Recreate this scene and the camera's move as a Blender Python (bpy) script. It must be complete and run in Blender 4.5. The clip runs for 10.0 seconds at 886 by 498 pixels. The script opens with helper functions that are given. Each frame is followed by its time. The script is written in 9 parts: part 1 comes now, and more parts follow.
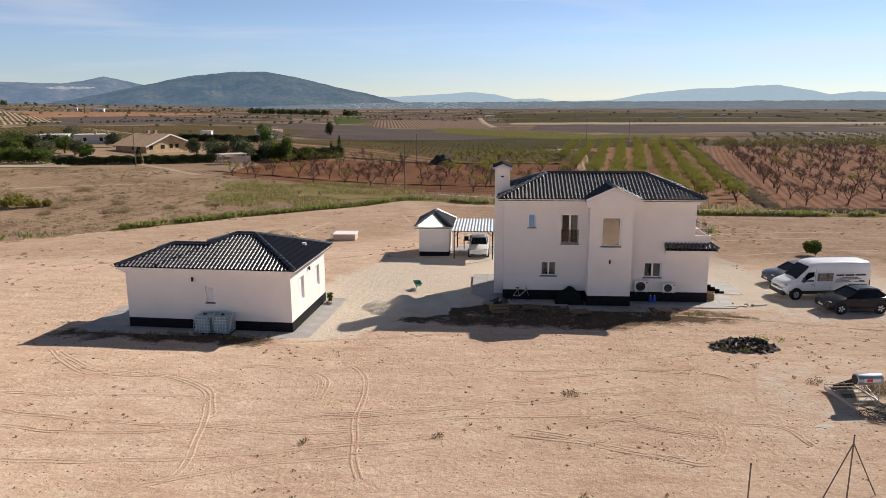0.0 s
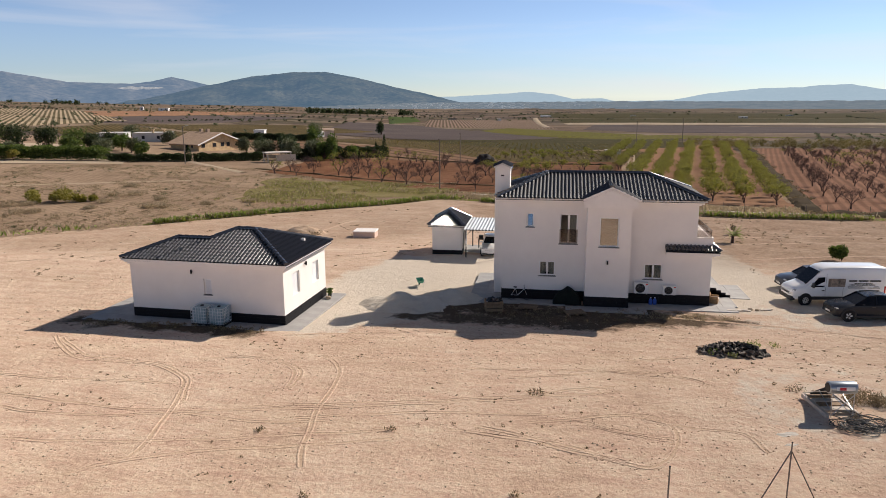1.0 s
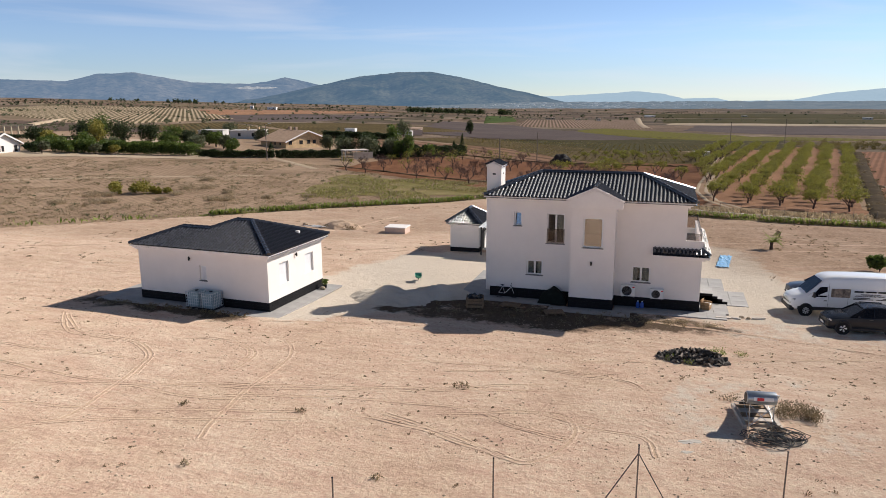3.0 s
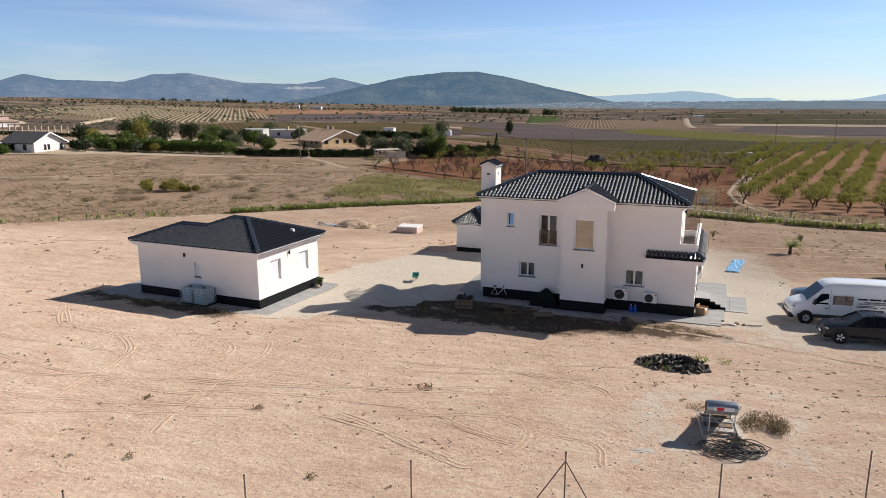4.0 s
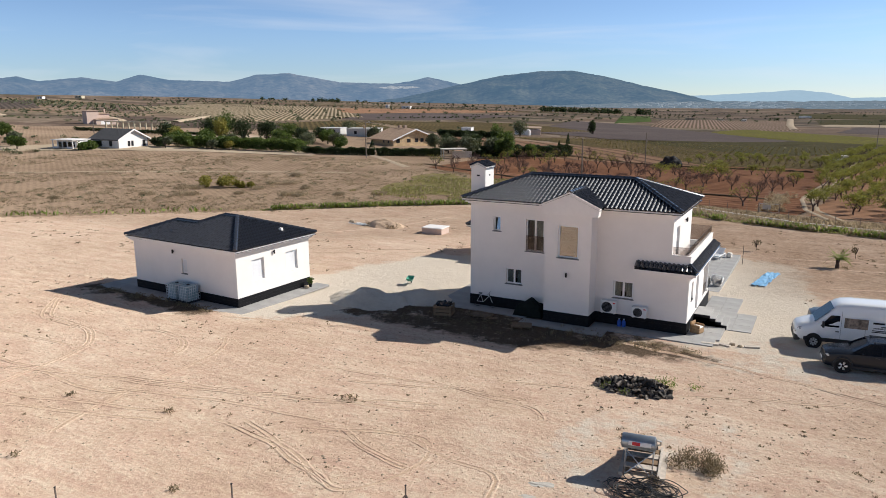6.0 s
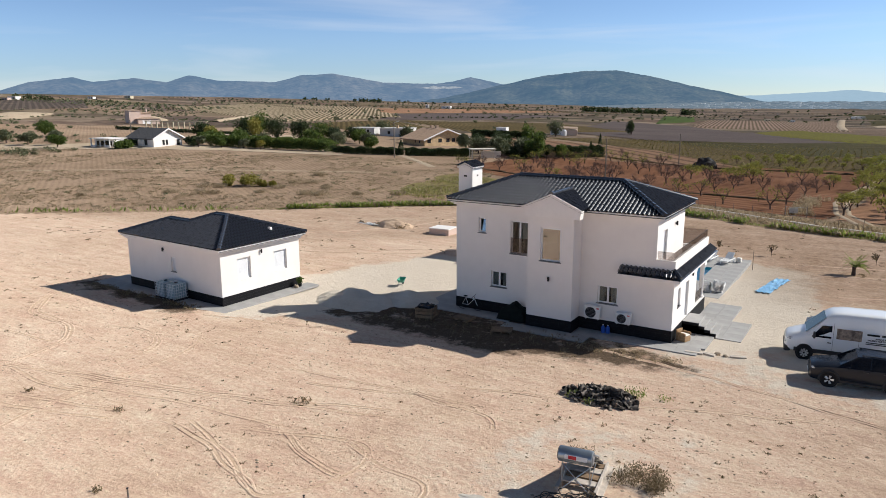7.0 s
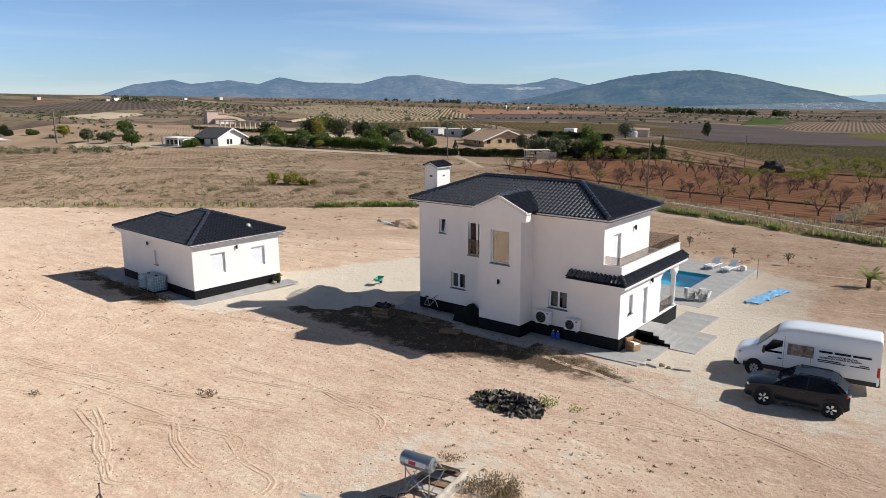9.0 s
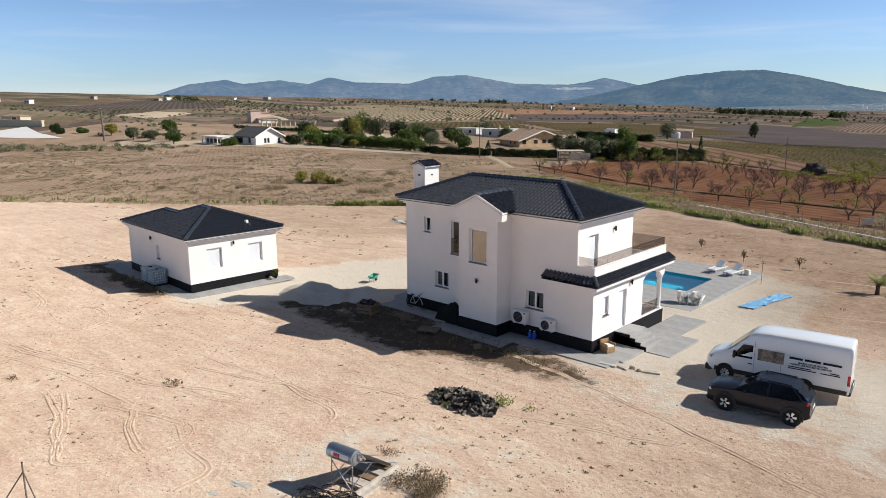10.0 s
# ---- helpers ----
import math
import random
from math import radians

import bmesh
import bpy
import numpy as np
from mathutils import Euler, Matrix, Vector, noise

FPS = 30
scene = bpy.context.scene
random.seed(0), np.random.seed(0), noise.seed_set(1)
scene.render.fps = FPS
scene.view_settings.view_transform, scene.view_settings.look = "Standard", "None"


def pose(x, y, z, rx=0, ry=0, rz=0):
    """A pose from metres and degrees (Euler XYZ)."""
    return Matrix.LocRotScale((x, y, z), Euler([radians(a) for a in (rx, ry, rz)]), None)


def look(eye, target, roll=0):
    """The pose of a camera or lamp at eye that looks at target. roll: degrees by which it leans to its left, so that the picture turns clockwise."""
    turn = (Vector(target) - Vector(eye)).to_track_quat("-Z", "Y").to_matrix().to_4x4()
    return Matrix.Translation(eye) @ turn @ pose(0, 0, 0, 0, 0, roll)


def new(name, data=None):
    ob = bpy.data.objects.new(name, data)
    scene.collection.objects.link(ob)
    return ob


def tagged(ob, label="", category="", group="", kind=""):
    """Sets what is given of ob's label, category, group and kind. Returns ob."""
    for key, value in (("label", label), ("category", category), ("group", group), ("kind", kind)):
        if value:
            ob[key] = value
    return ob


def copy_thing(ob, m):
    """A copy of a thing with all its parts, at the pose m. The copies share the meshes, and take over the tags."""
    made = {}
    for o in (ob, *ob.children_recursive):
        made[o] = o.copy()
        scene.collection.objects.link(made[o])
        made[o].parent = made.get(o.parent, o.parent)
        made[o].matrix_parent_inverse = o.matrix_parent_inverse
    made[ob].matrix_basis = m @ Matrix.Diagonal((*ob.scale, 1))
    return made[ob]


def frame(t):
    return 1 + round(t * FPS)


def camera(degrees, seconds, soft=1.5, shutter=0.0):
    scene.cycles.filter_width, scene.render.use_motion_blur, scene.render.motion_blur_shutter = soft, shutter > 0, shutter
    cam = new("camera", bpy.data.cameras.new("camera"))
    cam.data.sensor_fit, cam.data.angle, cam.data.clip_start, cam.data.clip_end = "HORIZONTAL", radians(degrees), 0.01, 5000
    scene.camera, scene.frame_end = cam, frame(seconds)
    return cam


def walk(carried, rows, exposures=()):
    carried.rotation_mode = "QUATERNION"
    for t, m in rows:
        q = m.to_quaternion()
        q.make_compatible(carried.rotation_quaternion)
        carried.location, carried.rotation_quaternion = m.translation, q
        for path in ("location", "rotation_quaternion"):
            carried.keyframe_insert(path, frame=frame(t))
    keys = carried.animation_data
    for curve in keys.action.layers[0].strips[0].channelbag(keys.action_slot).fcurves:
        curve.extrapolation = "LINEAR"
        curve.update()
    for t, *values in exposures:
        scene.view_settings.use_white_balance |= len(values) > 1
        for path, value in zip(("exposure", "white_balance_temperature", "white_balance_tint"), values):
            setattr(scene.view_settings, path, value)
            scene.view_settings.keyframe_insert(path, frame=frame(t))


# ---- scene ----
cam = camera(64.3, 10.0, soft=0.5)
PATH = [
    (0, (0.58, -0.226, 13.589), (0.428, 1.723, 13.168), -0.2),
    (0.5, (2.536, -0.177, 13.545), (2.307, 1.764, 13.123), -0.2),
    (1, (4.472, -0.105, 13.511), (4.164, 1.826, 13.09), -0.2),
    (1.5, (6.416, -0.034, 13.485), (6.032, 1.884, 13.065), -0.1),
    (2, (8.383, 0.038, 13.477), (7.924, 1.938, 13.057), -0.0),
    (2.5, (10.291, 0.255, 13.474), (9.767, 2.139, 13.053), -0.1),
    (4, (15.394, 2.069, 13.411), (14.69, 3.892, 12.99), -0.2),
    (4.5, (16.864, 3.001, 13.396), (16.099, 4.801, 12.975), -0.2),
    (5, (18.241, 4.172, 13.371), (17.417, 5.946, 12.95), -0.2),
    (5.5, (19.612, 5.409, 13.342), (18.732, 7.154, 12.92), -0.3),
    (6.8, (23.137, 8.636, 13.209), (22.118, 10.305, 12.788), -0.1),
    (7, (23.697, 9.121, 13.2), (22.66, 10.778, 12.779), -0.2),
    (7.5, (25.149, 10.305, 13.167), (24.07, 11.936, 12.746), -0.2),
    (8, (26.656, 11.446, 13.136), (25.533, 13.045, 12.716), -0.3),
    (8.5, (28.165, 12.559, 13.114), (26.993, 14.124, 12.697), -0.2),
    (9, (29.674, 13.645, 13.087), (28.449, 15.171, 12.669), -0.3),
    (9.5, (31.194, 14.751, 13.067), (29.92, 16.235, 12.651), -0.2),
    (10, (32.751, 15.86, 13.045), (31.428, 17.301, 12.628), -0.2),
]
walk(cam, [(t, look(eye, target, roll)) for t, eye, target, roll in PATH], [(0.0, -0.02, 6960, 13), (2.5, 0.02, 6690, 12), (4.0, 0.03, 6460, 10), (10.0, 0.0, 6260, 7)])

# ---- world, sun, exposure ----
SUN = Vector((1.03, 1.02, 1.0)).normalized()
world = bpy.data.worlds.new("sky")
scene.world = world
world.use_nodes = True
wn = world.node_tree
wbg = wn.nodes["Background"]
sky = wn.nodes.new("ShaderNodeTexSky")
sky.sky_type = "NISHITA"
sky.sun_disc = False
sky.sun_elevation = math.asin(SUN.z)
sky.sun_rotation = radians(45)
sky.altitude = 1200
sky.air_density = 0.75
sky.dust_density = 0.0
sky.ozone_density = 1.5
tint = wn.nodes.new("ShaderNodeMix")
tint.data_type, tint.blend_type = "RGBA", "MULTIPLY"
tint.inputs[0].default_value = 1.0
wn.links.new(sky.outputs[0], tint.inputs[6])
# thin haze that pales the lower sky all round, and faint drawn-out wisps of cloud
wco = wn.nodes.new("ShaderNodeTexCoord")
wxyz = wn.nodes.new("ShaderNodeSeparateXYZ")
wn.links.new(wco.outputs["Generated"], wxyz.inputs[0])
wr = wn.nodes.new("ShaderNodeValToRGB")
wr.color_ramp.interpolation = "EASE"
wr.color_ramp.elements[0].position, wr.color_ramp.elements[0].color = 0.0, (0.92, 0.97, 1.10, 1)
wr.color_ramp.elements[1].position, wr.color_ramp.elements[1].color = 0.5, (0.48, 0.50, 0.55, 1)
for wp, wc in ((0.10, (1.22, 1.27, 1.41, 1)), (0.22, (1.42, 1.47, 1.52, 1))):
    wr.color_ramp.elements.new(wp).color = wc
wn.links.new(wxyz.outputs[2], wr.inputs[0])
wn.links.new(wr.outputs[0], tint.inputs[7])
wmp = wn.nodes.new("ShaderNodeMapping")
wmp.inputs["Scale"].default_value = (2.2, 2.2, 22)
wmp.inputs["Rotation"].default_value = (0, 0.06, 0.4)
wn.links.new(wco.outputs["Generated"], wmp.inputs[0])
wno = wn.nodes.new("ShaderNodeTexNoise")
wno.inputs["Scale"].default_value = 1.3
wno.inputs["Detail"].default_value = 7
wno.inputs["Distortion"].default_value = 0.6
wn.links.new(wmp.outputs[0], wno.inputs["Vector"])
wcr = wn.nodes.new("ShaderNodeValToRGB")
wcr.color_ramp.elements[0].position, wcr.color_ramp.elements[0].color = 0.48, (0, 0, 0, 1)
wcr.color_ramp.elements[1].position, wcr.color_ramp.elements[1].color = 0.75, (0.32, 0.32, 0.32, 1)
wn.links.new(wno.outputs[0], wcr.inputs[0])
wcl = wn.nodes.new("ShaderNodeMix")
wcl.data_type = "RGBA"
wcl.inputs[7].default_value = (9.4, 9.5, 10.1, 1)
wn.links.new(wcr.outputs[0], wcl.inputs[0])
wn.links.new(tint.outputs[2], wcl.inputs[6])
wn.links.new(wcl.outputs[2], wbg.inputs[0])
wbg.inputs[1].default_value = 0.087
sun_data = bpy.data.lights.new("sun", "SUN")
sun_data.energy = 6.1
sun_data.angle = radians(0.53)
sun_data.color = (1.0, 0.935, 0.85)
sun = new("sun", sun_data)
sun.matrix_world = look(SUN * 100, (0, 0, 0))


# ---- materials ----
def nodes_of(name):
    m = bpy.data.materials.new(name)
    m.use_nodes = True
    t = m.node_tree
    return m, t, t.nodes["Principled BSDF"]


def tex_noise(t, scale, detail=5.0, rough=0.6, vec=None):
    n = t.nodes.new("ShaderNodeTexNoise")
    n.inputs["Scale"].default_value = scale
    n.inputs["Detail"].default_value = detail
    n.inputs["Roughness"].default_value = rough
    if vec is not None:
        t.links.new(vec, n.inputs["Vector"])
    return n


def ramp(t, fac, stops):
    r = t.nodes.new("ShaderNodeValToRGB")
    e = r.color_ramp.elements
    while len(e) < len(stops):
        e.new(0.5)
    for el, (p, c) in zip(e, stops):
        el.position = p
        el.color = (*c, 1)
    t.links.new(fac, r.inputs[0])
    return r


def mix(t, fac, a, b, mode="MIX"):
    n = t.nodes.new("ShaderNodeMix")
    n.data_type = "RGBA"
    n.blend_type = mode
    for sock, v in ((n.inputs[0], fac), (n.inputs[6], a), (n.inputs[7], b)):
        if hasattr(v, "default_value") or hasattr(v, "links"):
            t.links.new(v, sock)
        elif isinstance(v, (int, float)):
            sock.default_value = v
        else:
            sock.default_value = (*v, 1)
    return n.outputs[2]


def bump(t, bsdf, height, strength, dist):
    b = t.nodes.new("ShaderNodeBump")
    b.inputs["Strength"].default_value = strength
    b.inputs["Distance"].default_value = dist
    t.links.new(height, b.inputs["Height"])
    t.links.new(b.outputs[0], bsdf.inputs["Normal"])
    return b


def coords(t, which="Object"):
    return t.nodes.new("ShaderNodeTexCoord").outputs[which]


def plain(name, color, rough=0.6, metal=0.0, vary=0.15, scale=6.0, fine=60.0, relief=0.15, dist=0.004, coat=0.0, rnd=0.0):
    """A surface with broad and fine variation of tone and a light relief."""
    m, t, b = nodes_of(name)
    v = coords(t)
    n1, n2 = tex_noise(t, scale, vec=v), tex_noise(t, fine, 3, vec=v)
    dark = tuple(c * (1 - vary) for c in color)
    lite = tuple(min(1, c * (1 + vary)) for c in color)
    c1 = ramp(t, n1.outputs[0], [(0.3, dark), (0.7, lite)]).outputs[0]
    c2 = mix(t, vary * 0.8, c1, n2.outputs[0], "OVERLAY")
    if rnd:
        o = t.nodes.new("ShaderNodeObjectInfo")
        r = ramp(t, o.outputs["Random"], [(0, (1 - rnd,) * 3), (1, (1, 1, 1))])
        c2 = mix(t, 1.0, c2, r.outputs[0], "MULTIPLY")
    t.links.new(c2, b.inputs["Base Color"])
    b.inputs["Roughness"].default_value = rough
    b.inputs["Metallic"].default_value = metal
    b.inputs["Coat Weight"].default_value = coat
    if relief:
        bump(t, b, n2.outputs[0], relief, dist)
    return m


def soil(name, a, b_, c, big=0.06, mid=0.6, fine=7.0, relief=0.5, dist=0.05, furrow=None, pebbles=0.0):
    """Earth: three tones mixed at two scales, clods, and furrows (spacing, degrees) if it is ploughed."""
    m, t, b = nodes_of(name)
    v = coords(t)
    n1, n2, n3 = tex_noise(t, big, 6, 0.65, v), tex_noise(t, mid, 6, 0.7, v), tex_noise(t, fine, 4, 0.7, v)
    c1 = ramp(t, n1.outputs[0], [(0.32, a), (0.5, b_), (0.68, c)]).outputs[0]
    c2 = mix(t, 0.45, c1, ramp(t, n2.outputs[0], [(0.3, a), (0.55, b_), (0.75, c)]).outputs[0])
    c3 = mix(t, 0.35, c2, ramp(t, n3.outputs[0], [(0.25, (0.15,) * 3), (0.75, (0.85,) * 3)]).outputs[0], "OVERLAY")
    height = n3.outputs[0]
    if furrow:
        mp = t.nodes.new("ShaderNodeMapping")
        mp.inputs["Rotation"].default_value = (0, 0, radians(furrow[1]))
        t.links.new(v, mp.inputs[0])
        w = t.nodes.new("ShaderNodeTexWave")
        w.inputs["Scale"].default_value = 0.314 / furrow[0]
        w.inputs["Distortion"].default_value = 1.5
        w.inputs["Detail"].default_value = 3
        w.inputs["Detail Scale"].default_value = 0.6
        t.links.new(mp.outputs[0], w.inputs[0])
        c3 = mix(t, furrow[2], c3, ramp(t, w.outputs[0], [(0.2, (0.2,) * 3), (0.8, (0.75,) * 3)]).outputs[0], "OVERLAY")
    if pebbles:
        vo = t.nodes.new("ShaderNodeTexVoronoi")
        vo.inputs["Scale"].default_value = 9.0
        t.links.new(v, vo.inputs["Vector"])
        c3 = mix(t, pebbles, c3, ramp(t, vo.outputs["Distance"], [(0.0, (0.85,) * 3), (0.45, (0.45,) * 3)]).outputs[0], "OVERLAY")
    t.links.new(c3, b.inputs["Base Color"])
    b.inputs["Roughness"].default_value = 0.95
    b.inputs["Specular IOR Level"].default_value = 0.03
    b.inputs["Diffuse Roughness"].default_value = 0.4
    bump(t, b, height, relief, dist)
    return m


def site_ground():
    """Sand, with crushed gravel and dirt where they were spread, the dirt toned darker to deepen the shade: the sheet
    carries how much of each lies where.
    """
    m = soil("site_sand", (0.56, 0.405, 0.287), (0.675, 0.515, 0.388), (0.765, 0.61, 0.48), big=0.09, mid=0.8, fine=5.5, relief=0.62, dist=0.06, pebbles=0.2)
    t = m.node_tree
    b = t.nodes["Principled BSDF"]
    base = b.inputs["Base Color"].links[0].from_socket
    v = coords(t)
    n = tex_noise(t, 0.55, 8, 0.75, v)
    for turn, k, sc in ((14, 0.20, (0.30, 1.3, 1)), (-28, 0.16, (0.22, 1.1, 1)), (70, 0.14, (0.5, 0.9, 1))):
        mp = t.nodes.new("ShaderNodeMapping")
        mp.inputs["Rotation"].default_value = (0, 0, radians(turn))
        mp.inputs["Scale"].default_value = sc
        t.links.new(v, mp.inputs[0])
        st = tex_noise(t, 1.0, 9, 0.78, mp.outputs[0])
        base = mix(t, k, base, ramp(t, st.outputs[0], [(0.36, (0.15,) * 3), (0.62, (0.68,) * 3)]).outputs[0], "OVERLAY")
    # trampled dark crumbs and pale scuffs
    crumb = tex_noise(t, 3.2, 9, 0.85, v)
    patchy = tex_noise(t, 0.16, 5, 0.6, v)
    both = t.nodes.new("ShaderNodeMath")
    both.operation = "MULTIPLY"
    t.links.new(ramp(t, crumb.outputs[0], [(0.34, (1, 1, 1)), (0.43, (0, 0, 0))]).outputs[0], both.inputs[0])
    t.links.new(ramp(t, patchy.outputs[0], [(0.42, (0.05,) * 3), (0.66, (0.55,) * 3)]).outputs[0], both.inputs[1])
    base = mix(t, both.outputs[0], base, (0.34, 0.225, 0.15))
    scuff = tex_noise(t, 0.9, 8, 0.7, v)
    base = mix(t, ramp(t, scuff.outputs[0], [(0.60, (0, 0, 0)), (0.70, (0.5,) * 3)]).outputs[0], base, (0.76, 0.62, 0.50))
    # the dirt's dark tones include painted shade south of the walls
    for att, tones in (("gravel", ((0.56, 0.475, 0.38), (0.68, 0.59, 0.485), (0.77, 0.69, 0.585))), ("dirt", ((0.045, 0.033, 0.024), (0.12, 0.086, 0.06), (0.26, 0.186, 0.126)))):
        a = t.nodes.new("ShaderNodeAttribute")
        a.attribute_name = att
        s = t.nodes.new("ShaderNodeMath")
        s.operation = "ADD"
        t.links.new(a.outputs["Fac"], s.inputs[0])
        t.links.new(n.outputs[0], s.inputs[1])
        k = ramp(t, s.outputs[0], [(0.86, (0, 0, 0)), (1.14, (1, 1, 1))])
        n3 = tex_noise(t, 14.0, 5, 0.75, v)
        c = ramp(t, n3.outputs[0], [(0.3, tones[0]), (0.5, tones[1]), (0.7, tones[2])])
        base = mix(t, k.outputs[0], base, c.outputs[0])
    # browner loam, laid in softly where the sand thins out
    a = t.nodes.new("ShaderNodeAttribute")
    a.attribute_name = "loam"
    nl = tex_noise(t, 0.35, 7, 0.7, v)
    kl = t.nodes.new("ShaderNodeMath")
    kl.operation = "MULTIPLY"
    t.links.new(a.outputs["Fac"], kl.inputs[0])
    t.links.new(ramp(t, nl.outputs[0], [(0.3, (0.45,) * 3), (0.65, (1, 1, 1))]).outputs[0], kl.inputs[1])
    cl = ramp(t, tex_noise(t, 2.5, 7, 0.75, v).outputs[0], [(0.36, (0.18, 0.113, 0.073)), (0.5, (0.315, 0.207, 0.137)), (0.66, (0.48, 0.335, 0.23))])
    base = mix(t, kl.outputs[0], base, cl.outputs[0])
    t.links.new(base, b.inputs["Base Color"])
    n2 = tex_noise(t, 1.6, 7, 0.7, v)
    b1 = b.inputs["Normal"].links[0].from_node
    b2 = t.nodes.new("ShaderNodeBump")
    b2.inputs["Strength"].default_value = 0.55
    b2.inputs["Distance"].default_value = 0.2
    t.links.new(n2.outputs[0], b2.inputs["Height"])
    t.links.new(b2.outputs[0], b1.inputs["Normal"])
    return m


M_SITE = site_ground()
M_RUT = soil("rutted_sand", (0.47, 0.33, 0.225), (0.60, 0.44, 0.315), (0.72, 0.555, 0.41), mid=1.2)
M_GRAVEL = soil("pale_gravel", (0.53, 0.465, 0.385), (0.65, 0.585, 0.495), (0.73, 0.67, 0.585), big=0.15, fine=18, relief=0.7, pebbles=0.25)
M_SCRUB = soil("scrub_soil", (0.20, 0.138, 0.092), (0.345, 0.245, 0.168), (0.49, 0.36, 0.255), big=0.06, mid=1.1, fine=3.0, relief=1.0, dist=0.12, furrow=(1.0, -58, 0.13))
def parcels():
    """Far country: small plots of many tones with darker banks between them."""
    m = soil("field_soil", (0.092, 0.066, 0.052), (0.135, 0.096, 0.073), (0.185, 0.132, 0.097), big=0.008, mid=0.06, fine=0.8)
    t = m.node_tree
    b = t.nodes["Principled BSDF"]
    base = b.inputs["Base Color"].links[0].from_socket
    v = coords(t)
    for turn, size, amount, tones in ((12, 0.011, 0.62, ((0.0, (0.10, 0.075, 0.062)), (0.18, (0.24, 0.165, 0.115)), (0.34, (0.085, 0.075, 0.042)), (0.48, (0.15, 0.105, 0.085)), (0.62, (0.34, 0.25, 0.17)), (0.72, (0.12, 0.105, 0.05)), (0.84, (0.20, 0.125, 0.085)), (0.93, (0.075, 0.066, 0.045)))),
                                      (-24, 0.028, 0.35, ((0.0, (0.12, 0.09, 0.07)), (0.3, (0.30, 0.22, 0.15)), (0.5, (0.09, 0.08, 0.045)), (0.7, (0.20, 0.14, 0.10)), (0.88, (0.40, 0.31, 0.22))))):
        mp = t.nodes.new("ShaderNodeMapping")
        mp.inputs["Rotation"].default_value = (0, 0, radians(turn))
        mp.inputs["Scale"].default_value = (0.55, 1.0, 1)
        t.links.new(v, mp.inputs[0])
        vo = t.nodes.new("ShaderNodeTexVoronoi")
        vo.distance = "CHEBYCHEV"
        vo.inputs["Scale"].default_value = size
        t.links.new(mp.outputs[0], vo.inputs["Vector"])
        one = t.nodes.new("ShaderNodeSeparateColor")
        t.links.new(vo.outputs["Color"], one.inputs[0])
        r = ramp(t, one.outputs[0], tones)
        r.color_ramp.interpolation = "CONSTANT"
        base = mix(t, amount, base, r.outputs[0])
    worn = tex_noise(t, 0.02, 8, 0.7, v)
    base = mix(t, ramp(t, worn.outputs[0], [(0.55, (0, 0, 0)), (0.63, (0.6,) * 3)]).outputs[0], base, (0.34, 0.265, 0.195))
    grain = tex_noise(t, 0.14, 9, 0.85, v)
    base = mix(t, 0.5, base, ramp(t, grain.outputs[0], [(0.38, (0.12,) * 3), (0.62, (0.8,) * 3)]).outputs[0], "OVERLAY")
    t.links.new(base, b.inputs["Base Color"])
    return m


M_FARSOIL = parcels()


def planted(name, earth, plant, spacing, bearing, share=0.5):
    """A field seen from afar, its crop in straight rows along a bearing (degrees)."""
    m = soil(name, tuple(c * 0.8 for c in earth), earth, tuple(min(1, c * 1.2) for c in earth), big=0.02, mid=0.2, fine=2.0)
    t = m.node_tree
    b = t.nodes["Principled BSDF"]
    base = b.inputs["Base Color"].links[0].from_socket
    v = coords(t)
    mp = t.nodes.new("ShaderNodeMapping")
    mp.inputs["Rotation"].default_value = (0, 0, radians(bearing))
    t.links.new(v, mp.inputs[0])
    w = t.nodes.new("ShaderNodeTexWave")
    w.inputs["Scale"].default_value = 0.314 / spacing
    w.inputs["Distortion"].default_value = 0.6
    w.inputs["Detail"].default_value = 2
    w.inputs["Detail Scale"].default_value = 0.4
    t.links.new(mp.outputs[0], w.inputs[0])
    gaps = tex_noise(t, 0.35, 6, 0.8, v)
    k = t.nodes.new("ShaderNodeMath")
    k.operation = "MULTIPLY"
    t.links.new(ramp(t, w.outputs[0], [(1 - share - 0.12, (0, 0, 0)), (1 - share + 0.12, (1, 1, 1))]).outputs[0], k.inputs[0])
    t.links.new(ramp(t, gaps.outputs[0], [(0.3, (0.35,) * 3), (0.5, (1, 1, 1))]).outputs[0], k.inputs[1])
    tone = ramp(t, tex_noise(t, 0.8, 5, 0.75, v).outputs[0], [(0.3, tuple(c * 0.6 for c in plant)), (0.7, tuple(c * 1.4 for c in plant))])
    t.links.new(mix(t, k.outputs[0], base, tone.outputs[0]), b.inputs["Base Color"])
    return m


M_ROWS = planted("pale_vine_rows", (0.44, 0.345, 0.235), (0.105, 0.085, 0.045), 2.9, -37, 0.55)
M_PINKROWS = planted("pinkish_vine_rows", (0.30, 0.205, 0.155), (0.13, 0.095, 0.06), 2.8, -9, 0.5)
M_YVINE = planted("yellow_green_vines", (0.135, 0.11, 0.04), (0.165, 0.16, 0.026), 3.4, 24, 0.55)
M_DVINE = planted("dark_olive_vines", (0.11, 0.085, 0.04), (0.052, 0.052, 0.02), 2.8, -30, 0.6)
M_PLOUGH = planted("ploughed_orange_brown", (0.255, 0.152, 0.095), (0.13, 0.078, 0.05), 7.0, -45, 0.3)
M_DORCH = planted("dark_bare_orchard", (0.125, 0.098, 0.08), (0.075, 0.06, 0.052), 3.4, -62, 0.6)
M_RED = soil("red_orchard_soil", (0.20, 0.098, 0.058), (0.275, 0.142, 0.088), (0.35, 0.195, 0.125), big=0.05, furrow=(1.6, 15, 0.3))
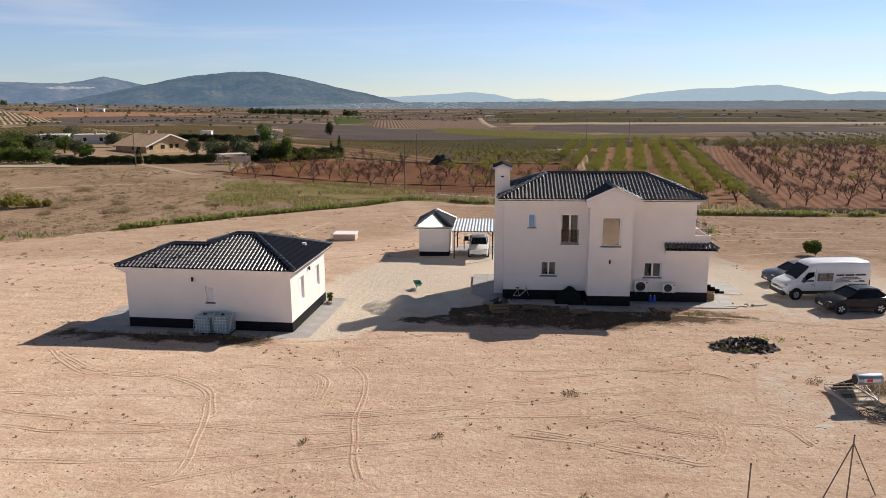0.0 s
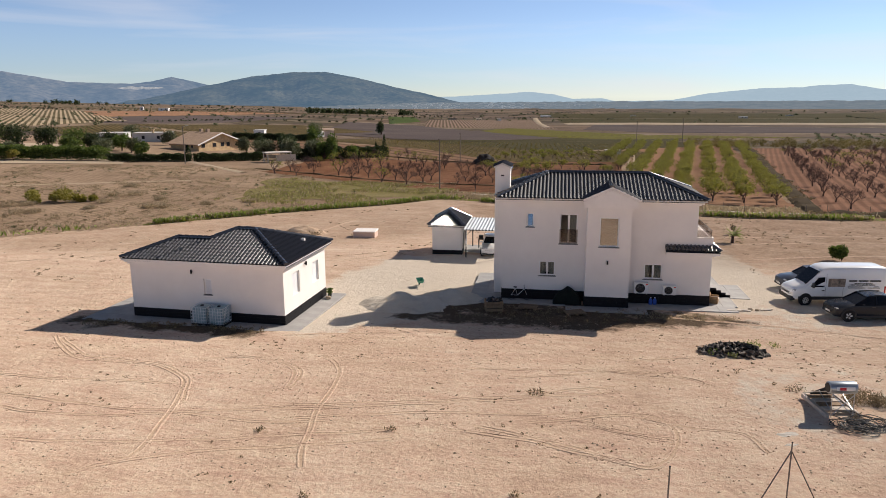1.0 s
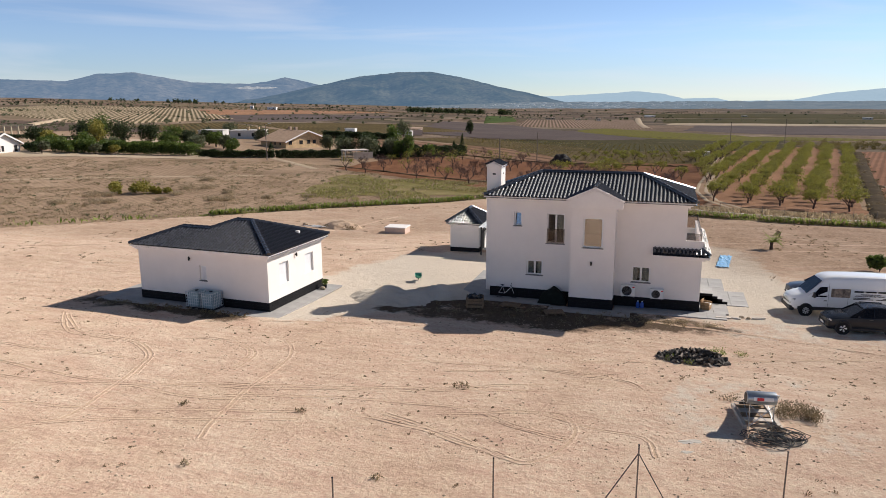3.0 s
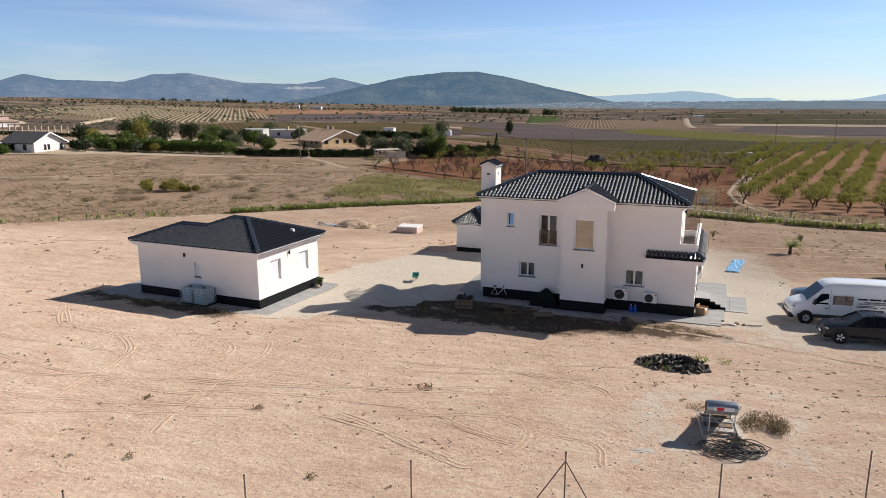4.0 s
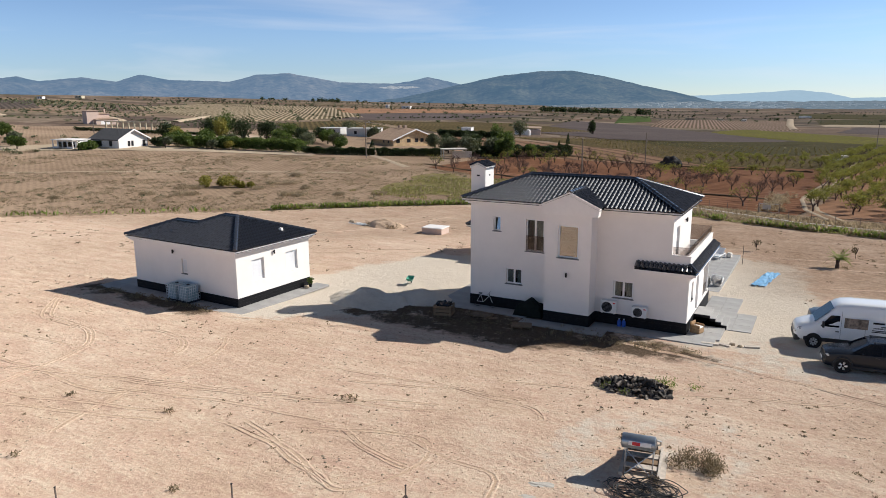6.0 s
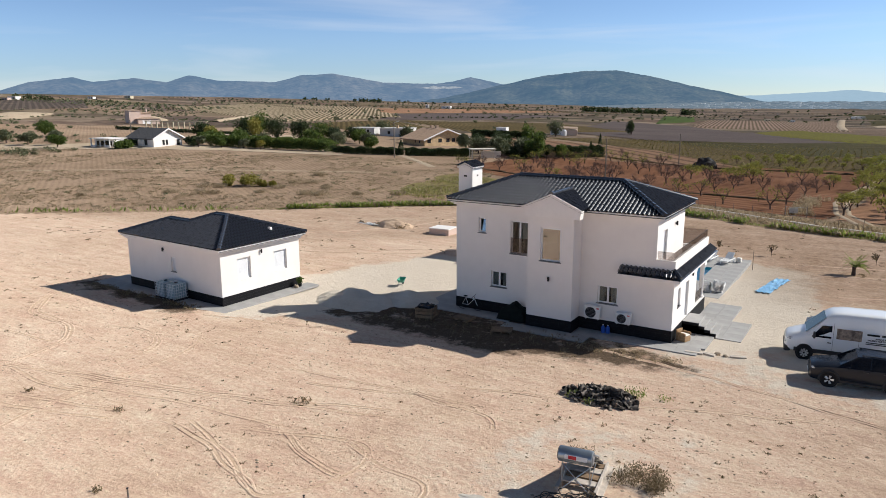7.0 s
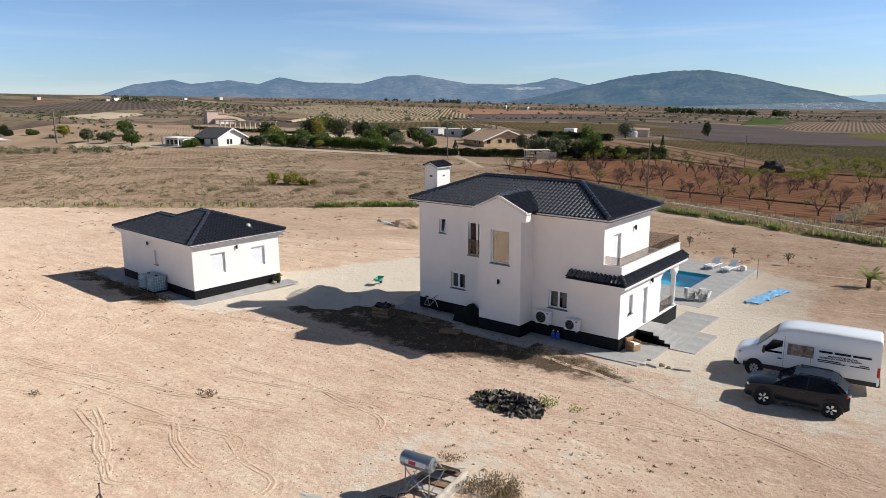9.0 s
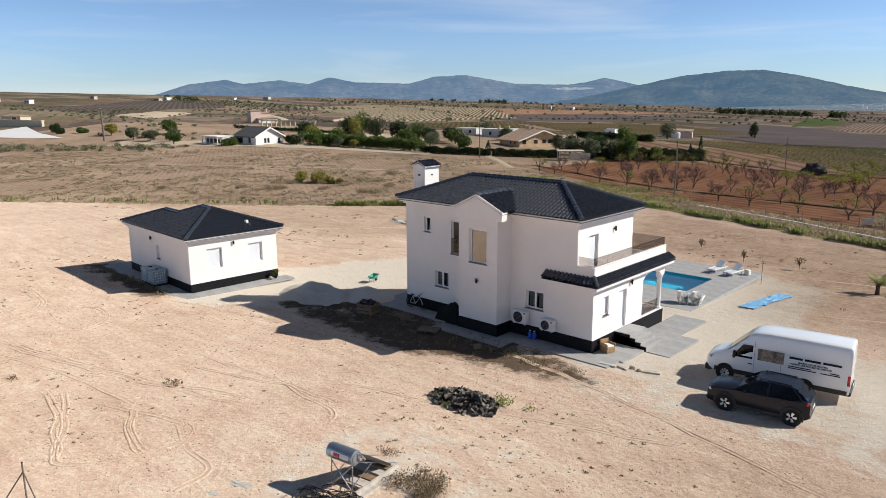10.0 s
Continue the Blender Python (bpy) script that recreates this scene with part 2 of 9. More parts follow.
M_RED3 = soil("brown_orchard_soil", (0.13, 0.06, 0.032), (0.205, 0.098, 0.054), (0.29, 0.15, 0.088), big=0.08, mid=0.9, relief=0.8, furrow=(2.6, -76, 0.28))
M_RED2 = soil("orange_soil", (0.24, 0.132, 0.078), (0.34, 0.19, 0.115), (0.44, 0.26, 0.165), big=0.05, relief=0.8, furrow=(1.6, 75, 0.3))
M_GREY = soil("grey_fallow_soil", (0.092, 0.072, 0.068), (0.125, 0.098, 0.09), (0.155, 0.122, 0.11), big=0.02, fine=1.5)
M_OLIVE = soil("olive_vineyard", (0.075, 0.058, 0.026), (0.115, 0.085, 0.038), (0.16, 0.115, 0.056), big=0.03, mid=0.3, furrow=(2.6, -40, 0.5))
M_GREENF = soil("green_crop", (0.05, 0.075, 0.02), (0.075, 0.105, 0.03), (0.10, 0.135, 0.045), big=0.03, fine=2)
M_TRACK = soil("tan_farm_track", (0.24, 0.155, 0.10), (0.32, 0.215, 0.14), (0.40, 0.28, 0.19))
M_PALE = soil("pale_track", (0.40, 0.31, 0.22), (0.47, 0.375, 0.27), (0.53, 0.43, 0.32))
M_TAN = soil("tan_stony_field", (0.17, 0.125, 0.085), (0.25, 0.185, 0.125), (0.34, 0.26, 0.18), big=0.02, mid=0.15, fine=1.5)
M_BANK = soil("weedy_bank_soil", (0.045, 0.034, 0.022), (0.085, 0.062, 0.038), (0.14, 0.105, 0.06), big=0.15, mid=0.9, fine=3)
M_WALL = plain("white_render", (0.79, 0.752, 0.725), 0.85, vary=0.03, scale=0.8, fine=90, relief=0.2)
M_TRIMW = plain("white_trim", (0.79, 0.755, 0.73), 0.7, vary=0.03, scale=2)
M_PLINTH = plain("black_stone_cladding", (0.008, 0.008, 0.010), 0.6, vary=0.35, scale=3, fine=25, relief=0.4, dist=0.01)
M_TILE = plain("black_glazed_tile", (0.030, 0.032, 0.040), 0.26, vary=0.3, scale=4, fine=40, relief=0.0, coat=0.35)
M_TILE.node_tree.nodes["Principled BSDF"].inputs["Specular IOR Level"].default_value = 0.75
M_TILE.node_tree.nodes["Principled BSDF"].inputs["Coat Roughness"].default_value = 0.1
M_DUSTY = plain("dusty_black_tile", (0.19, 0.16, 0.135), 0.8, vary=0.5, scale=5, rnd=0.9)
M_MESH = plain("grey_mesh_fabric", (0.60, 0.62, 0.66), 0.8, vary=0.1)
M_GREYW = plain("greyed_white_render", (0.50, 0.49, 0.47), 0.9, vary=0.08, scale=0.6)
M_SLAB = plain("grey_paving", (0.335, 0.325, 0.315), 0.75, vary=0.14, scale=0.9, fine=40)
M_CONC = plain("pale_concrete", (0.50, 0.46, 0.41), 0.9, vary=0.14, scale=1.5, fine=35)
M_SILL = plain("grey_sill", (0.17, 0.17, 0.18), 0.5, vary=0.1)
M_PVC = plain("white_window_frame", (0.80, 0.80, 0.80), 0.35, vary=0.02)
M_BLACK = plain("black_metal", (0.02, 0.02, 0.022), 0.45, vary=0.2)
M_RUBBER = plain("tyre_rubber", (0.018, 0.018, 0.019), 0.85, vary=0.2)
M_BLKPL = plain("black_plastic", (0.02, 0.02, 0.022), 0.6, vary=0.15)
M_VANW = plain("white_van_paint", (0.80, 0.81, 0.83), 0.28, vary=0.02, scale=1, relief=0, coat=0.6)
M_CARB = plain("black_blue_car_paint", (0.011, 0.014, 0.021), 0.25, vary=0.1, scale=1, relief=0, coat=0.0)
M_CARB.node_tree.nodes["Principled BSDF"].inputs["Specular IOR Level"].default_value = 0.28
M_CARBL = plain("dark_blue_car_paint", (0.014, 0.022, 0.045), 0.4, vary=0.1, scale=1, relief=0, coat=0.3)
M_CARW = plain("white_car_paint", (0.72, 0.72, 0.72), 0.3, vary=0.03, relief=0, coat=0.6)
M_ALLOY = plain("silver_alloy", (0.72, 0.72, 0.72), 0.3, 0.9, vary=0.05, relief=0)
M_STEEL = plain("galvanised_steel", (0.46, 0.48, 0.50), 0.32, 0.85, vary=0.12, scale=5)
M_TANK = plain("brushed_tank_metal", (0.33, 0.38, 0.43), 0.32, 0.75, vary=0.1, scale=3)
M_RED_ = plain("red_label", (0.55, 0.02, 0.03), 0.5, vary=0.05)
M_WHITE = plain("white_plastic", (0.75, 0.75, 0.74), 0.5, vary=0.05)
M_WOOD = plain("weathered_pallet_wood", (0.26, 0.17, 0.10), 0.85, vary=0.3, scale=8, rnd=0.4)
M_POLE = plain("pole_timber", (0.17, 0.14, 0.12), 0.9, vary=0.25)
M_BARK = plain("almond_bark", (0.075, 0.05, 0.042), 0.95, vary=0.3, scale=5)
M_TWIG = plain("bare_twigs", (0.095, 0.055, 0.046), 0.95, vary=0.25, scale=5)
M_BLUE = plain("blue_tarpaulin", (0.16, 0.36, 0.58), 0.5, vary=0.25, scale=2, fine=12, relief=0.4, dist=0.02)
M_DGREEN = plain("dark_green_cover", (0.009, 0.012, 0.010), 0.85, vary=0.3, scale=3)
M_TEAL = plain("green_barrow_paint", (0.05, 0.28, 0.20), 0.5, vary=0.15)
M_POOLT = plain("turquoise_mosaic", (0.03, 0.34, 0.46), 0.35, vary=0.15, scale=6)
M_JUG = plain("blue_plastic", (0.03, 0.10, 0.42), 0.45, vary=0.1)
M_WICKER = plain("wicker", (0.36, 0.22, 0.11), 0.8, vary=0.3, fine=90, relief=0.5)
M_CUSH = plain("cream_cushion", (0.76, 0.71, 0.64), 0.9, vary=0.1)
M_SHEET = plain("corrugated_sheet", (0.46, 0.48, 0.48), 0.4, 0.5, vary=0.15, scale=2)
M_SHUT = plain("white_shutter", (0.72, 0.73, 0.76), 0.5, vary=0.03)
M_STONEW = plain("ochre_stone_wall", (0.52, 0.375, 0.22), 0.9, vary=0.25, scale=1.2, fine=7, relief=0.4, dist=0.03)
M_TERRA = plain("terracotta_roof", (0.33, 0.235, 0.17), 0.85, vary=0.2, scale=1, fine=6)
M_SLATE = plain("slate_grey_roof", (0.04, 0.042, 0.05), 0.8, vary=0.2, scale=1, fine=6)
M_PINKW = plain("pink_render", (0.58, 0.44, 0.37), 0.9, vary=0.06, scale=0.6)
M_CREAM = plain("cream_render", (0.58, 0.50, 0.36), 0.9, vary=0.06, scale=0.6)
M_ROCK = plain("pale_rock", (0.45, 0.36, 0.26), 0.95, vary=0.25, scale=4, rnd=0.3)
M_HEAP = plain("dark_heap", (0.03, 0.027, 0.025), 0.95, vary=0.3, scale=1)
M_LAMPG = plain("red_lens", (0.42, 0.012, 0.015), 0.2, vary=0.05, relief=0)
M_HEADL = plain("clear_headlamp", (0.50, 0.52, 0.55), 0.12, 0.3, vary=0.1, relief=0)
M_INT = plain("dim_interior", (0.16, 0.13, 0.10), 0.8, vary=0.15, scale=1)
M_BOARD = plain("weathered_white_board", (0.50, 0.44, 0.38), 0.85, vary=0.25, scale=3)
M_CURT = plain("curtain", (0.55, 0.50, 0.42), 0.9, vary=0.1)

for dull in (M_PLINTH, M_BLACK, M_DGREEN, M_RUBBER):
    dull.node_tree.nodes["Principled BSDF"].inputs["Specular IOR Level"].default_value = 0.18


def leafy(name, dark, lite, trans=0.25):
    m, t, b = nodes_of(name)
    g = t.nodes.new("ShaderNodeNewGeometry")
    r = ramp(t, g.outputs["Random Per Island"], [(0, dark), (1, lite)])
    n = tex_noise(t, 0.6, 3, vec=coords(t))
    c = mix(t, 0.5, r.outputs[0], n.outputs[0], "OVERLAY")
    t.links.new(c, b.inputs["Base Color"])
    b.inputs["Roughness"].default_value = 0.7
    tr = t.nodes.new("ShaderNodeBsdfTranslucent")
    t.links.new(c, tr.inputs[0])
    ms = t.nodes.new("ShaderNodeMixShader")
    ms.inputs[0].default_value = trans
    t.links.new(b.outputs[0], ms.inputs[1])
    t.links.new(tr.outputs[0], ms.inputs[2])
    t.links.new(ms.outputs[0], t.nodes["Material Output"].inputs[0])
    return m


M_LEAF = leafy("almond_leaves", (0.13, 0.135, 0.022), (0.30, 0.285, 0.055), 0.45)
M_HEDGE = leafy("dark_hedge_leaves", (0.016, 0.028, 0.010), (0.06, 0.085, 0.022), 0.35)
M_SHRUB = leafy("garden_shrub_leaves", (0.045, 0.08, 0.014), (0.15, 0.20, 0.04), 0.5)
M_OLVT = leafy("olive_grey_leaves", (0.07, 0.085, 0.04), (0.17, 0.18, 0.09))
M_VINE = leafy("autumn_vine_leaves", (0.11, 0.09, 0.026), (0.23, 0.18, 0.06), 0.3)
M_PASTURE = leafy("pale_pasture_blades", (0.19, 0.185, 0.05), (0.34, 0.31, 0.11), 0.4)
M_BELT = leafy("dull_green_belt_leaves", (0.028, 0.034, 0.014), (0.075, 0.08, 0.035), 0.1)
M_YELL = leafy("yellow_green_leaves", (0.16, 0.155, 0.025), (0.36, 0.31, 0.06), 0.35)
M_GRASS = leafy("verge_grass_blades", (0.13, 0.19, 0.03), (0.30, 0.35, 0.08), 0.4)
M_DRY = leafy("dry_grass_blades", (0.23, 0.175, 0.105), (0.45, 0.36, 0.235), 0.5)
M_WEED = leafy("dry_weeds", (0.15, 0.11, 0.06), (0.30, 0.23, 0.13))
M_PALM = leafy("palm_fronds", (0.15, 0.19, 0.03), (0.30, 0.34, 0.07), 0.4)


def glazing(name, tint, gloss, shine=0.9):
    m, t, b = nodes_of(name)
    gl, tr = t.nodes.new("ShaderNodeBsdfGlossy"), t.nodes.new("ShaderNodeBsdfTransparent")
    gl.inputs["Roughness"].default_value = 0.015
    gl.inputs[0].default_value = (shine, shine, shine, 1)
    tr.inputs[0].default_value = (*tint, 1)
    f = t.nodes.new("ShaderNodeLayerWeight")
    f.inputs["Blend"].default_value = 0.5
    steep, a = t.nodes.new("ShaderNodeMath"), t.nodes.new("ShaderNodeMath")
    steep.operation, a.operation = "POWER", "MULTIPLY_ADD"
    steep.inputs[1].default_value = 4.0
    a.use_clamp = True
    a.inputs[1].default_value = 0.7
    a.inputs[2].default_value = 0.04 + gloss
    t.links.new(f.outputs["Facing"], steep.inputs[0])
    t.links.new(steep.outputs[0], a.inputs[0])
    ms = t.nodes.new("ShaderNodeMixShader")
    t.links.new(a.outputs[0], ms.inputs[0])
    t.links.new(tr.outputs[0], ms.inputs[1])
    t.links.new(gl.outputs[0], ms.inputs[2])
    t.links.new(ms.outputs[0], t.nodes["Material Output"].inputs[0])
    return m


M_GLASS = glazing("window_glass", (0.72, 0.76, 0.78), 0.0, 0.5)
M_SOLAR = glazing("mirror_coated_glass", (0.4, 0.4, 0.38), 0.19)
M_SKYGL = glazing("bluish_coated_glass", (0.4, 0.45, 0.5), 0.22)
M_BALU = glazing("smoked_balustrade_glass", (0.73, 0.705, 0.70), 0.0, 0.5)
M_CARGL = plain("dark_car_glass", (0.006, 0.007, 0.010), 0.08, vary=0.05, relief=0)
M_CARGL.node_tree.nodes["Principled BSDF"].inputs["Specular IOR Level"].default_value = 0.28


def water():
    m, t, b = nodes_of("pool_water")
    b.inputs["Base Color"].default_value = (0.75, 0.95, 1, 1)
    b.inputs["Transmission Weight"].default_value = 1.0
    b.inputs["Roughness"].default_value = 0.02
    b.inputs["IOR"].default_value = 1.33
    n = tex_noise(t, 1.6, 3, vec=coords(t))
    bump(t, b, n.outputs[0], 0.08, 0.05)
    return m


M_WATER = water()


def milky():
    m, t, b = nodes_of("milky_plastic")
    b.inputs["Base Color"].default_value = (0.62, 0.70, 0.72, 1)
    b.inputs["Roughness"].default_value = 0.4
    b.inputs["Subsurface Weight"].default_value = 0.0
    n = tex_noise(t, 1.5, 3, vec=coords(t))
    t.links.new(ramp(t, n.outputs[0], [(0.3, (0.22, 0.33, 0.37)), (0.7, (0.36, 0.48, 0.52))]).outputs[0], b.inputs["Base Color"])
    return m


M_IBC = milky()


def hazed_hill(name, a, b_, haze, amount, scale=0.004):
    """Woods and rock on far slopes, with the air's haze painted in as a glow of the surface."""
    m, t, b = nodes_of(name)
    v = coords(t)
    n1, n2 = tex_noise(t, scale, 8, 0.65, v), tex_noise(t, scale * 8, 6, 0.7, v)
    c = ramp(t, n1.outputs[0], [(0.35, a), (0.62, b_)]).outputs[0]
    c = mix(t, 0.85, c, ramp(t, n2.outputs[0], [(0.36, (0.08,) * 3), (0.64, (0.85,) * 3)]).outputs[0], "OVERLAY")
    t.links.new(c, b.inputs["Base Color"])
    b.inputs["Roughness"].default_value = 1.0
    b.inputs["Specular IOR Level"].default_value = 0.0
    # painted haze: an even bluish emission mixed over the surface colour
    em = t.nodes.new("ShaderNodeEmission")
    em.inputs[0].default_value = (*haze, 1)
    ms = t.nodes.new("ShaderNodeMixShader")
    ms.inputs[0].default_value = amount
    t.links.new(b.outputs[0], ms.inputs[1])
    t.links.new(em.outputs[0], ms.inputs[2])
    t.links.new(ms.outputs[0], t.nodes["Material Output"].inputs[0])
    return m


# each far material carries its own share of glowing haze
M_HILL = hazed_hill("wooded_hill", (0.010, 0.024, 0.012), (0.13, 0.125, 0.08), (0.135, 0.23, 0.36), 0.58, 0.006)
M_RANGE = hazed_hill("farther_range", (0.02, 0.03, 0.026), (0.21, 0.18, 0.14), (0.185, 0.288, 0.44), 0.68)
M_PLAINHAZE = hazed_hill("hazy_wooded_plain", (0.03, 0.04, 0.025), (0.18, 0.16, 0.12), (0.205, 0.28, 0.365), 0.66, 0.02)
M_QUARRY = hazed_hill("pale_quarry_rock", (0.42, 0.38, 0.34), (0.62, 0.57, 0.52), (0.30, 0.40, 0.52), 0.55, 0.02)
M_TOWN = hazed_hill("hazy_town_render", (0.42, 0.36, 0.31), (0.66, 0.62, 0.58), (0.32, 0.40, 0.49), 0.55, 0.05)
M_FARRANGE = hazed_hill("farthest_range", (0.10, 0.12, 0.12), (0.2, 0.2, 0.2), (0.40, 0.55, 0.68), 0.88)


# ---- mesh building ----
class Geo:
    """Vertices and faces of one mesh."""

    def __init__(self):
        self.v, self.f, self.m = [], [], Matrix.Identity(4)

    def add(self, pts, faces):
        k = len(self.v)
        self.v.extend(tuple(self.m @ Vector(p)) for p in pts)
        self.f.extend(tuple(i + k for i in f) for f in faces)
        return self

    def box(self, x0, x1, y0, y1, z0, z1, c=0.0):
        """A box, with its edges chamfered by c."""
        if c <= 0:
            p = [(x, y, z) for z in (z0, z1) for x, y in ((x0, y0), (x1, y0), (x1, y1), (x0, y1))]
            return self.add(p, [(3, 2, 1, 0), (4, 5, 6, 7), (0, 1, 5, 4), (1, 2, 6, 5), (2, 3, 7, 6), (3, 0, 4, 7)])
        rings = []
        for z, i in ((z0, c), (z0 + c, 0), (z1 - c, 0), (z1, c)):
            a0, a1, b0, b1 = x0 + i, x1 - i, y0 + i, y1 - i
            rings.append([(a0 + c, b0, z), (a1 - c, b0, z), (a1, b0 + c, z), (a1, b1 - c, z), (a1 - c, b1, z), (a0 + c, b1, z), (a0, b1 - c, z), (a0, b0 + c, z)])
        return self.loft(rings, True)

    def loft(self, rings, caps=True, closed=True):
        n = len(rings[0])
        faces = []
        for j in range(len(rings) - 1):
            for i in range(n if closed else n - 1):
                a, b = j * n + i, j * n + (i + 1) % n
                faces.append((a, b, b + n, a + n))
        if caps:
            faces += [tuple(range(n))[::-1], tuple(range(n * (len(rings) - 1), n * len(rings)))]
        return self.add([p for r in rings for p in r], faces)

    def tube(self, p0, p1, r0, r1=None, n=8, caps=True):
        p0, p1 = Vector(p0), Vector(p1)
        r1 = r0 if r1 is None else r1
        d = (p1 - p0).normalized()
        u = d.orthogonal().normalized()
        w = d.cross(u)
        ring = lambda p, r: [p + r * (math.cos(a) * u + math.sin(a) * w) for a in (2 * math.pi * i / n for i in range(n))]
        return self.loft([ring(p0, r0), ring(p1, r1)], caps)

    def path(self, pts, r, n=6):
        """A pipe of one skin along a line of points."""
        pts = [Vector(p) for p in pts]
        rings, u = [], None
        for i, p in enumerate(pts):
            d = (pts[min(i + 1, len(pts) - 1)] - pts[max(i - 1, 0)]).normalized()
            if d.length < 0.5:
                d = Vector((0, 0, 1))
            u = d.orthogonal().normalized() if u is None else (u - d * u.dot(d)).normalized()
            w = d.cross(u)
            rings.append([p + r * (math.cos(a) * u + math.sin(a) * w) for a in (2 * math.pi * k / n for k in range(n))])
        return self.loft(rings)

    def turned(self, prof, n=16, centre=(0, 0)):
        """A turned body about z from (radius, height) pairs."""
        return self.loft([[(centre[0] + r * math.cos(2 * math.pi * i / n), centre[1] + r * math.sin(2 * math.pi * i / n), z) for i in range(n)] for r, z in prof])

    def blob(self, c, rx, ry, rz, rough=0.25, n=10, rng=random, flat=False):
        """A rough rounded lump."""
        rings = []
        k = max(4, n // 2)
        ph = rng.random() * 100
        for j in range(1, k):
            th = math.pi * j / k
            ring = []
            for i in range(n):
                a = 2 * math.pi * i / n
                p = Vector((math.sin(th) * math.cos(a), math.sin(th) * math.sin(a), math.cos(th)))
                s = 1 + rough * noise.noise(p * 1.7 + Vector((ph, 0, 0))) * 2
                ring.append((c[0] + rx * p.x * s, c[1] + ry * p.y * s, c[2] + (max(0, p.z) if flat else p.z) * rz * s))
            rings.append(ring)
        return self.loft(rings[::-1])

    def leaves(self, c, r, count, size, rng, shell=0.55, squash=1.0, slim=0.5):
        """Small leaf blades spread through a rounded crown of uneven outline."""
        c, r = Vector(c), Vector(r)
        ph = rng.random() * 50
        for _ in range(count):
            d = Vector((rng.gauss(0, 1), rng.gauss(0, 1), rng.gauss(0, 1))).normalized()
            k = (shell + (1 - shell) * rng.random()) * (1 + 0.5 * noise.noise(d * 2.1 + Vector((ph, ph, 0))))
            p = c + Vector((d.x * r.x, d.y * r.y, d.z * r.z)) * k
            self.leaf(p, size * (0.6 + 0.8 * rng.random()), rng, squash, slim)
        return self

    def leaf(self, p, s, rng, squash=1.0, slim=0.5):
        u = Vector((rng.gauss(0, 1), rng.gauss(0, 1), rng.gauss(0, 1) * squash)).normalized()
        w = u.orthogonal().normalized()
        w = (Matrix.Rotation(rng.random() * 6.28, 3, u) @ w) * s * slim
        u = u * s
        k = len(self.v)
        self.v.extend((tuple(p - u * 0.5), tuple(p + w), tuple(p + u * 0.5), tuple(p - w)))
        self.f.append((k, k + 1, k + 2, k + 3))

    def mesh(self, name, material, smooth=False):
        me = bpy.data.meshes.new(name)
        me.from_pydata(self.v, [], self.f)
        for mt in material if isinstance(material, (list, tuple)) else [material]:
            me.materials.append(mt)
        if smooth:
            me.polygons.foreach_set("use_smooth", [True] * len(me.polygons))
            me.set_sharp_from_angle(angle=radians(38))
        me.update()
        return me


def part(name, geo, material, parent, label="", smooth=False):
    ob = new(name, geo.mesh(name, material, smooth))
    ob.parent = parent
    return tagged(ob, label) if label else ob


def thing(name, label, category, m=None, group="", kind=""):
    """An Empty at a thing's base, which its parts hang on."""
    ob = new(name)
    ob.empty_display_size = 0.3
    if m is not None:
        ob.matrix_world = m
    return tagged(ob, label, category, group, kind)


def solid(name, geo, material, label, category, m=None, group="", kind="", smooth=False):
    """A thing that is one mesh."""
    ob = new(name, geo.mesh(name, material, smooth))
    if m is not None:
        ob.matrix_world = m
    return tagged(ob, label, category, group, kind)


# ---- ground ----
PROF_Y = [-300, -50, 0, 20, 30, 38, 45, 50, 65, 75, 100, 130, 180, 250, 400, 800, 2000, 5000]
PROF_Z = [2.5, 2.0, 1.6, 0.95, 0.6, 0.08, -0.1, -0.2, -0.64, -1.15, -2.05, -2.9, -4.3, -5.6, -8.5, -14, -20, -30]


def ground_z(x, y):
    z = float(np.interp(y, PROF_Y, PROF_Z))
    lift = min(1.0, max(0.0, (y - 70) / 60))
    z += 0.034 * max(0.0, -x - 20 - 0.5 * max(0.0, y - 800)) * lift * (1 if x > -850 else 850 / -x)
    return z


def rolling(x, y):
    """The ground with its small swells."""
    far = min(1.0, max(0.0, (math.hypot(x, y - 50) - 45) / 100))
    return ground_z(x, y) + 0.04 * noise.noise((x * 0.35, y * 0.35, 0)) * (1 - far) + 0.35 * far * noise.noise((x * 0.03, y * 0.03, 3))


VERGE = [(-160, -30), (-110, 10), (-73, 44), (-54, 62), (-41, 77), (-28, 92), (-21, 99.5), (-13.5, 109.5), (0.9, 104.2), (11.5, 99.5), (20, 96.5), (28, 94.5), (40, 94), (60, 94), (120, 92), (300, 85)]


def verge_y(x):
    return float(np.interp(x, [p[0] for p in VERGE], [p[1] for p in VERGE]))


def axis_steps(lo, hi, step, reach_lo, reach_hi):
    c = list(np.arange(lo, hi + 0.01, step))
    s, p = step, hi
    while p < reach_hi:
        s *= 1.07
        p += s
        c.append(p)
    s, p = step, lo
    while p > reach_lo:
        s *= 1.07
        p -= s
        c.insert(0, p)
    return c


GRAVEL = (([(-9.8, 37), (-5, 40.5), (1, 44.5), (1, 63), (-9, 60.5), (-12.8, 47)], 1.0),
          ([(15, 45.5), (20, 48.5), (22, 53), (20.5, 58), (20.0, 70), (18, 73.5), (13, 74), (13, 56)], 1.0),
          ([(20, 46), (33, 47), (33, 54), (22, 57)], 0.52), ([(14, 27), (19.3, 28.0), (18.4, 34), (13.4, 33.4)], 0.40), ([(16, 43.2), (36, 44), (36, 48), (16, 47)], 0.42))
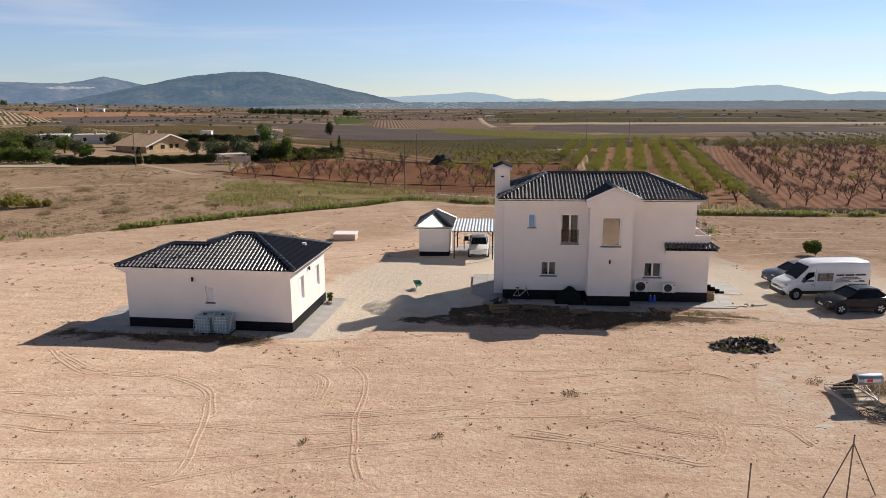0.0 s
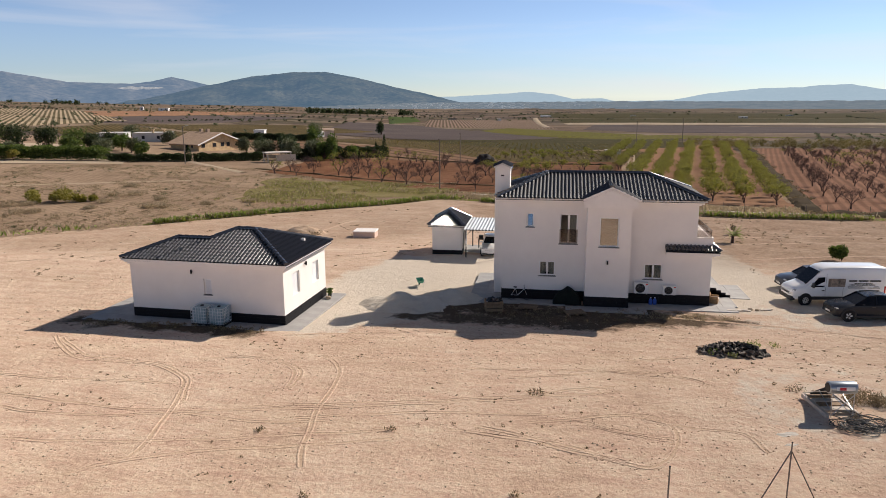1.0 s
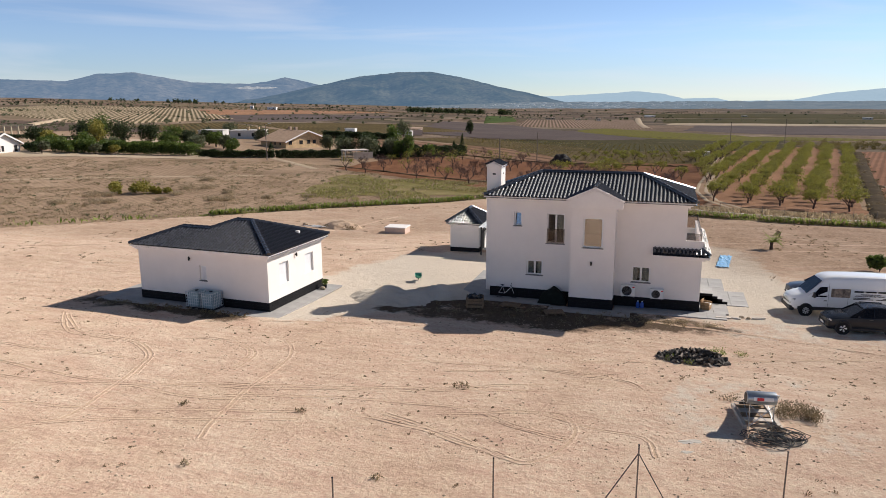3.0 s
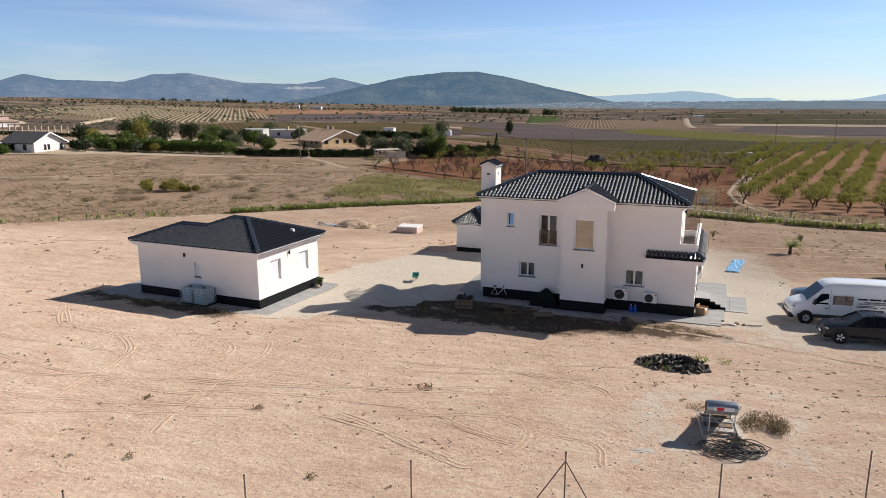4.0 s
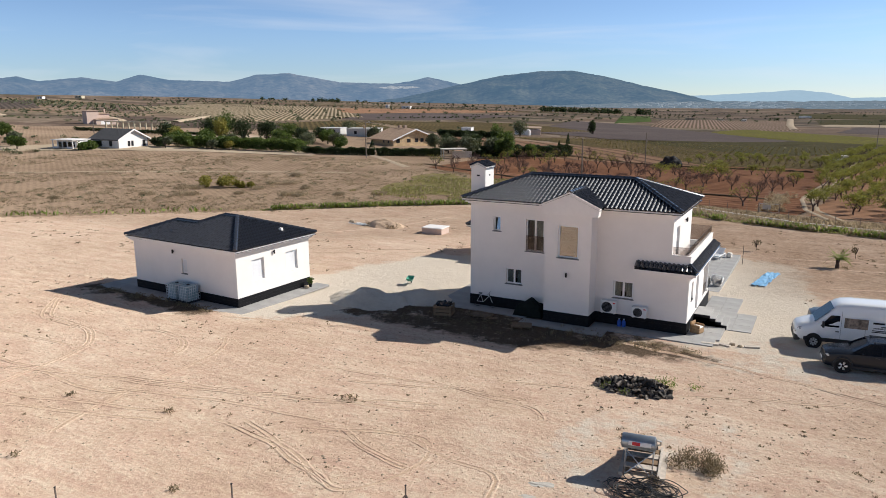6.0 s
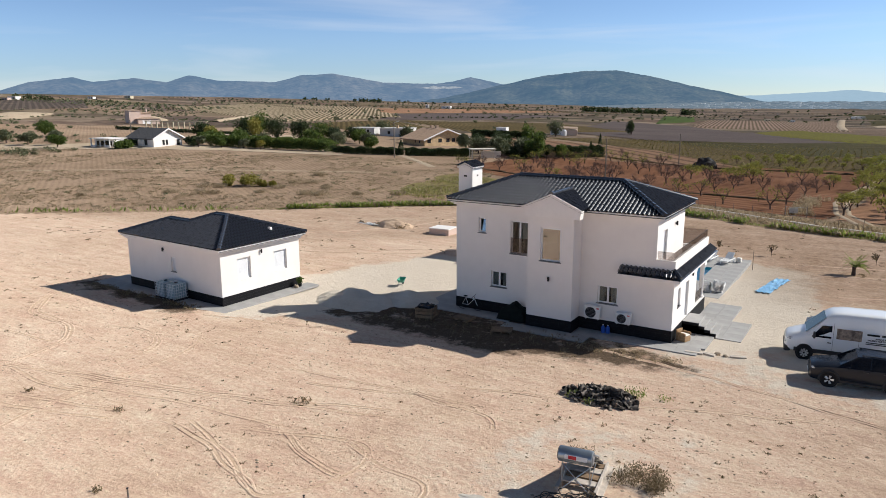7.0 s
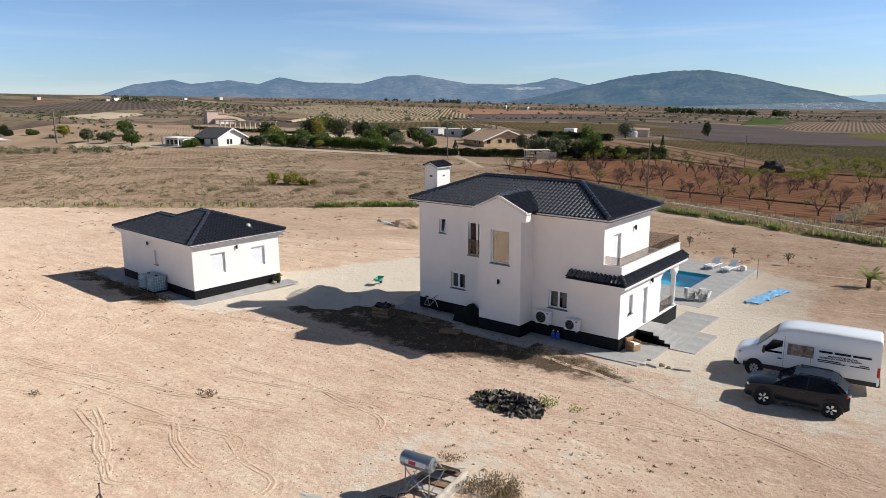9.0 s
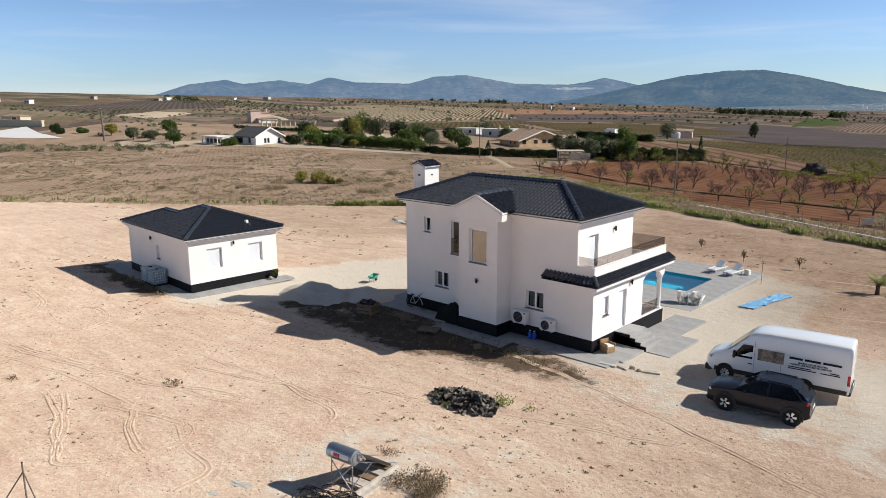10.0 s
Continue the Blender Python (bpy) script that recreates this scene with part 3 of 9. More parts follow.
# dirt before the house and outbuilding, with some of their shade in its colour
DIRT_SHADE = (([(-5, 41.6), (6, 40.8), (16.5, 43.4), (12, 45.4), (-3, 46.2)], 0.56), ([(-25, 37.2), (-13, 36.0), (-12, 37.2), (-22, 42)], 0.62))
LOAM = (([(20, 62), (70, 58), (70, 93), (28, 95), (0, 104), (-12, 108), (-4, 80), (14, 77)], 0.9), ([(-60, 57), (-24, 62), (-8, 78), (-14, 106), (-28, 90), (-41, 75)], 0.55))


def inside(poly, x, y):
    """How far a point lies inside a polygon (negative: outside)."""
    odd, near = False, 1e9
    for (x0, y0), (x1, y1) in zip(poly, poly[1:] + poly[:1]):
        if (y0 > y) != (y1 > y) and x < (x1 - x0) * (y - y0) / (y1 - y0) + x0:
            odd = not odd
        dx, dy = x1 - x0, y1 - y0
        k = min(1, max(0, ((x - x0) * dx + (y - y0) * dy) / (dx * dx + dy * dy)))
        near = min(near, math.hypot(x - x0 - k * dx, y - y0 - k * dy))
    return near if odd else -near


def spread(polys, x, y, soft):
    return max(min(k, max(0, 0.5 + inside(q, x, y) / soft)) for q, k in polys)


def build_ground():
    xs, ys = axis_steps(-60, 60, 0.8, -4700, 4700), axis_steps(10, 112, 0.8, -400, 4700)
    nx, ny = len(xs), len(ys)
    pts = [(x, y, rolling(x, y)) for y in ys for x in xs]
    faces, mats = [], []
    pit = (3.4, 12.7, 63.2, 68.0)
    for j in range(ny - 1):
        for i in range(nx - 1):
            cx, cy = (xs[i] + xs[i + 1]) / 2, (ys[j] + ys[j + 1]) / 2
            if pit[0] - 0.35 < cx < pit[1] + 0.35 and pit[2] - 0.35 < cy < pit[3] + 0.35:
                continue
            a = j * nx + i
            faces.append((a, a + 1, a + nx + 1, a + nx))
            w = 0.8 * noise.noise((cx * 0.5, cy * 0.5, 9))
            if cy < verge_y(cx) + w:
                mats.append(0)
            elif math.hypot(cx + 40, cy - 90) < 210:
                mats.append(1)
            else:
                mats.append(2)
    me = bpy.data.meshes.new("ground")
    me.from_pydata(pts, [], faces)
    for mt in (M_SITE, M_SCRUB, M_FARSOIL):
        me.materials.append(mt)
    for att, polys, soft in (("gravel", GRAVEL, 6.0), ("dirt", DIRT_SHADE, 5.0), ("loam", LOAM, 8.0)):
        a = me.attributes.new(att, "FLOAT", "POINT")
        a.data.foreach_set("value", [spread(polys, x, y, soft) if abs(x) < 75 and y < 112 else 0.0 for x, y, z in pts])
    me.polygons.foreach_set("material_index", mats)
    me.polygons.foreach_set("use_smooth", [True] * len(faces))
    me.update()
    tagged(new("ground", me), "dry sandy building plot running out into stony fields", "ground", kind="structure")


build_ground()


def patch(name, corners, material, label, lift=0.05, cell=4.0, jag=0.8, category="field"):
    """A field laid on the ground between four corners, its edges a little uneven."""
    a, b, c, d = (Vector((*p, 0)) for p in corners)
    nu = max(3, min(120, int(max((b - a).length, (c - d).length) / cell)))
    nv = max(3, min(120, int(max((d - a).length, (c - b).length) / cell)))
    g = Geo()
    pts = []
    for j in range(nv + 1):
        for i in range(nu + 1):
            u, v = i / nu, j / nv
            p = (a * (1 - u) + b * u) * (1 - v) + (d * (1 - u) + c * u) * v
            if i in (0, nu) or j in (0, nv):
                p += Vector((noise.noise((p.x * 0.15, p.y * 0.15, 5)), noise.noise((p.x * 0.15, p.y * 0.15, 8)), 0)) * jag
            edge = lift > 0.25 and (i in (0, nu) or j in (0, nv))
            pts.append((p.x, p.y, rolling(p.x, p.y) + (-0.25 - lift if edge else lift)))
    g.add(pts, [(j * (nu + 1) + i, j * (nu + 1) + i + 1, (j + 1) * (nu + 1) + i + 1, (j + 1) * (nu + 1) + i) for j in range(nv) for i in range(nu)])
    return solid(name, g, material, label, category, kind="structure", smooth=True)


def ribbon(name, line, width, material, label, lift=0.04, step=1.5, category="track", kind="structure", ridge=0.0, jag=0.15):
    """A band along a line on the ground; ridge raises its middle or, if negative, sinks it."""
    pts = []
    for (x0, y0), (x1, y1) in zip(line, line[1:]):
        n = max(1, int(math.hypot(x1 - x0, y1 - y0) / step))
        pts += [(x0 + (x1 - x0) * i / n, y0 + (y1 - y0) * i / n) for i in range(n)]
    pts.append(line[-1])
    g = Geo()
    rows = []
    for i, (x, y) in enumerate(pts):
        x0, y0 = pts[max(0, i - 1)]
        x1, y1 = pts[min(len(pts) - 1, i + 1)]
        d = math.hypot(x1 - x0, y1 - y0) or 1
        nx, ny = -(y1 - y0) / d, (x1 - x0) / d
        row = []
        for k in (-0.5, -0.3, 0, 0.3, 0.5):
            o = k * width + jag * noise.noise((x * 0.5, y * 0.5, 1))
            px, py = x + nx * o, y + ny * o
            row.append((px, py, rolling(px, py) + lift * (0.15 if abs(k) == 0.5 else 1) + ridge * (1 if abs(k) < 0.4 else 0) * max(0.0, 0.6 + 1.1 * noise.noise((x * 0.5, y * 0.5, 2)) + 1.2 * noise.noise((x * 2.7, y * 2.7, 4)))))
        rows.append(row)
    g.loft(rows, caps=False, closed=False)
    return solid(name, g, material, label, category, kind=kind, smooth=True)



# ---- fields, tracks and far country ----
patch("field_grass", [(-44, 99), (-15, 113), (-12.5, 124), (-50, 132)], soil("dry_green_pasture", (0.15, 0.14, 0.05), (0.23, 0.195, 0.08), (0.32, 0.245, 0.135), big=0.1, mid=0.8), "patch of rough green and straw pasture", 0.06, 2, 3)
patch("orchard_soil", [(-58, 143), (-8, 119), (18.2, 111), (24, 240)], M_RED3, "red-brown ploughed earth under bare almond trees", 0.07, 3, 1.5)
patch("orchard_soil", [(-58, 145), (2, 196), (-22, 222), (-60, 190)], M_RED3, "red-brown ploughed earth under bare almond trees", 0.05, 3, 1.5)
patch("orchard_soil", [(19.5, 112), (38, 105), (78, 320), (36, 320)], M_RED2, "orange earth between rows of leafy almonds", 0.08, 3, 1)
patch("orchard_soil", [(41, 101), (150, 97), (185, 290), (79, 290)], M_RED, "red earth of a bare almond orchard", 0.08, 4, 1)
patch("ploughed_slope", [(-64, 186), (-6, 203), (-44, 254), (-127, 276)], M_PLOUGH, "orange-brown ploughed slope with long furrows", 0.12, 4, 2)
patch("vineyard", [(-8, 203), (30, 205), (36, 262), (-44, 255)], M_OLIVE, "olive-brown vineyard turning in autumn", 0.10, 4, 2)
patch("vineyard", [(-100, 285), (-44, 254), (10, 262), (-66, 318)], M_OLIVE, "olive-brown vineyard turning in autumn", 0.12, 5, 3)
patch("vineyard", [(-66, 318), (8, 258), (60, 300), (62, 352)], M_DVINE, "dark olive vineyard in the plain", 0.14, 5, 3)
patch("vineyard", [(-62, 322), (60, 350), (70, 392), (8, 384)], M_DVINE, "dark olive vineyard in the plain", 0.18, 5, 3)
patch("fallow_field", [(-125, 352), (-66, 320), (8, 386), (-46, 470)], M_GREY, "dark mauve-grey fallow field", 0.22, 8, 4)
patch("fallow_field", [(-165, 565), (-125, 350), (-44, 465), (-96, 530)], M_GREY, "dark mauve-grey fallow field", 0.26, 8, 4)
patch("vineyard", [(-48, 465), (0, 394), (64, 434), (-34, 572)], M_YVINE, "yellow-green vine block in the plain", 0.3, 8, 4)
patch("vineyard", [(0, 394), (26, 366), (150, 420), (62, 438)], M_YVINE, "yellow-green vine block in the plain", 0.34, 8, 4)
patch("vineyard", [(-94, 508), (9, 556), (-26, 925), (-128, 710)], M_PINKROWS, "pinkish vineyard in straight rows", 0.5, 12, 4)
patch("green_field", [(-125, 538), (-117, 646), (-166, 860), (-185, 785)], M_GREENF, "green crop field", 0.6, 10, 3)
patch("fallow_field", [(22, 528), (76, 470), (420, 520), (31, 684)], M_GREY, "dark mauve-grey fallow field", 0.4, 12, 4)
patch("pale_field", [(8, 690), (420, 720), (460, 790), (3, 755)], M_PALE, "pale stubble strip in the plain", 0.8, 14, 3)
patch("fallow_field", [(3, 770), (460, 800), (700, 1000), (-10, 960)], M_DVINE, "dull green orchard land in the plain", 0.9, 20, 6)
patch("fallow_field", [(-10, 1000), (700, 1030), (1100, 1350), (-60, 1300)], M_DVINE, "dull green orchard land far off", 1.2, 30, 8)
patch("vineyard", [(-440, 357), (-232, 262), (-254, 374), (-530, 540)], M_ROWS, "terraced vineyard in pale straight rows", 0.6, 8, 4)
patch("vineyard", [(-530, 545), (-254, 376), (-250, 400), (-412, 585)], M_ROWS, "terraced vineyard in pale straight rows", 0.62, 8, 4)
patch("orchard_soil", [(-412, 578), (-318, 452), (-292, 790), (-380, 700)], M_RED2, "orange bare field on a rise", 0.7, 12, 5)
patch("fallow_field", [(-309, 448), (-243, 358), (-212, 430), (-228, 632)], M_GREY, "dark grey fallow field", 0.6, 10, 4)
patch("fallow_field", [(-309, 448), (-228, 632), (-240, 640), (-296, 560)], M_GREY, "dark grey fallow field", 0.55, 10, 4)
patch("vineyard", [(-222, 263), (-164, 241), (-130, 278), (-236, 366)], M_OLIVE, "olive-brown vineyard behind the villas", 0.4, 8, 4)
patch("vineyard", [(-236, 366), (-130, 278), (-88, 392), (-160, 458)], M_OLIVE, "olive-brown vineyard behind the villas", 0.42, 8, 4)
patch("dark_orchard", [(-346, 136), (-365, 184), (-412, 280), (-590, 386)], M_DORCH, "dark bare orchard on the rise", 0.7, 10, 5)
patch("dark_orchard", [(-370, 150), (-346, 136), (-590, 386), (-545, 278)], M_DORCH, "dark bare orchard on the rise", 0.68, 10, 5)
patch("pale_field", [(-300, 150), (-268, 160), (-330, 215), (-352, 196)], M_PALE, "pale eroded scarp of bare earth", 0.6, 6, 4)
patch("pale_field", [(-312, 238), (-250, 212), (-262, 226), (-330, 258)], M_PALE, "pale stony track edge on the rise", 0.6, 6, 4)
patch("pale_field", [(-700, 330), (-560, 400), (-600, 450), (-740, 370)], M_TAN, "tan strip of stubble on the rise", 0.9, 12, 5)
patch("villa_plot", [(-170, 98), (-92, 146), (-100, 158), (-182, 108)], M_PALE, "pale gravel drive before the villas", 0.10, 3, 1.5)
patch("villa_plot", [(-100, 148), (-84, 158), (-98, 172), (-112, 160)], M_PALE, "pale entrance drive by a fence", 0.12, 3, 1)
patch("villa_plot", [(-175, 165), (-130, 185), (-140, 205), (-190, 185)], M_PALE, "pale levelled terrace behind the villas", 0.3, 4, 1.5)
ribbon("field_track", [(-150, 65), (-108, 92), (-77, 111), (-62, 121)], 0.8, M_PALE, "narrow pale footpath across the scrub field", 0.08)
ribbon("dirt_track", [(34, 96.5), (30.8, 98), (27, 101.5), (22.6, 107.5), (19.6, 118), (18.6, 132), (19.8, 148), (22.4, 172), (25.5, 205), (29, 238)], 2.9, M_TRACK, "tan rutted farm track between orchards", 0.1, jag=0.5)
for side in (-0.75, 0.75):
    ribbon("dirt_track", [(34, 96.5 + side), (30.8, 98 + side), (27 + side, 101.5 + side * 0.6), (22.6 + side, 107.5), (19.6 + side, 118), (18.6 + side, 132), (19.8 + side, 148), (22.4 + side, 172), (25.5 + side, 205), (29 + side, 238)], 0.8, M_PALE, "pale wheel rut of a farm track between orchards", 0.13)
ribbon("farm_road", [(-2, 570), (-12, 700), (-24, 960)], 7, M_PALE, "pale grey road through the plain", 0.9)
ribbon("dirt_track", [(-60, 139), (-74, 152), (-84, 160)], 2.0, M_PALE, "pale rutted farm track to the villas", 0.14)
ribbon("dirt_track", [(150, 240), (190, 262), (260, 330)], 4.5, M_PALE, "pale farm track beyond the orchard", 0.5)
ribbon("farm_track", [(-290, 300), (-262, 262), (-246, 238)], 4, M_PALE, "pale track winding up the rise", 0.8)
ribbon("irrigation_channel", [(-9, 116.6), (6, 109.8), (18, 102.6), (30, 99), (60, 97.5)], 0.7, M_CONC, "narrow pale concrete irrigation channel", 0.26, category="channel")
ribbon("field_bank", [(39, 100.5), (77, 283)], 3.0, M_BANK, "dark weedy bank between two orchards", 0.25, ridge=0.35, category="bank")
ribbon("field_bank", [(39, 99.5), (70, 97.5), (150, 95)], 3.2, M_BANK, "dark weedy bank below the orchard", 0.2, ridge=0.4, category="bank")
ribbon("field_bank", [(-62, 150), (-35, 138), (-8, 133), (15, 129)], 1.2, M_BANK, "dark weedy bank through the bare orchard", 0.12, ridge=0.15, category="bank")
ribbon("field_bank", [(-75, 215), (-40, 203), (0, 196), (18, 196)], 1.5, M_BANK, "dark weedy bank beyond the bare orchard", 0.2, ridge=0.2, category="bank")


CLODS = []


def tyre_track(line, width=0.2):
    """A wheel's rut in loose sand: the pressed strip, and the low berms that it pushed up."""
    smooth = [line[0]]
    for i in range(len(line) - 1):
        p0, p1, p2, p3 = (Vector((*line[max(0, min(len(line) - 1, k))], 0)) for k in (i - 1, i, i + 1, i + 2))
        for u in (0.25, 0.5, 0.75, 1.0):
            q = 0.5 * (2 * p1 + (p2 - p0) * u + (2 * p0 - 5 * p1 + 4 * p2 - p3) * u * u + (3 * p1 - p0 - 3 * p2 + p3) * u ** 3)
            smooth.append((q.x, q.y))
    ribbon("tyre_track", smooth, width, M_RUT, "tyre rut pressed into the loose sand", 0.005, 0.25, "track", jag=0.12)
    for s in (-1, 1):
        off = []
        for i, (x, y) in enumerate(smooth):
            (xa, ya), (xb, yb) = smooth[max(0, i - 1)], smooth[min(len(smooth) - 1, i + 1)]
            d = math.hypot(xb - xa, yb - ya) or 1
            off.append((x - s * (yb - ya) / d * width * 0.5, y + s * (xb - xa) / d * width * 0.5))
        ribbon("track_berm", off, 0.12, M_SITE, "low ridge of sand beside a tyre rut", 0.006, 0.2, "track", ridge=0.014, jag=0.2)
    CLODS.extend((x, y, width) for x, y in smooth)


for ln in ([(-23.2, 34.1), (-20.9, 31.6), (-19.2, 30.6), (-17.3, 30.4), (-15.3, 30.3), (-13.7, 29.7), (-12.6, 28.8), (-11.9, 27.6), (-11.6, 26.6), (-11.3, 25.6)],
           [(-22.6, 33.8), (-20.9, 32.2), (-18.9, 31.0), (-16.8, 30.7), (-14.7, 30.3), (-13.2, 29.6), (-12.2, 28.5), (-11.6, 27.3), (-11.2, 26.1)],
           [(-13.2, 31.5), (-11.2, 32.2), (-9.4, 32.0), (-8.2, 31.1), (-7.5, 29.9), (-7.3, 28.3)],
           [(-11.5, 32.3), (-9.8, 32.2), (-8.4, 31.6), (-7.3, 30.3), (-7.1, 29.1), (-7.1, 28.2)],
           [(-21.7, 27.9), (-19.4, 27.8), (-17.1, 27.8), (-14.9, 27.9), (-12.6, 28.2)],
           [(-20.2, 25.9), (-18.3, 25.6), (-16.2, 25.4), (-14.2, 25.2), (-12.5, 25.1), (-10.9, 25.2)],
           [(-19.2, 24.5), (-17.0, 24.2), (-14.7, 24.1), (-12.2, 24.6), (-10.1, 25.1), (-7.6, 25.8), (-5.1, 26.4), (-3.1, 26.9), (-1.6, 27.3)],
           [(-17.3, 21.8), (-15.7, 21.7), (-13.6, 21.8), (-11.4, 22.2), (-9.4, 22.6), (-7.3, 23.1), (-5.0, 23.7), (-3.4, 24.2), (-1.4, 24.8)],
           [(-11.3, 25.6), (-10.3, 21.6), (-10.9, 20.4), (-11.8, 19.5)],
           [(-7.1, 33.3), (-6.0, 31.8), (-5.3, 29.6), (-5.1, 27.4), (-5.0, 25.8), (-4.6, 23.2), (-4.0, 21.3)],
           [(-10.3, 24.9), (-7.3, 24.6), (-4.4, 25.2)],
           [(-11.3, 20.3), (-9.5, 21.2), (-7.5, 22.1), (-5.5, 22.6), (-1.4, 24.0)],
           [(-1.6, 27.3), (0.0, 27.7), (2.6, 28.6), (4.5, 29.3), (6.4, 29.8), (7.6, 30.3)],
           [(3.7, 26.3), (5.4, 26.9), (6.8, 27.5), (8.2, 27.8), (9.1, 27.4), (9.5, 26.4), (9.1, 24.8), (8.7, 23.9), (7.9, 23.2), (6.9, 23.5), (5.4, 24.0), (3.6, 24.7), (1.7, 25.1), (0.6, 25.2)],
           [(6.2, 26.5), (7.5, 25.9), (8.6, 25.5), (9.3, 25.5)],
           [(7.9, 27.7), (10.3, 26.9), (12.0, 26.6), (12.6, 25.1)],
           [(8.3, 35.1), (10.8, 35.9), (13.4, 36.7), (23.0, 40.3)],
           [(6.0, 33.3), (8.5, 33.0), (10.9, 32.7), (11.8, 31.8)],
           [(-8.1, 26.0), (-5.1, 26.8), (-2.3, 27.4), (-0.2, 28.0), (2.2, 28.8), (4.2, 29.5), (6.1, 30.4), (7.5, 30.9)],
           [(5.5, 27.0), (6.9, 26.3), (8.2, 25.8), (9.1, 25.7)],
           [(1.5, 25.7), (3.8, 25.0), (5.4, 24.3), (7.5, 23.3)],
           [(-5.7, 25.3), (-2.4, 26.2), (1.4, 26.9), (4.8, 27.3)],
           [(0.5, 32.3), (4.4, 32.9), (8.0, 33.3), (10.3, 33.4)],
           [(-10.6, 36.5), (-6.0, 37.9), (-1.5, 39.0)],
           [(2.5, 31.4), (5.7, 32.4), (7.6, 33.4)],
           [(-24, 56), (-14, 60), (-9, 66), (-8, 76), (-12, 92)],
           [(-22, 54.5), (-12.6, 59), (-7.4, 66), (-6.4, 76), (-10, 92)],
           [(-50, 50), (-36, 56), (-24, 66), (-20, 84)],
           [(20, 72), (34, 76), (60, 78)],
           [(18, 76), (34, 80), (60, 82)],
           [(22, 64), (34, 68), (60, 71)],
           [(28, 40), (19, 42.6), (12, 44)]):
    tyre_track(ln)


# ---- trees ----
def limbs(g, p, d, length, r, depth, rng, tips):
    """A limb that forks into finer ones."""
    q = p + d * length
    g.tube(p, q, r, r * 0.62, 5 if depth > 1 else 4, False)
    if depth == 0:
        tips.append(q)
        return
    for _ in range(rng.choice((2, 3)) if depth > 1 else 3):
        e = (d + Vector((rng.gauss(0, 0.55), rng.gauss(0, 0.55), rng.gauss(0.12, 0.3)))).normalized()
        limbs(g, q, e, length * rng.uniform(0.6, 0.82), r * 0.58, depth - 1, rng, tips)


def almond_parts(seed, leaves):
    rng = random.Random(seed)
    g, tw, tips = Geo(), Geo(), []
    lean = Vector((rng.gauss(0, 0.12), rng.gauss(0, 0.12), 1)).normalized()
    g.tube((0, 0, -0.15), lean * 0.7, 0.14, 0.11, 7, False)
    for i in range(4):
        a = i * 1.6 + rng.random()
        d = Vector((math.cos(a) * 0.8, math.sin(a) * 0.8, 1.0)).normalized()
        limbs(tw, lean * 0.66, d, rng.uniform(0.75, 1.0), 0.075, 3, rng, tips)
    crown = Geo()
    if leaves:
        for q in tips:
            for _ in range(leaves):
                crown.leaf(q + Vector((rng.gauss(0, 0.26), rng.gauss(0, 0.26), rng.gauss(-0.05, 0.26))), rng.uniform(0.13, 0.26), rng)
    for q in () if leaves else tips:
        for _ in range(7):
            tw.leaf(q + Vector((rng.gauss(0, 0.2), rng.gauss(0, 0.2), rng.gauss(0.05, 0.2))), rng.uniform(0.25, 0.5), rng, 1.4, 0.045)
    if leaves:
        g.add(tw.v, tw.f)
        return g, crown, M_LEAF
    return g, tw, M_TWIG


BARE = [almond_parts(s, 0) for s in range(5)]
LEAFY = [almond_parts(20 + s, 8) for s in range(5)]
THIN = [almond_parts(40 + s, 2) for s in range(4)]
SHARED = {}


def almond(x, y, kind, rng, size, group, stuff=None):
    """One almond tree; far ones go into the joined orchard instead."""
    pick = rng.randrange(len(kind))
    trunk, crown, leaf = kind[pick]
    m = pose(x, y, rolling(x, y) + 0.05, 0, 0, rng.uniform(0, 360)) @ Matrix.Scale(size, 4)
    if stuff is not None:
        for src, mt in ((trunk, M_BARK), (crown, leaf)):
            g = stuff.setdefault(mt.name, (Geo(), mt))[0]
            g.m = m
            g.add(src.v, src.f)
        return
    key = (leaf.name, id(trunk))
    if key not in SHARED:
        SHARED[key] = (trunk.mesh("trunk", M_BARK), crown.mesh("crown", leaf))
    label = "bare dark-limbed almond tree in red earth" if leaf is M_TWIG else "almond tree with olive-green leaves in orange earth"
    e = thing("almond_tree", label, "tree", None, group)
    e.matrix_world = m
    for n, me in zip(("trunk", "crown"), SHARED[key]):
        o = new(n, me)
        o.parent = e


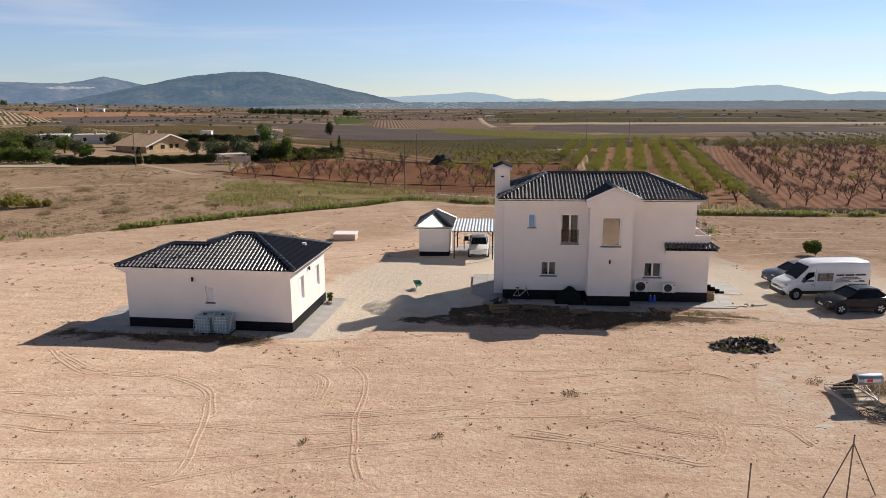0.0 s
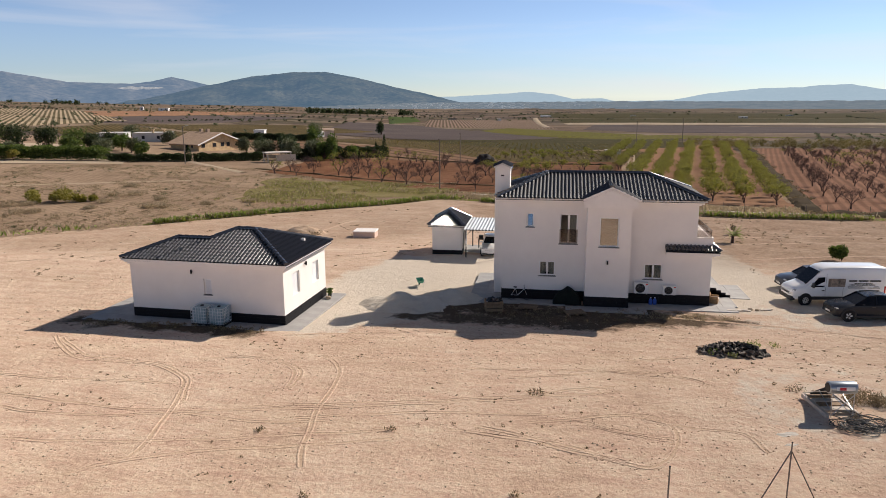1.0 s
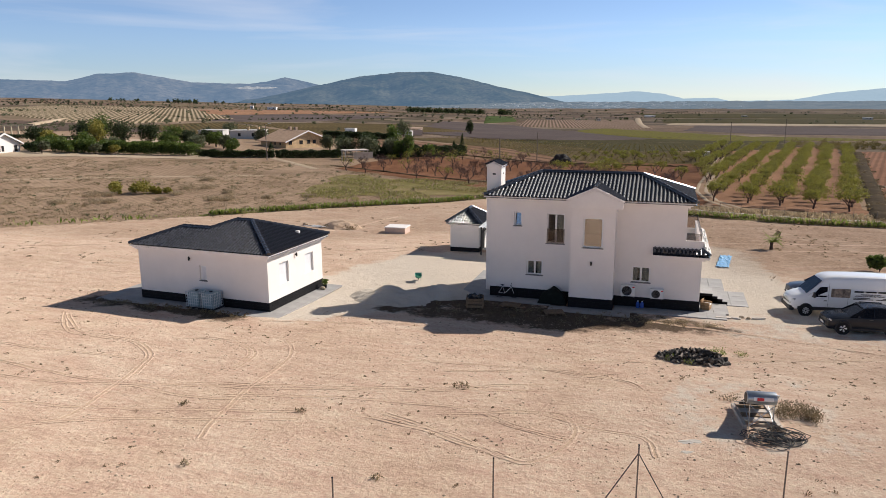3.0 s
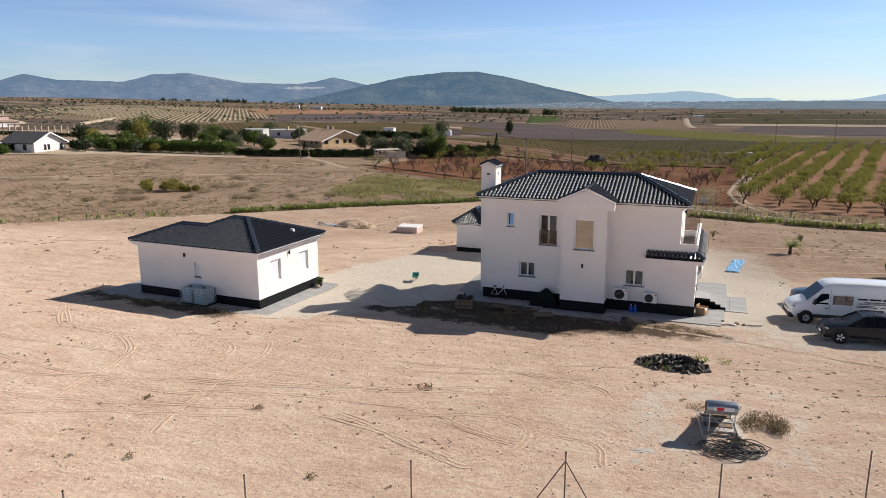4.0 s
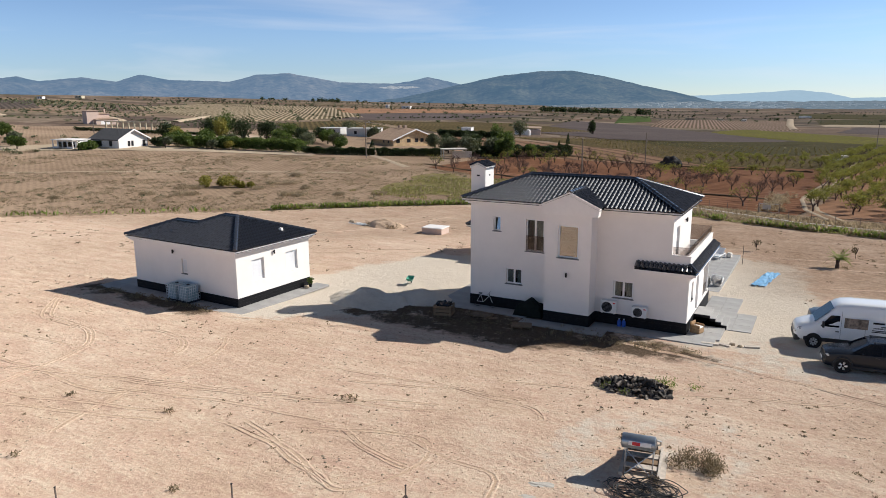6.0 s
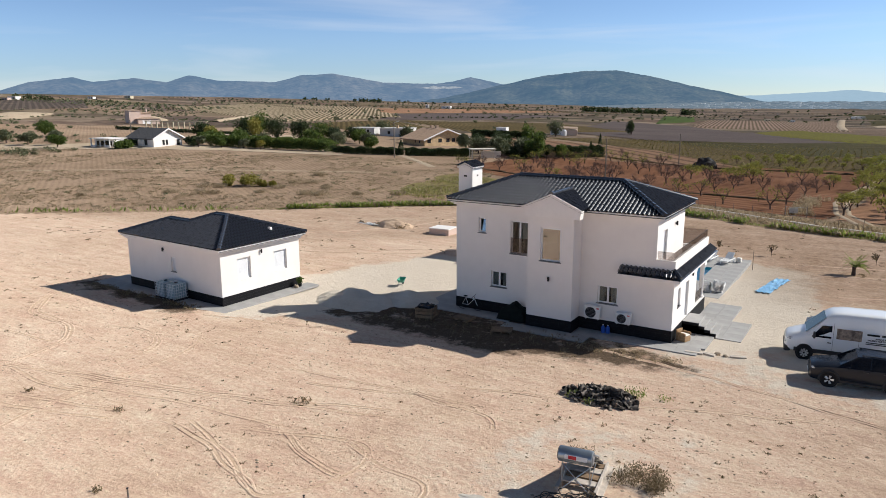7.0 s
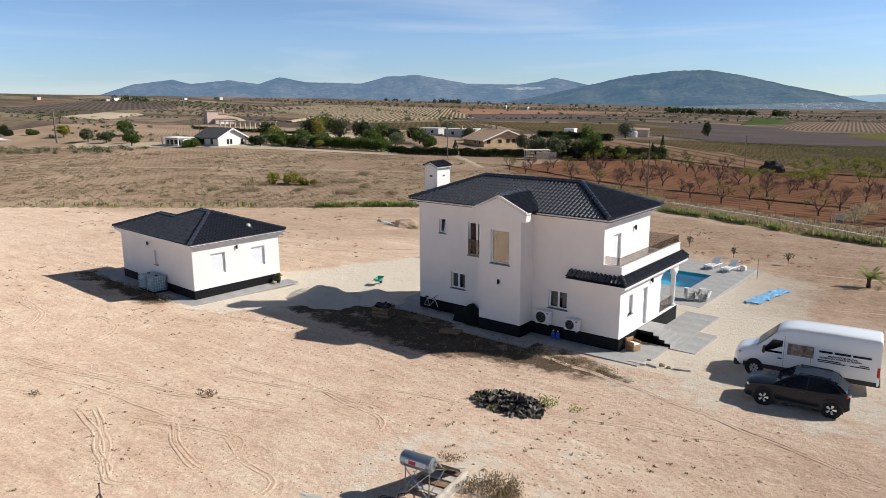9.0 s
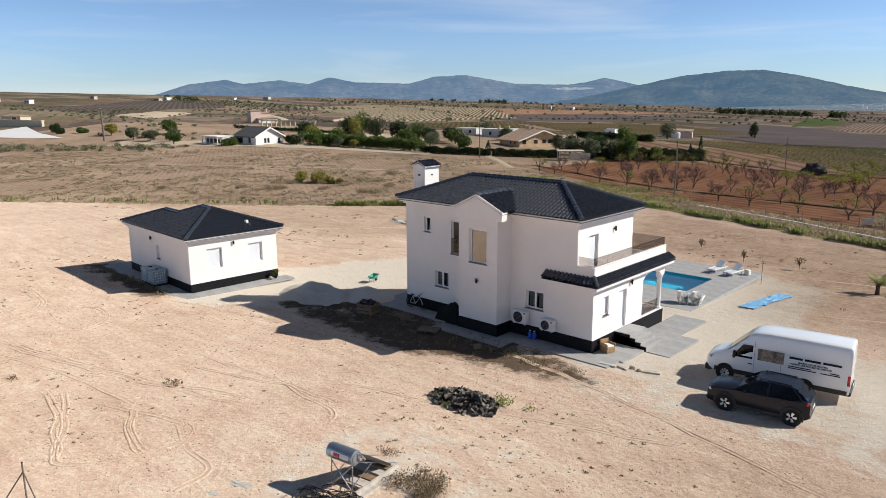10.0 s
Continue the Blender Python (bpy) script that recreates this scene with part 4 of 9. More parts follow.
def orchard():
    rng = random.Random(5)
    far = {}
    for i in range(-3, 5):
        for k in range(36):
            u = k / 35
            x0, x1 = 19.6 + 4.4 * i, 53 + 6.0 * i
            x, y = x0 + (x1 - x0) * u + rng.gauss(0, 0.3), 117 - 1.8 * i + 190 * u + rng.gauss(0, 0.5)
            if i < 0 and (y < 148 - 30 * (i + 1) or math.hypot(x - 23.5, y - 243) < 5):
                continue
            almond(x, y, LEAFY, rng, rng.uniform(0.75, 1.05), "leafy almonds in rows", None if k < 20 else far)
    for i in range(13):
        for k in range(19):
            x, y = 45 + 7.0 * i + k * 2.1 + rng.gauss(0, 0.5), 107 + 8.6 * k + rng.gauss(0, 0.6)
            if x < 41 + (y - 100) * 0.205 or rng.random() < 0.06:
                continue
            almond(x, y, BARE if rng.random() < 0.8 else THIN, rng, rng.uniform(0.8, 1.1), "bare almonds in the wide orchard", None if k < 10 and i < 9 else far)
    for i in range(12):
        for k in range(10):
            x, y = -54 + 6.4 * i + 1.0 * k + rng.gauss(0, 0.6), 140 - 2.2 * i + 7.2 * k + rng.gauss(0, 0.6)
            if x > 17 or y < 117 or rng.random() < 0.16 or math.hypot(x + 14, y - 188) < 11:
                continue
            almond(x, y, LEAFY if y > 158 and x > -16 and rng.random() < 0.75 else THIN if (k > 4 or i < 3 or y < 132) and rng.random() < 0.55 else BARE, rng, rng.uniform(0.75, 1.1), "almonds behind the house", None if k < 8 else far)
    for i in range(10):
        for k in range(5):
            x, y = -12 + 6.5 * i + 2 * k + rng.gauss(0, 0.8), 206 + 8 * k + 1.5 * i + rng.gauss(0, 0.8)
            if x < 17:
                almond(x, y, LEAFY, rng, rng.uniform(0.55, 0.85), "", far)
    for g, mt in far.values():
        solid("far_orchard", g, mt, "rest of the almond orchards in the distance", "orchard", kind="stuff")


orchard()


def grown(name, x, y, r, h, material, label, count, leaf, rng, trunk=0.0, category="tree", group=""):
    """A garden tree or bush: a trunk with limbs, and a crown of separate leaves."""
    e = thing(name, label, category, pose(x, y, ground_z(x, y) - 0.1), group)
    if trunk:
        g = Geo()
        g.tube((0, 0, 0), (0, 0, trunk + h * 0.3), (0.05 if h > 1.6 else 0.018) * h, 0.03 * h if h > 1.6 else 0.01 * h, 7)
        for i in range(4):
            a = i * 1.57 + rng.random()
            g.tube((0, 0, trunk), (math.cos(a) * r * 0.5, math.sin(a) * r * 0.5, trunk + h * 0.45), 0.03 * h, 0.012 * h, 5)
        part("trunk", g, M_BARK, e)
    g = Geo()
    lumps = max(3, int(r * 2.2))
    for i in range(lumps):
        a, k = rng.random() * 6.28, rng.random() ** 0.5 * r * 0.55
        s = rng.uniform(0.45, 0.75)
        g.leaves((math.cos(a) * k, math.sin(a) * k, trunk + (h - trunk) * rng.uniform(0.35, 0.65)), (r * s, r * s, (h - trunk) * 0.42), count // lumps, leaf, rng)
    part("crown", g, material, e)
    return e


def hedge(name, line, width, h, material, label, density, leaf, seed):
    rng = random.Random(seed)
    g = Geo()
    for (x0, y0), (x1, y1) in zip(line, line[1:]):
        n = int(math.hypot(x1 - x0, y1 - y0) * density)
        for _ in range(n):
            u = rng.random()
            x, y = x0 + (x1 - x0) * u + rng.uniform(-1, 1) * width / 2, y0 + (y1 - y0) * u + rng.uniform(-1, 1) * width / 2
            top = h * (0.88 + 0.25 * noise.noise((x * 0.5, y * 0.5, 1)))
            g.leaf(Vector((x, y, ground_z(x, y) + top * rng.random() ** 0.6)), leaf * rng.uniform(0.6, 1.3), rng)
    return solid(name, g, material, label, "hedge", kind="stuff")


# ---- buildings ----
def wall_grid(a0, a1, z0, z1, t0, t1, openings, place):
    """A wall of one skin, pierced by its openings (a0, a1, z0, z1); place turns (along, through, up) into a point."""
    ca = sorted({a0, a1, *(v for o in openings for v in o[:2])})
    cz = sorted({z0, z1, *(v for o in openings for v in o[2:])})
    na, nz = len(ca) - 1, len(cz) - 1
    full = lambda i, j: 0 <= i < na and 0 <= j < nz and not any(o[0] < (ca[i] + ca[i + 1]) / 2 < o[1] and o[2] < (cz[j] + cz[j + 1]) / 2 < o[3] for o in openings)
    idx, pts, faces = {}, [], []

    def vert(i, j, k):
        if (i, j, k) not in idx:
            idx[i, j, k] = len(pts)
            pts.append(place(ca[i], (t0, t1)[k], cz[j]))
        return idx[i, j, k]

    for i in range(na):
        for j in range(nz):
            if not full(i, j):
                continue
            faces.append(tuple(vert(*q, 0) for q in ((i, j), (i + 1, j), (i + 1, j + 1), (i, j + 1))))
            faces.append(tuple(vert(*q, 1) for q in ((i, j), (i, j + 1), (i + 1, j + 1), (i + 1, j))))
            for di, dj, p, q in ((-1, 0, (i, j), (i, j + 1)), (1, 0, (i + 1, j + 1), (i + 1, j)), (0, -1, (i + 1, j), (i, j)), (0, 1, (i, j + 1), (i + 1, j + 1))):
                if not full(i + di, j + dj):
                    faces.append((vert(*p, 0), vert(*q, 0), vert(*q, 1), vert(*p, 1)))
    return Geo().add(pts, faces)


def wall_x(parent, y0, y1, x0, x1, z0, z1, openings=(), material=None, name="wall"):
    return part(name, wall_grid(x0, x1, z0, z1, y0, y1, openings, lambda a, t, z: (a, t, z)), material or M_WALL, parent)


def wall_y(parent, x0, x1, y0, y1, z0, z1, openings=(), material=None, name="wall"):
    return part(name, wall_grid(y0, y1, z0, z1, x1, x0, openings, lambda a, t, z: (t, a, z)), material or M_WALL, parent)


def window(parent, m, w, h, leaves=2, glass=None, sill=True, depth=0.12, shutter=False, door=False):
    """A window whose outer face lies in the wall's plane at m (x along the wall, y inwards), set back into its opening."""
    win = new("window" if not door else "door")
    win.parent = parent
    win.matrix_local = m
    f = Geo()
    t = 0.085
    y0, y1 = depth, depth + 0.07
    f.box(0, t, y0, y1, 0, h), f.box(w - t, w, y0, y1, 0, h), f.box(t, w - t, y0, y1, 0, t), f.box(t, w - t, y0, y1, h - t, h)
    for i in range(1, leaves):
        f.box(w * i / leaves - t * 0.7, w * i / leaves + t * 0.7, y0 - 0.01, y1, t, h - t)
    part("frame", f, M_PVC, win)
    if shutter:
        g = Geo()
        n = int((h - 2 * t) / 0.05)
        st = (h - 2 * t) / n
        rows = []
        for i in range(n):
            for dz, dy in ((0.0, 0.03), (0.005, 0.018), (st - 0.005, 0.018)):
                z = t + st * i + dz
                rows.append([(t, y0 + 0.04, z), (t, y0 + dy, z), (w - t, y0 + dy, z), (w - t, y0 + 0.04, z)])
        g.loft(rows)
        part("shutter", g, M_SHUT, win, "closed white roller shutter")
    else:
        for i in range(leaves):
            g = Geo()
            g.box(t + (w - 2 * t) * i / leaves + 0.02, t + (w - 2 * t) * (i + 1) / leaves - 0.02, y0 + 0.03, y0 + 0.042, t, h - t)
            part("pane", g, glass or M_GLASS, win)
    if sill:
        g = Geo()
        g.box(-0.06, w + 0.06, -0.04, depth, -0.06, 0.0, 0.008)
        part("sill", g, M_SILL, win)
    return win


TW, TL = 0.25, 0.36


def tile_geo(g, o, u, v, n, w=TW, l=TL + 0.05, u0=None, u1=None, v1=None):
    """One curved roof tile: o its lower left corner, u along the eave, v up the slope, n off it."""
    k = 8
    lo, hi, lip = [], [], []
    for i in range(k + 1):
        s = i / k
        h = 0.046 * (1 - math.cos(2 * math.pi * s))
        x = w * s
        lo.append(o + u * x + n * (h + 0.03))
        lip.append(o + u * x + n * (h + 0.004))
        hi.append(o + u * x + v * l + n * h)
    g.loft([lip, lo, hi], caps=False, closed=False)


def slope(parent, eave_a, eave_b, up, run, rise, cut_a, cut_b, singles=None, label=""):
    """A tiled slope: the eave from a to b, up is the level way to the ridge, run and rise its size; cut_a and cut_b
    tell how far the side edges draw in per metre of run."""
    a, b, up = Vector(eave_a), Vector(eave_b), Vector(up)
    u = (b - a).normalized()
    length = (b - a).length
    sl = math.hypot(run, rise)
    v = (up * run + Vector((0, 0, rise))) / sl
    n = u.cross(v).normalized()
    if n.z < 0:
        n = -n
    base = Geo()
    ra, rb = cut_a * run, cut_b * run
    base.add([a, b, b - u * rb + v * sl, a + u * ra + v * sl], [(0, 1, 2, 3)])
    low = [p - Vector((0, 0, 0.12)) for p in (a, b, b - u * rb + v * sl, a + u * ra + v * sl)]
    base.add(low, [(3, 2, 1, 0)])
    sheet = part("roof", base, M_TILE, parent, label)
    g = Geo()
    unit = None
    rows = int(sl / TL) + 1
    for j in range(rows):
        v0 = j * TL
        rr = min(run, (v0 + TL * 0.5) / sl * run)
        lo, hi = cut_a * rr, length - cut_b * rr
        i0, i1 = math.floor(lo / TW), math.ceil(hi / TW)
        for i in range(i0, i1):
            x0 = i * TW
            if x0 + TW * 0.5 < lo or x0 + TW * 0.5 > hi:
                continue
            l = min(TL + 0.05, sl - v0)
            if l < 0.08:
                continue
            if singles and singles(x0, v0) and l > TL:
                if unit is None:
                    q = Geo()
                    tile_geo(q, Vector((0, 0, 0)), Vector((1, 0, 0)), Vector((0, 1, 0)), Vector((0, 0, 1)))
                    unit = q.mesh("roof_tile", M_TILE, True)
                t = new("roof_tile", unit)
                t.parent = sheet
                t.matrix_local = Matrix.Translation(a + u * x0 + v * v0) @ Matrix((u, v, u.cross(v))).transposed().to_4x4()
            else:
                tile_geo(g, a + u * x0 + v * v0, u, v, n, l=l)
    ob = part("roof_tiles", g, M_TILE, sheet, smooth=True)
    tagged(ob, kind="stuff")
    return sheet


def ridge(parent, p, q, r=0.14):
    """A line of half-round ridge tiles, each lapping the next."""
    p, q = Vector(p), Vector(q)
    d = (q - p).normalized()
    side = d.cross(Vector((0, 0, 1))).normalized()
    up = side.cross(d)
    g = Geo()
    n = max(1, int((q - p).length / 0.4))
    st = (q - p).length / n
    for i in range(n):
        rings = []
        for s, k in ((0, 1.12), (st * 1.05, 0.95)):
            c = p + d * (i * st + s)
            rings.append([c + side * (r * k * math.cos(a)) + up * (r * k * math.sin(a)) for a in (math.pi * j / 6 for j in range(7))])
        g.loft(rings, caps=False, closed=False)
        g.add(rings[0], [tuple(range(7))])
    return part("ridge", g, M_TILE, parent, smooth=False)


def hip_roof(parent, x0, x1, y0, y1, z, rise, singles=None):
    """A hipped roof over the eave rectangle, with ridges."""
    run = min(y1 - y0, x1 - x0) / 2
    slope(parent, (x0, y0, z), (x1, y0, z), (0, 1, 0), run, rise, 1, 1, singles, "black glazed curved roof tiles")
    slope(parent, (x1, y1, z), (x0, y1, z), (0, -1, 0), run, rise, 1, 1)
    slope(parent, (x1, y0, z), (x1, y1, z), (-1, 0, 0), run, rise, 1, 1)
    slope(parent, (x0, y1, z), (x0, y0, z), (1, 0, 0), run, rise, 1, 1)
    zt = z + rise + 0.04
    ridge(parent, (x0 + run, y0 + run, zt), (x1 - run, y1 - run, zt))
    for cx, sx in ((x0, 1), (x1, -1)):
        for cy, sy in ((y0, 1), (y1, -1)):
            ridge(parent, (cx, cy, z + 0.06), (cx + sx * run, cy + sy * run, zt))


def cornice(parent, x0, x1, y0, y1, z0, z1, out):
    """A stepped white cornice that carries the eaves round a block."""
    rings = []
    for i in range(3):
        o = out * (i + 1) / 3
        for z in (z0 + (z1 - z0) * i / 3, z0 + (z1 - z0) * (i + 1) / 3):
            rings.append([(x0 - o, y0 - o, z), (x1 + o, y0 - o, z), (x1 + o, y1 + o, z), (x0 - o, y1 + o, z)])
    return part("cornice", Geo().loft(rings), M_TRIMW, parent, "white moulded cornice")


def plinth_stones(parent, m, length, z0, z1, seed, cut=()):
    """Black cladding slabs in staggered courses along a wall's foot."""
    rng = random.Random(seed)
    base = part("plinth", Geo().box(0, length, 0.002, 0.03, z0, z1), M_PLINTH, parent, "black stone cladding slabs")
    base.matrix_local = m
    h = (z1 - z0) / 3
    for j in range(3):
        x = -0.3 * (j % 2)
        while x < length:
            a, b = max(0, x), min(length, x + 0.6)
            if b - a > 0.08:
                g = Geo()
                g.box(a + 0.003, b - 0.003, -0.012 - 0.006 * rng.random(), 0.001, z0 + j * h + 0.003, z0 + (j + 1) * h - 0.003)
                part("stone_slab", g, M_PLINTH, base)
            x += 0.6


def rz(x, y, z, a):
    return pose(x, y, z, 0, 0, a)


HX0, HX1, HY0, HY1 = 1.06, 13.72, 46.93, 52.83
PX1, PY1 = 14.76, 55.12
BX0, BX1, BY0 = 6.62, 9.42, 45.67
HZ = -0.06
house = thing("house", "white two-storey villa with black tiled hipped roof", "house")


def build_house():
    th = 0.28
    so = [(2.66, 3.17, 4.97, 5.91), (4.88, 6.07, 3.87, 5.9), (3.57, 4.66, 1.63, 2.64), (10.49, 11.67, 1.62, 2.66)]
    wall_x(house, HY0, HY0 + th, HX0, BX0, HZ, 6.75, so[:3])
    wall_x(house, HY0, HY0 + th, BX1, HX1, HZ, 6.75, so[3:])
    wall_x(house, HY0, HY0 + th, HX1, PX1, HZ, 4.48)
    wall_x(house, BY0, BY0 + th, BX0, BX1, HZ, 6.75, [(7.41, 8.66, 3.98, 5.92)])
    wall_y(house, BX0, BX0 + th, BY0 + th, HY0 + th, HZ, 6.75)
    wall_y(house, BX1 - th, BX1, BY0 + th, HY0 + th, HZ, 6.75)
    wall_y(house, HX0, HX0 + th, HY0 + th, HY1, HZ, 6.75)
    wall_y(house, HX1 - th, HX1, HY0 + th, HY1, 3.5, 6.75, [(48.04, 49.0, 3.75, 5.92)])
    wall_x(house, HY1 - th, HY1, HX0 + th, HX1 - th, HZ, 6.75)
    wall_y(house, PX1 - th, PX1, HY0 + th, 52.4, HZ, 3.45, [(47.95, 48.55, 1.7, 2.76), (49.63, 50.49, 0.6, 2.76)])
    wall_x(house, HY1 - th - 0.3, HY1 - 0.3 - 0.002, HX1 - th, PX1 - th, HZ, 3.45)
    # floors inside, the balcony and its parapet
    part("floor_slab", Geo().box(HX0 + th, HX1 - th, HY0 + th, HY1 - th, 3.3, 3.55), M_INT, house)
    part("floor_slab", Geo().box(HX0 + th, PX1 - th, HY0 + th, 52.2, 0.45, 0.58), M_INT, house)
    part("balcony_slab", Geo().box(8.0, PX1 - 0.2, HY1, PY1 - 0.2, 3.3, 3.6), M_SLAB, house, "grey tiled balcony floor")
    part("balcony_slab", Geo().box(HX1, PX1 - 0.2, HY0 + 0.28, HY1, 3.3, 3.6), M_SLAB, house, "grey tiled balcony floor")
    g = Geo()
    g.box(PX1 - 0.2, PX1, HY0 + 0.28, PY1, 3.45, 4.48), g.box(8.0, PX1 - 0.2, PY1 - 0.2, PY1, 3.2, 3.95)
    part("parapet", g, M_WALL, house, "white rendered balcony parapet")
    g = Geo()
    g.box(PX1 - 0.24, PX1 + 0.03, HY0 - 0.02, PY1 + 0.03, 4.483, 4.52, 0.008)
    g.box(HX1 + 0.01, PX1 - 0.24, HY0 - 0.02, HY0 + 0.3, 4.483, 4.52, 0.008)
    part("coping", g, M_TRIMW, house)
    rail = part("railing", Geo().box(PX1 - 0.11, PX1 - 0.09, HY0 + 0.1, PY1 - 0.05, 4.982, 4.994), M_BLACK, house, "smoked glass balustrade with a thin dark edge")
    for k in range(6):
        y = HY0 + 0.12 + k * 1.34
        part("glass_panel", Geo().box(PX1 - 0.106, PX1 - 0.094, y + 0.004, y + 1.336, 4.525, 4.98), M_BALU, rail)
    part("glass_panel", Geo().box(HX1 + 0.03, PX1 - 0.11, HY0 + 0.13, HY0 + 0.142, 4.525, 4.98), M_BALU, rail)
    for k in range(4):
        x = 8.1 + k * 1.64
        part("glass_panel", Geo().box(x + 0.004, x + 1.636, PY1 - 0.11, PY1 - 0.098, 3.97, 4.98), M_BALU, rail)
    # arched porch opening at the corner, with its column
    g = Geo()
    g.box(PX1 - 0.25, PX1, 52.4, PY1, HZ - 0.3, 0.6)
    part("porch_base", g, M_WALL, house)
    g = Geo()
    y0, y1, n = 52.4, 54.62, 14
    for i in range(n):
        a0, a1 = math.pi * i / n, math.pi * (i + 1) / n
        ym, hw = (y0 + y1) / 2, (y1 - y0) / 2
        p0, p1 = ym - hw * math.cos(a0), ym - hw * math.cos(a1)
        z0, z1 = 2.75 + 0.42 * math.sin(a0), 2.75 + 0.42 * math.sin(a1)
        ring = lambda x: [(x, p0, z0), (x, p1, z1), (x, p1, 3.45), (x, p0, 3.45)]
        g.loft([ring(PX1 - 0.28), ring(PX1)])
    g.box(PX1 - 0.28, PX1, y1, PY1, 2.75, 3.45)
    g.box(8.0, PX1 - 0.28, PY1 - 0.28, PY1, 2.95, 3.45)
    part("arch", g, M_WALL, house, "white rendered porch arch")
    g = Geo()
    g.turned([(0.19, 0.6), (0.19, 0.72), (0.14, 0.78), (0.14, 2.5), (0.18, 2.56), (0.22, 2.66), (0.22, 2.75)], 16, (PX1 - 0.2, PY1 - 0.24))
    part("column", g, M_TRIMW, house, "white round porch column", True)
    rail = part("porch_glass", Geo().box(PX1 - 0.14, PX1 - 0.128, 52.45, 54.65, 0.65, 1.3), M_BALU, house, "smoked glass porch screen")
    part("porch_floor", Geo().box(8.0, PX1 - 0.25, HY1, PY1, 0.35, 0.6), M_SLAB, house)
    part("porch_floor", Geo().box(8.0, 8.25, HY1, PY1, 0.6, 3.3), M_WALL, house)
    # main roof
    hip_roof(house, 0.62, 14.22, 46.43, 53.33, 6.97, 1.36, lambda x, v: x > 7.2 and v < 2.2)
    cornice(house, HX0, HX1, HY0, HY1, 6.62, 6.96, 0.42)
    part("ceiling", Geo().box(HX0, HX1, HY0, HY1, 6.6, 6.62), M_WALL, house)
    # gable over the bay
    g = Geo()
    gx0, gx1, gm, gz0, gz1 = 6.35, 9.87, 8.1, 7.02, 7.80
    fr = lambda y: [(gx0 + 0.05, y, 6.55), (gx1 - 0.05, y, 6.55), (gx1, y, gz0), (gm, y, gz1), (gx0, y, gz0)]
    g.loft([fr(45.48), fr(45.95)])
    part("gable", g, M_TRIMW, house, "white gable over the projecting bay")
    for side, xe in ((-1, gx0 - 0.02), (1, gx1 + 0.02)):
        run = abs(gm - xe)
        if side < 0:
            slope(house, (xe, 49.0, gz0 + 0.03), (xe, 45.45, gz0 + 0.03), (1, 0, 0), run, gz1 - gz0, 0, 0)
        else:
            slope(house, (xe, 45.45, gz0 + 0.03), (xe, 49.0, gz0 + 0.03), (-1, 0, 0), run, gz1 - gz0, 0, 0)
    ridge(house, (gm, 45.42, gz1 + 0.07), (gm, 48.6, gz1 + 0.07))
    g = Geo()
    for xe in (gx0 - 0.06, gx1 + 0.06):
        s = 1 if xe < gm else -1
        g.add([(xe, 45.40, gz0 - 0.02), (xe, 45.46, gz0 - 0.02), (gm, 45.46, gz1 + 0.03), (gm, 45.40, gz1 + 0.03), (xe, 45.40, gz0 + 0.07), (xe, 45.46, gz0 + 0.07), (gm, 45.46, gz1 + 0.12), (gm, 45.40, gz1 + 0.12)],
              [(0, 1, 2, 3), (7, 6, 5, 4), (0, 3, 7, 4), (1, 5, 6, 2), (0, 4, 5, 1), (3, 2, 6, 7)])
    part("verge_trim", g, M_TRIMW, house, "white rake trim along the gable")
    # skirt roof of the porch, round the south and east sides
    zs, out, rs = 3.70, 0.45, 0.30
    slope(house, (11.75, HY0 - out, zs), (PX1 + out, HY0 - out, zs), (0, 1, 0), out, rs, 0, 1)
    slope(house, (PX1 + out, HY0 - out, zs), (PX1 + out, 55.6, zs), (-1, 0, 0), out, rs, 1, 0)
    ridge(house, (PX1 + out, HY0 - out, zs + 0.05), (PX1, HY0, zs + rs + 0.05), 0.09)
    g = Geo()
    g.box(11.78, PX1 + 0.40, HY0 - 0.40, HY0, 3.42, 3.58), g.box(PX1, PX1 + 0.40, HY0, 55.5, 3.42, 3.58)
    g.box(11.85, PX1 + 0.2, HY0 - 0.2, HY0, 3.30, 3.42), g.box(PX1, PX1 + 0.2, HY0, 55.4, 3.30, 3.42)
    part("skirt_cornice", g, M_TRIMW, house, "white moulding below the skirt roof")
    # chimney on the west side
    ch = part("chimney", Geo().box(0.40, 1.05, 48.3, 50.0, HZ, 6.3).box(0.40, 1.42, 48.3, 49.6, 6.3, 8.75), M_WALL, house, "white rendered chimney with tiled cap")
    part("vent_hole", Geo().box(0.8, 1.02, 48.29, 48.31, 8.2, 8.3), M_BLACK, ch)
    part("vent_hole", Geo().box(1.41, 1.425, 48.85, 49.05, 8.2, 8.3), M_BLACK, ch)
    part("cap_cornice", Geo().box(0.34, 1.48, 48.24, 49.66, 8.75, 8.85), M_TRIMW, ch)
    slope(ch, (0.28, 49.72, 8.85), (0.28, 48.18, 8.85), (1, 0, 0), 0.63, 0.28, 0, 0)
    slope(ch, (1.54, 48.18, 8.85), (1.54, 49.72, 8.85), (-1, 0, 0), 0.63, 0.28, 0, 0)
    part("cap_gable", Geo().add([(0.36, 48.25, 8.85), (1.46, 48.25, 8.85), (0.91, 48.25, 9.1), (0.36, 49.65, 8.85), (1.46, 49.65, 8.85), (0.91, 49.65, 9.1)], [(0, 1, 2), (5, 4, 3), (0, 3, 4, 1), (1, 4, 5, 2), (2, 5, 3, 0)]), M_TRIMW, ch)
    # windows and doors
    hopper = window(house, rz(2.66, HY0, 4.97, 0), 0.51, 0.94, 1, M_SKYGL)
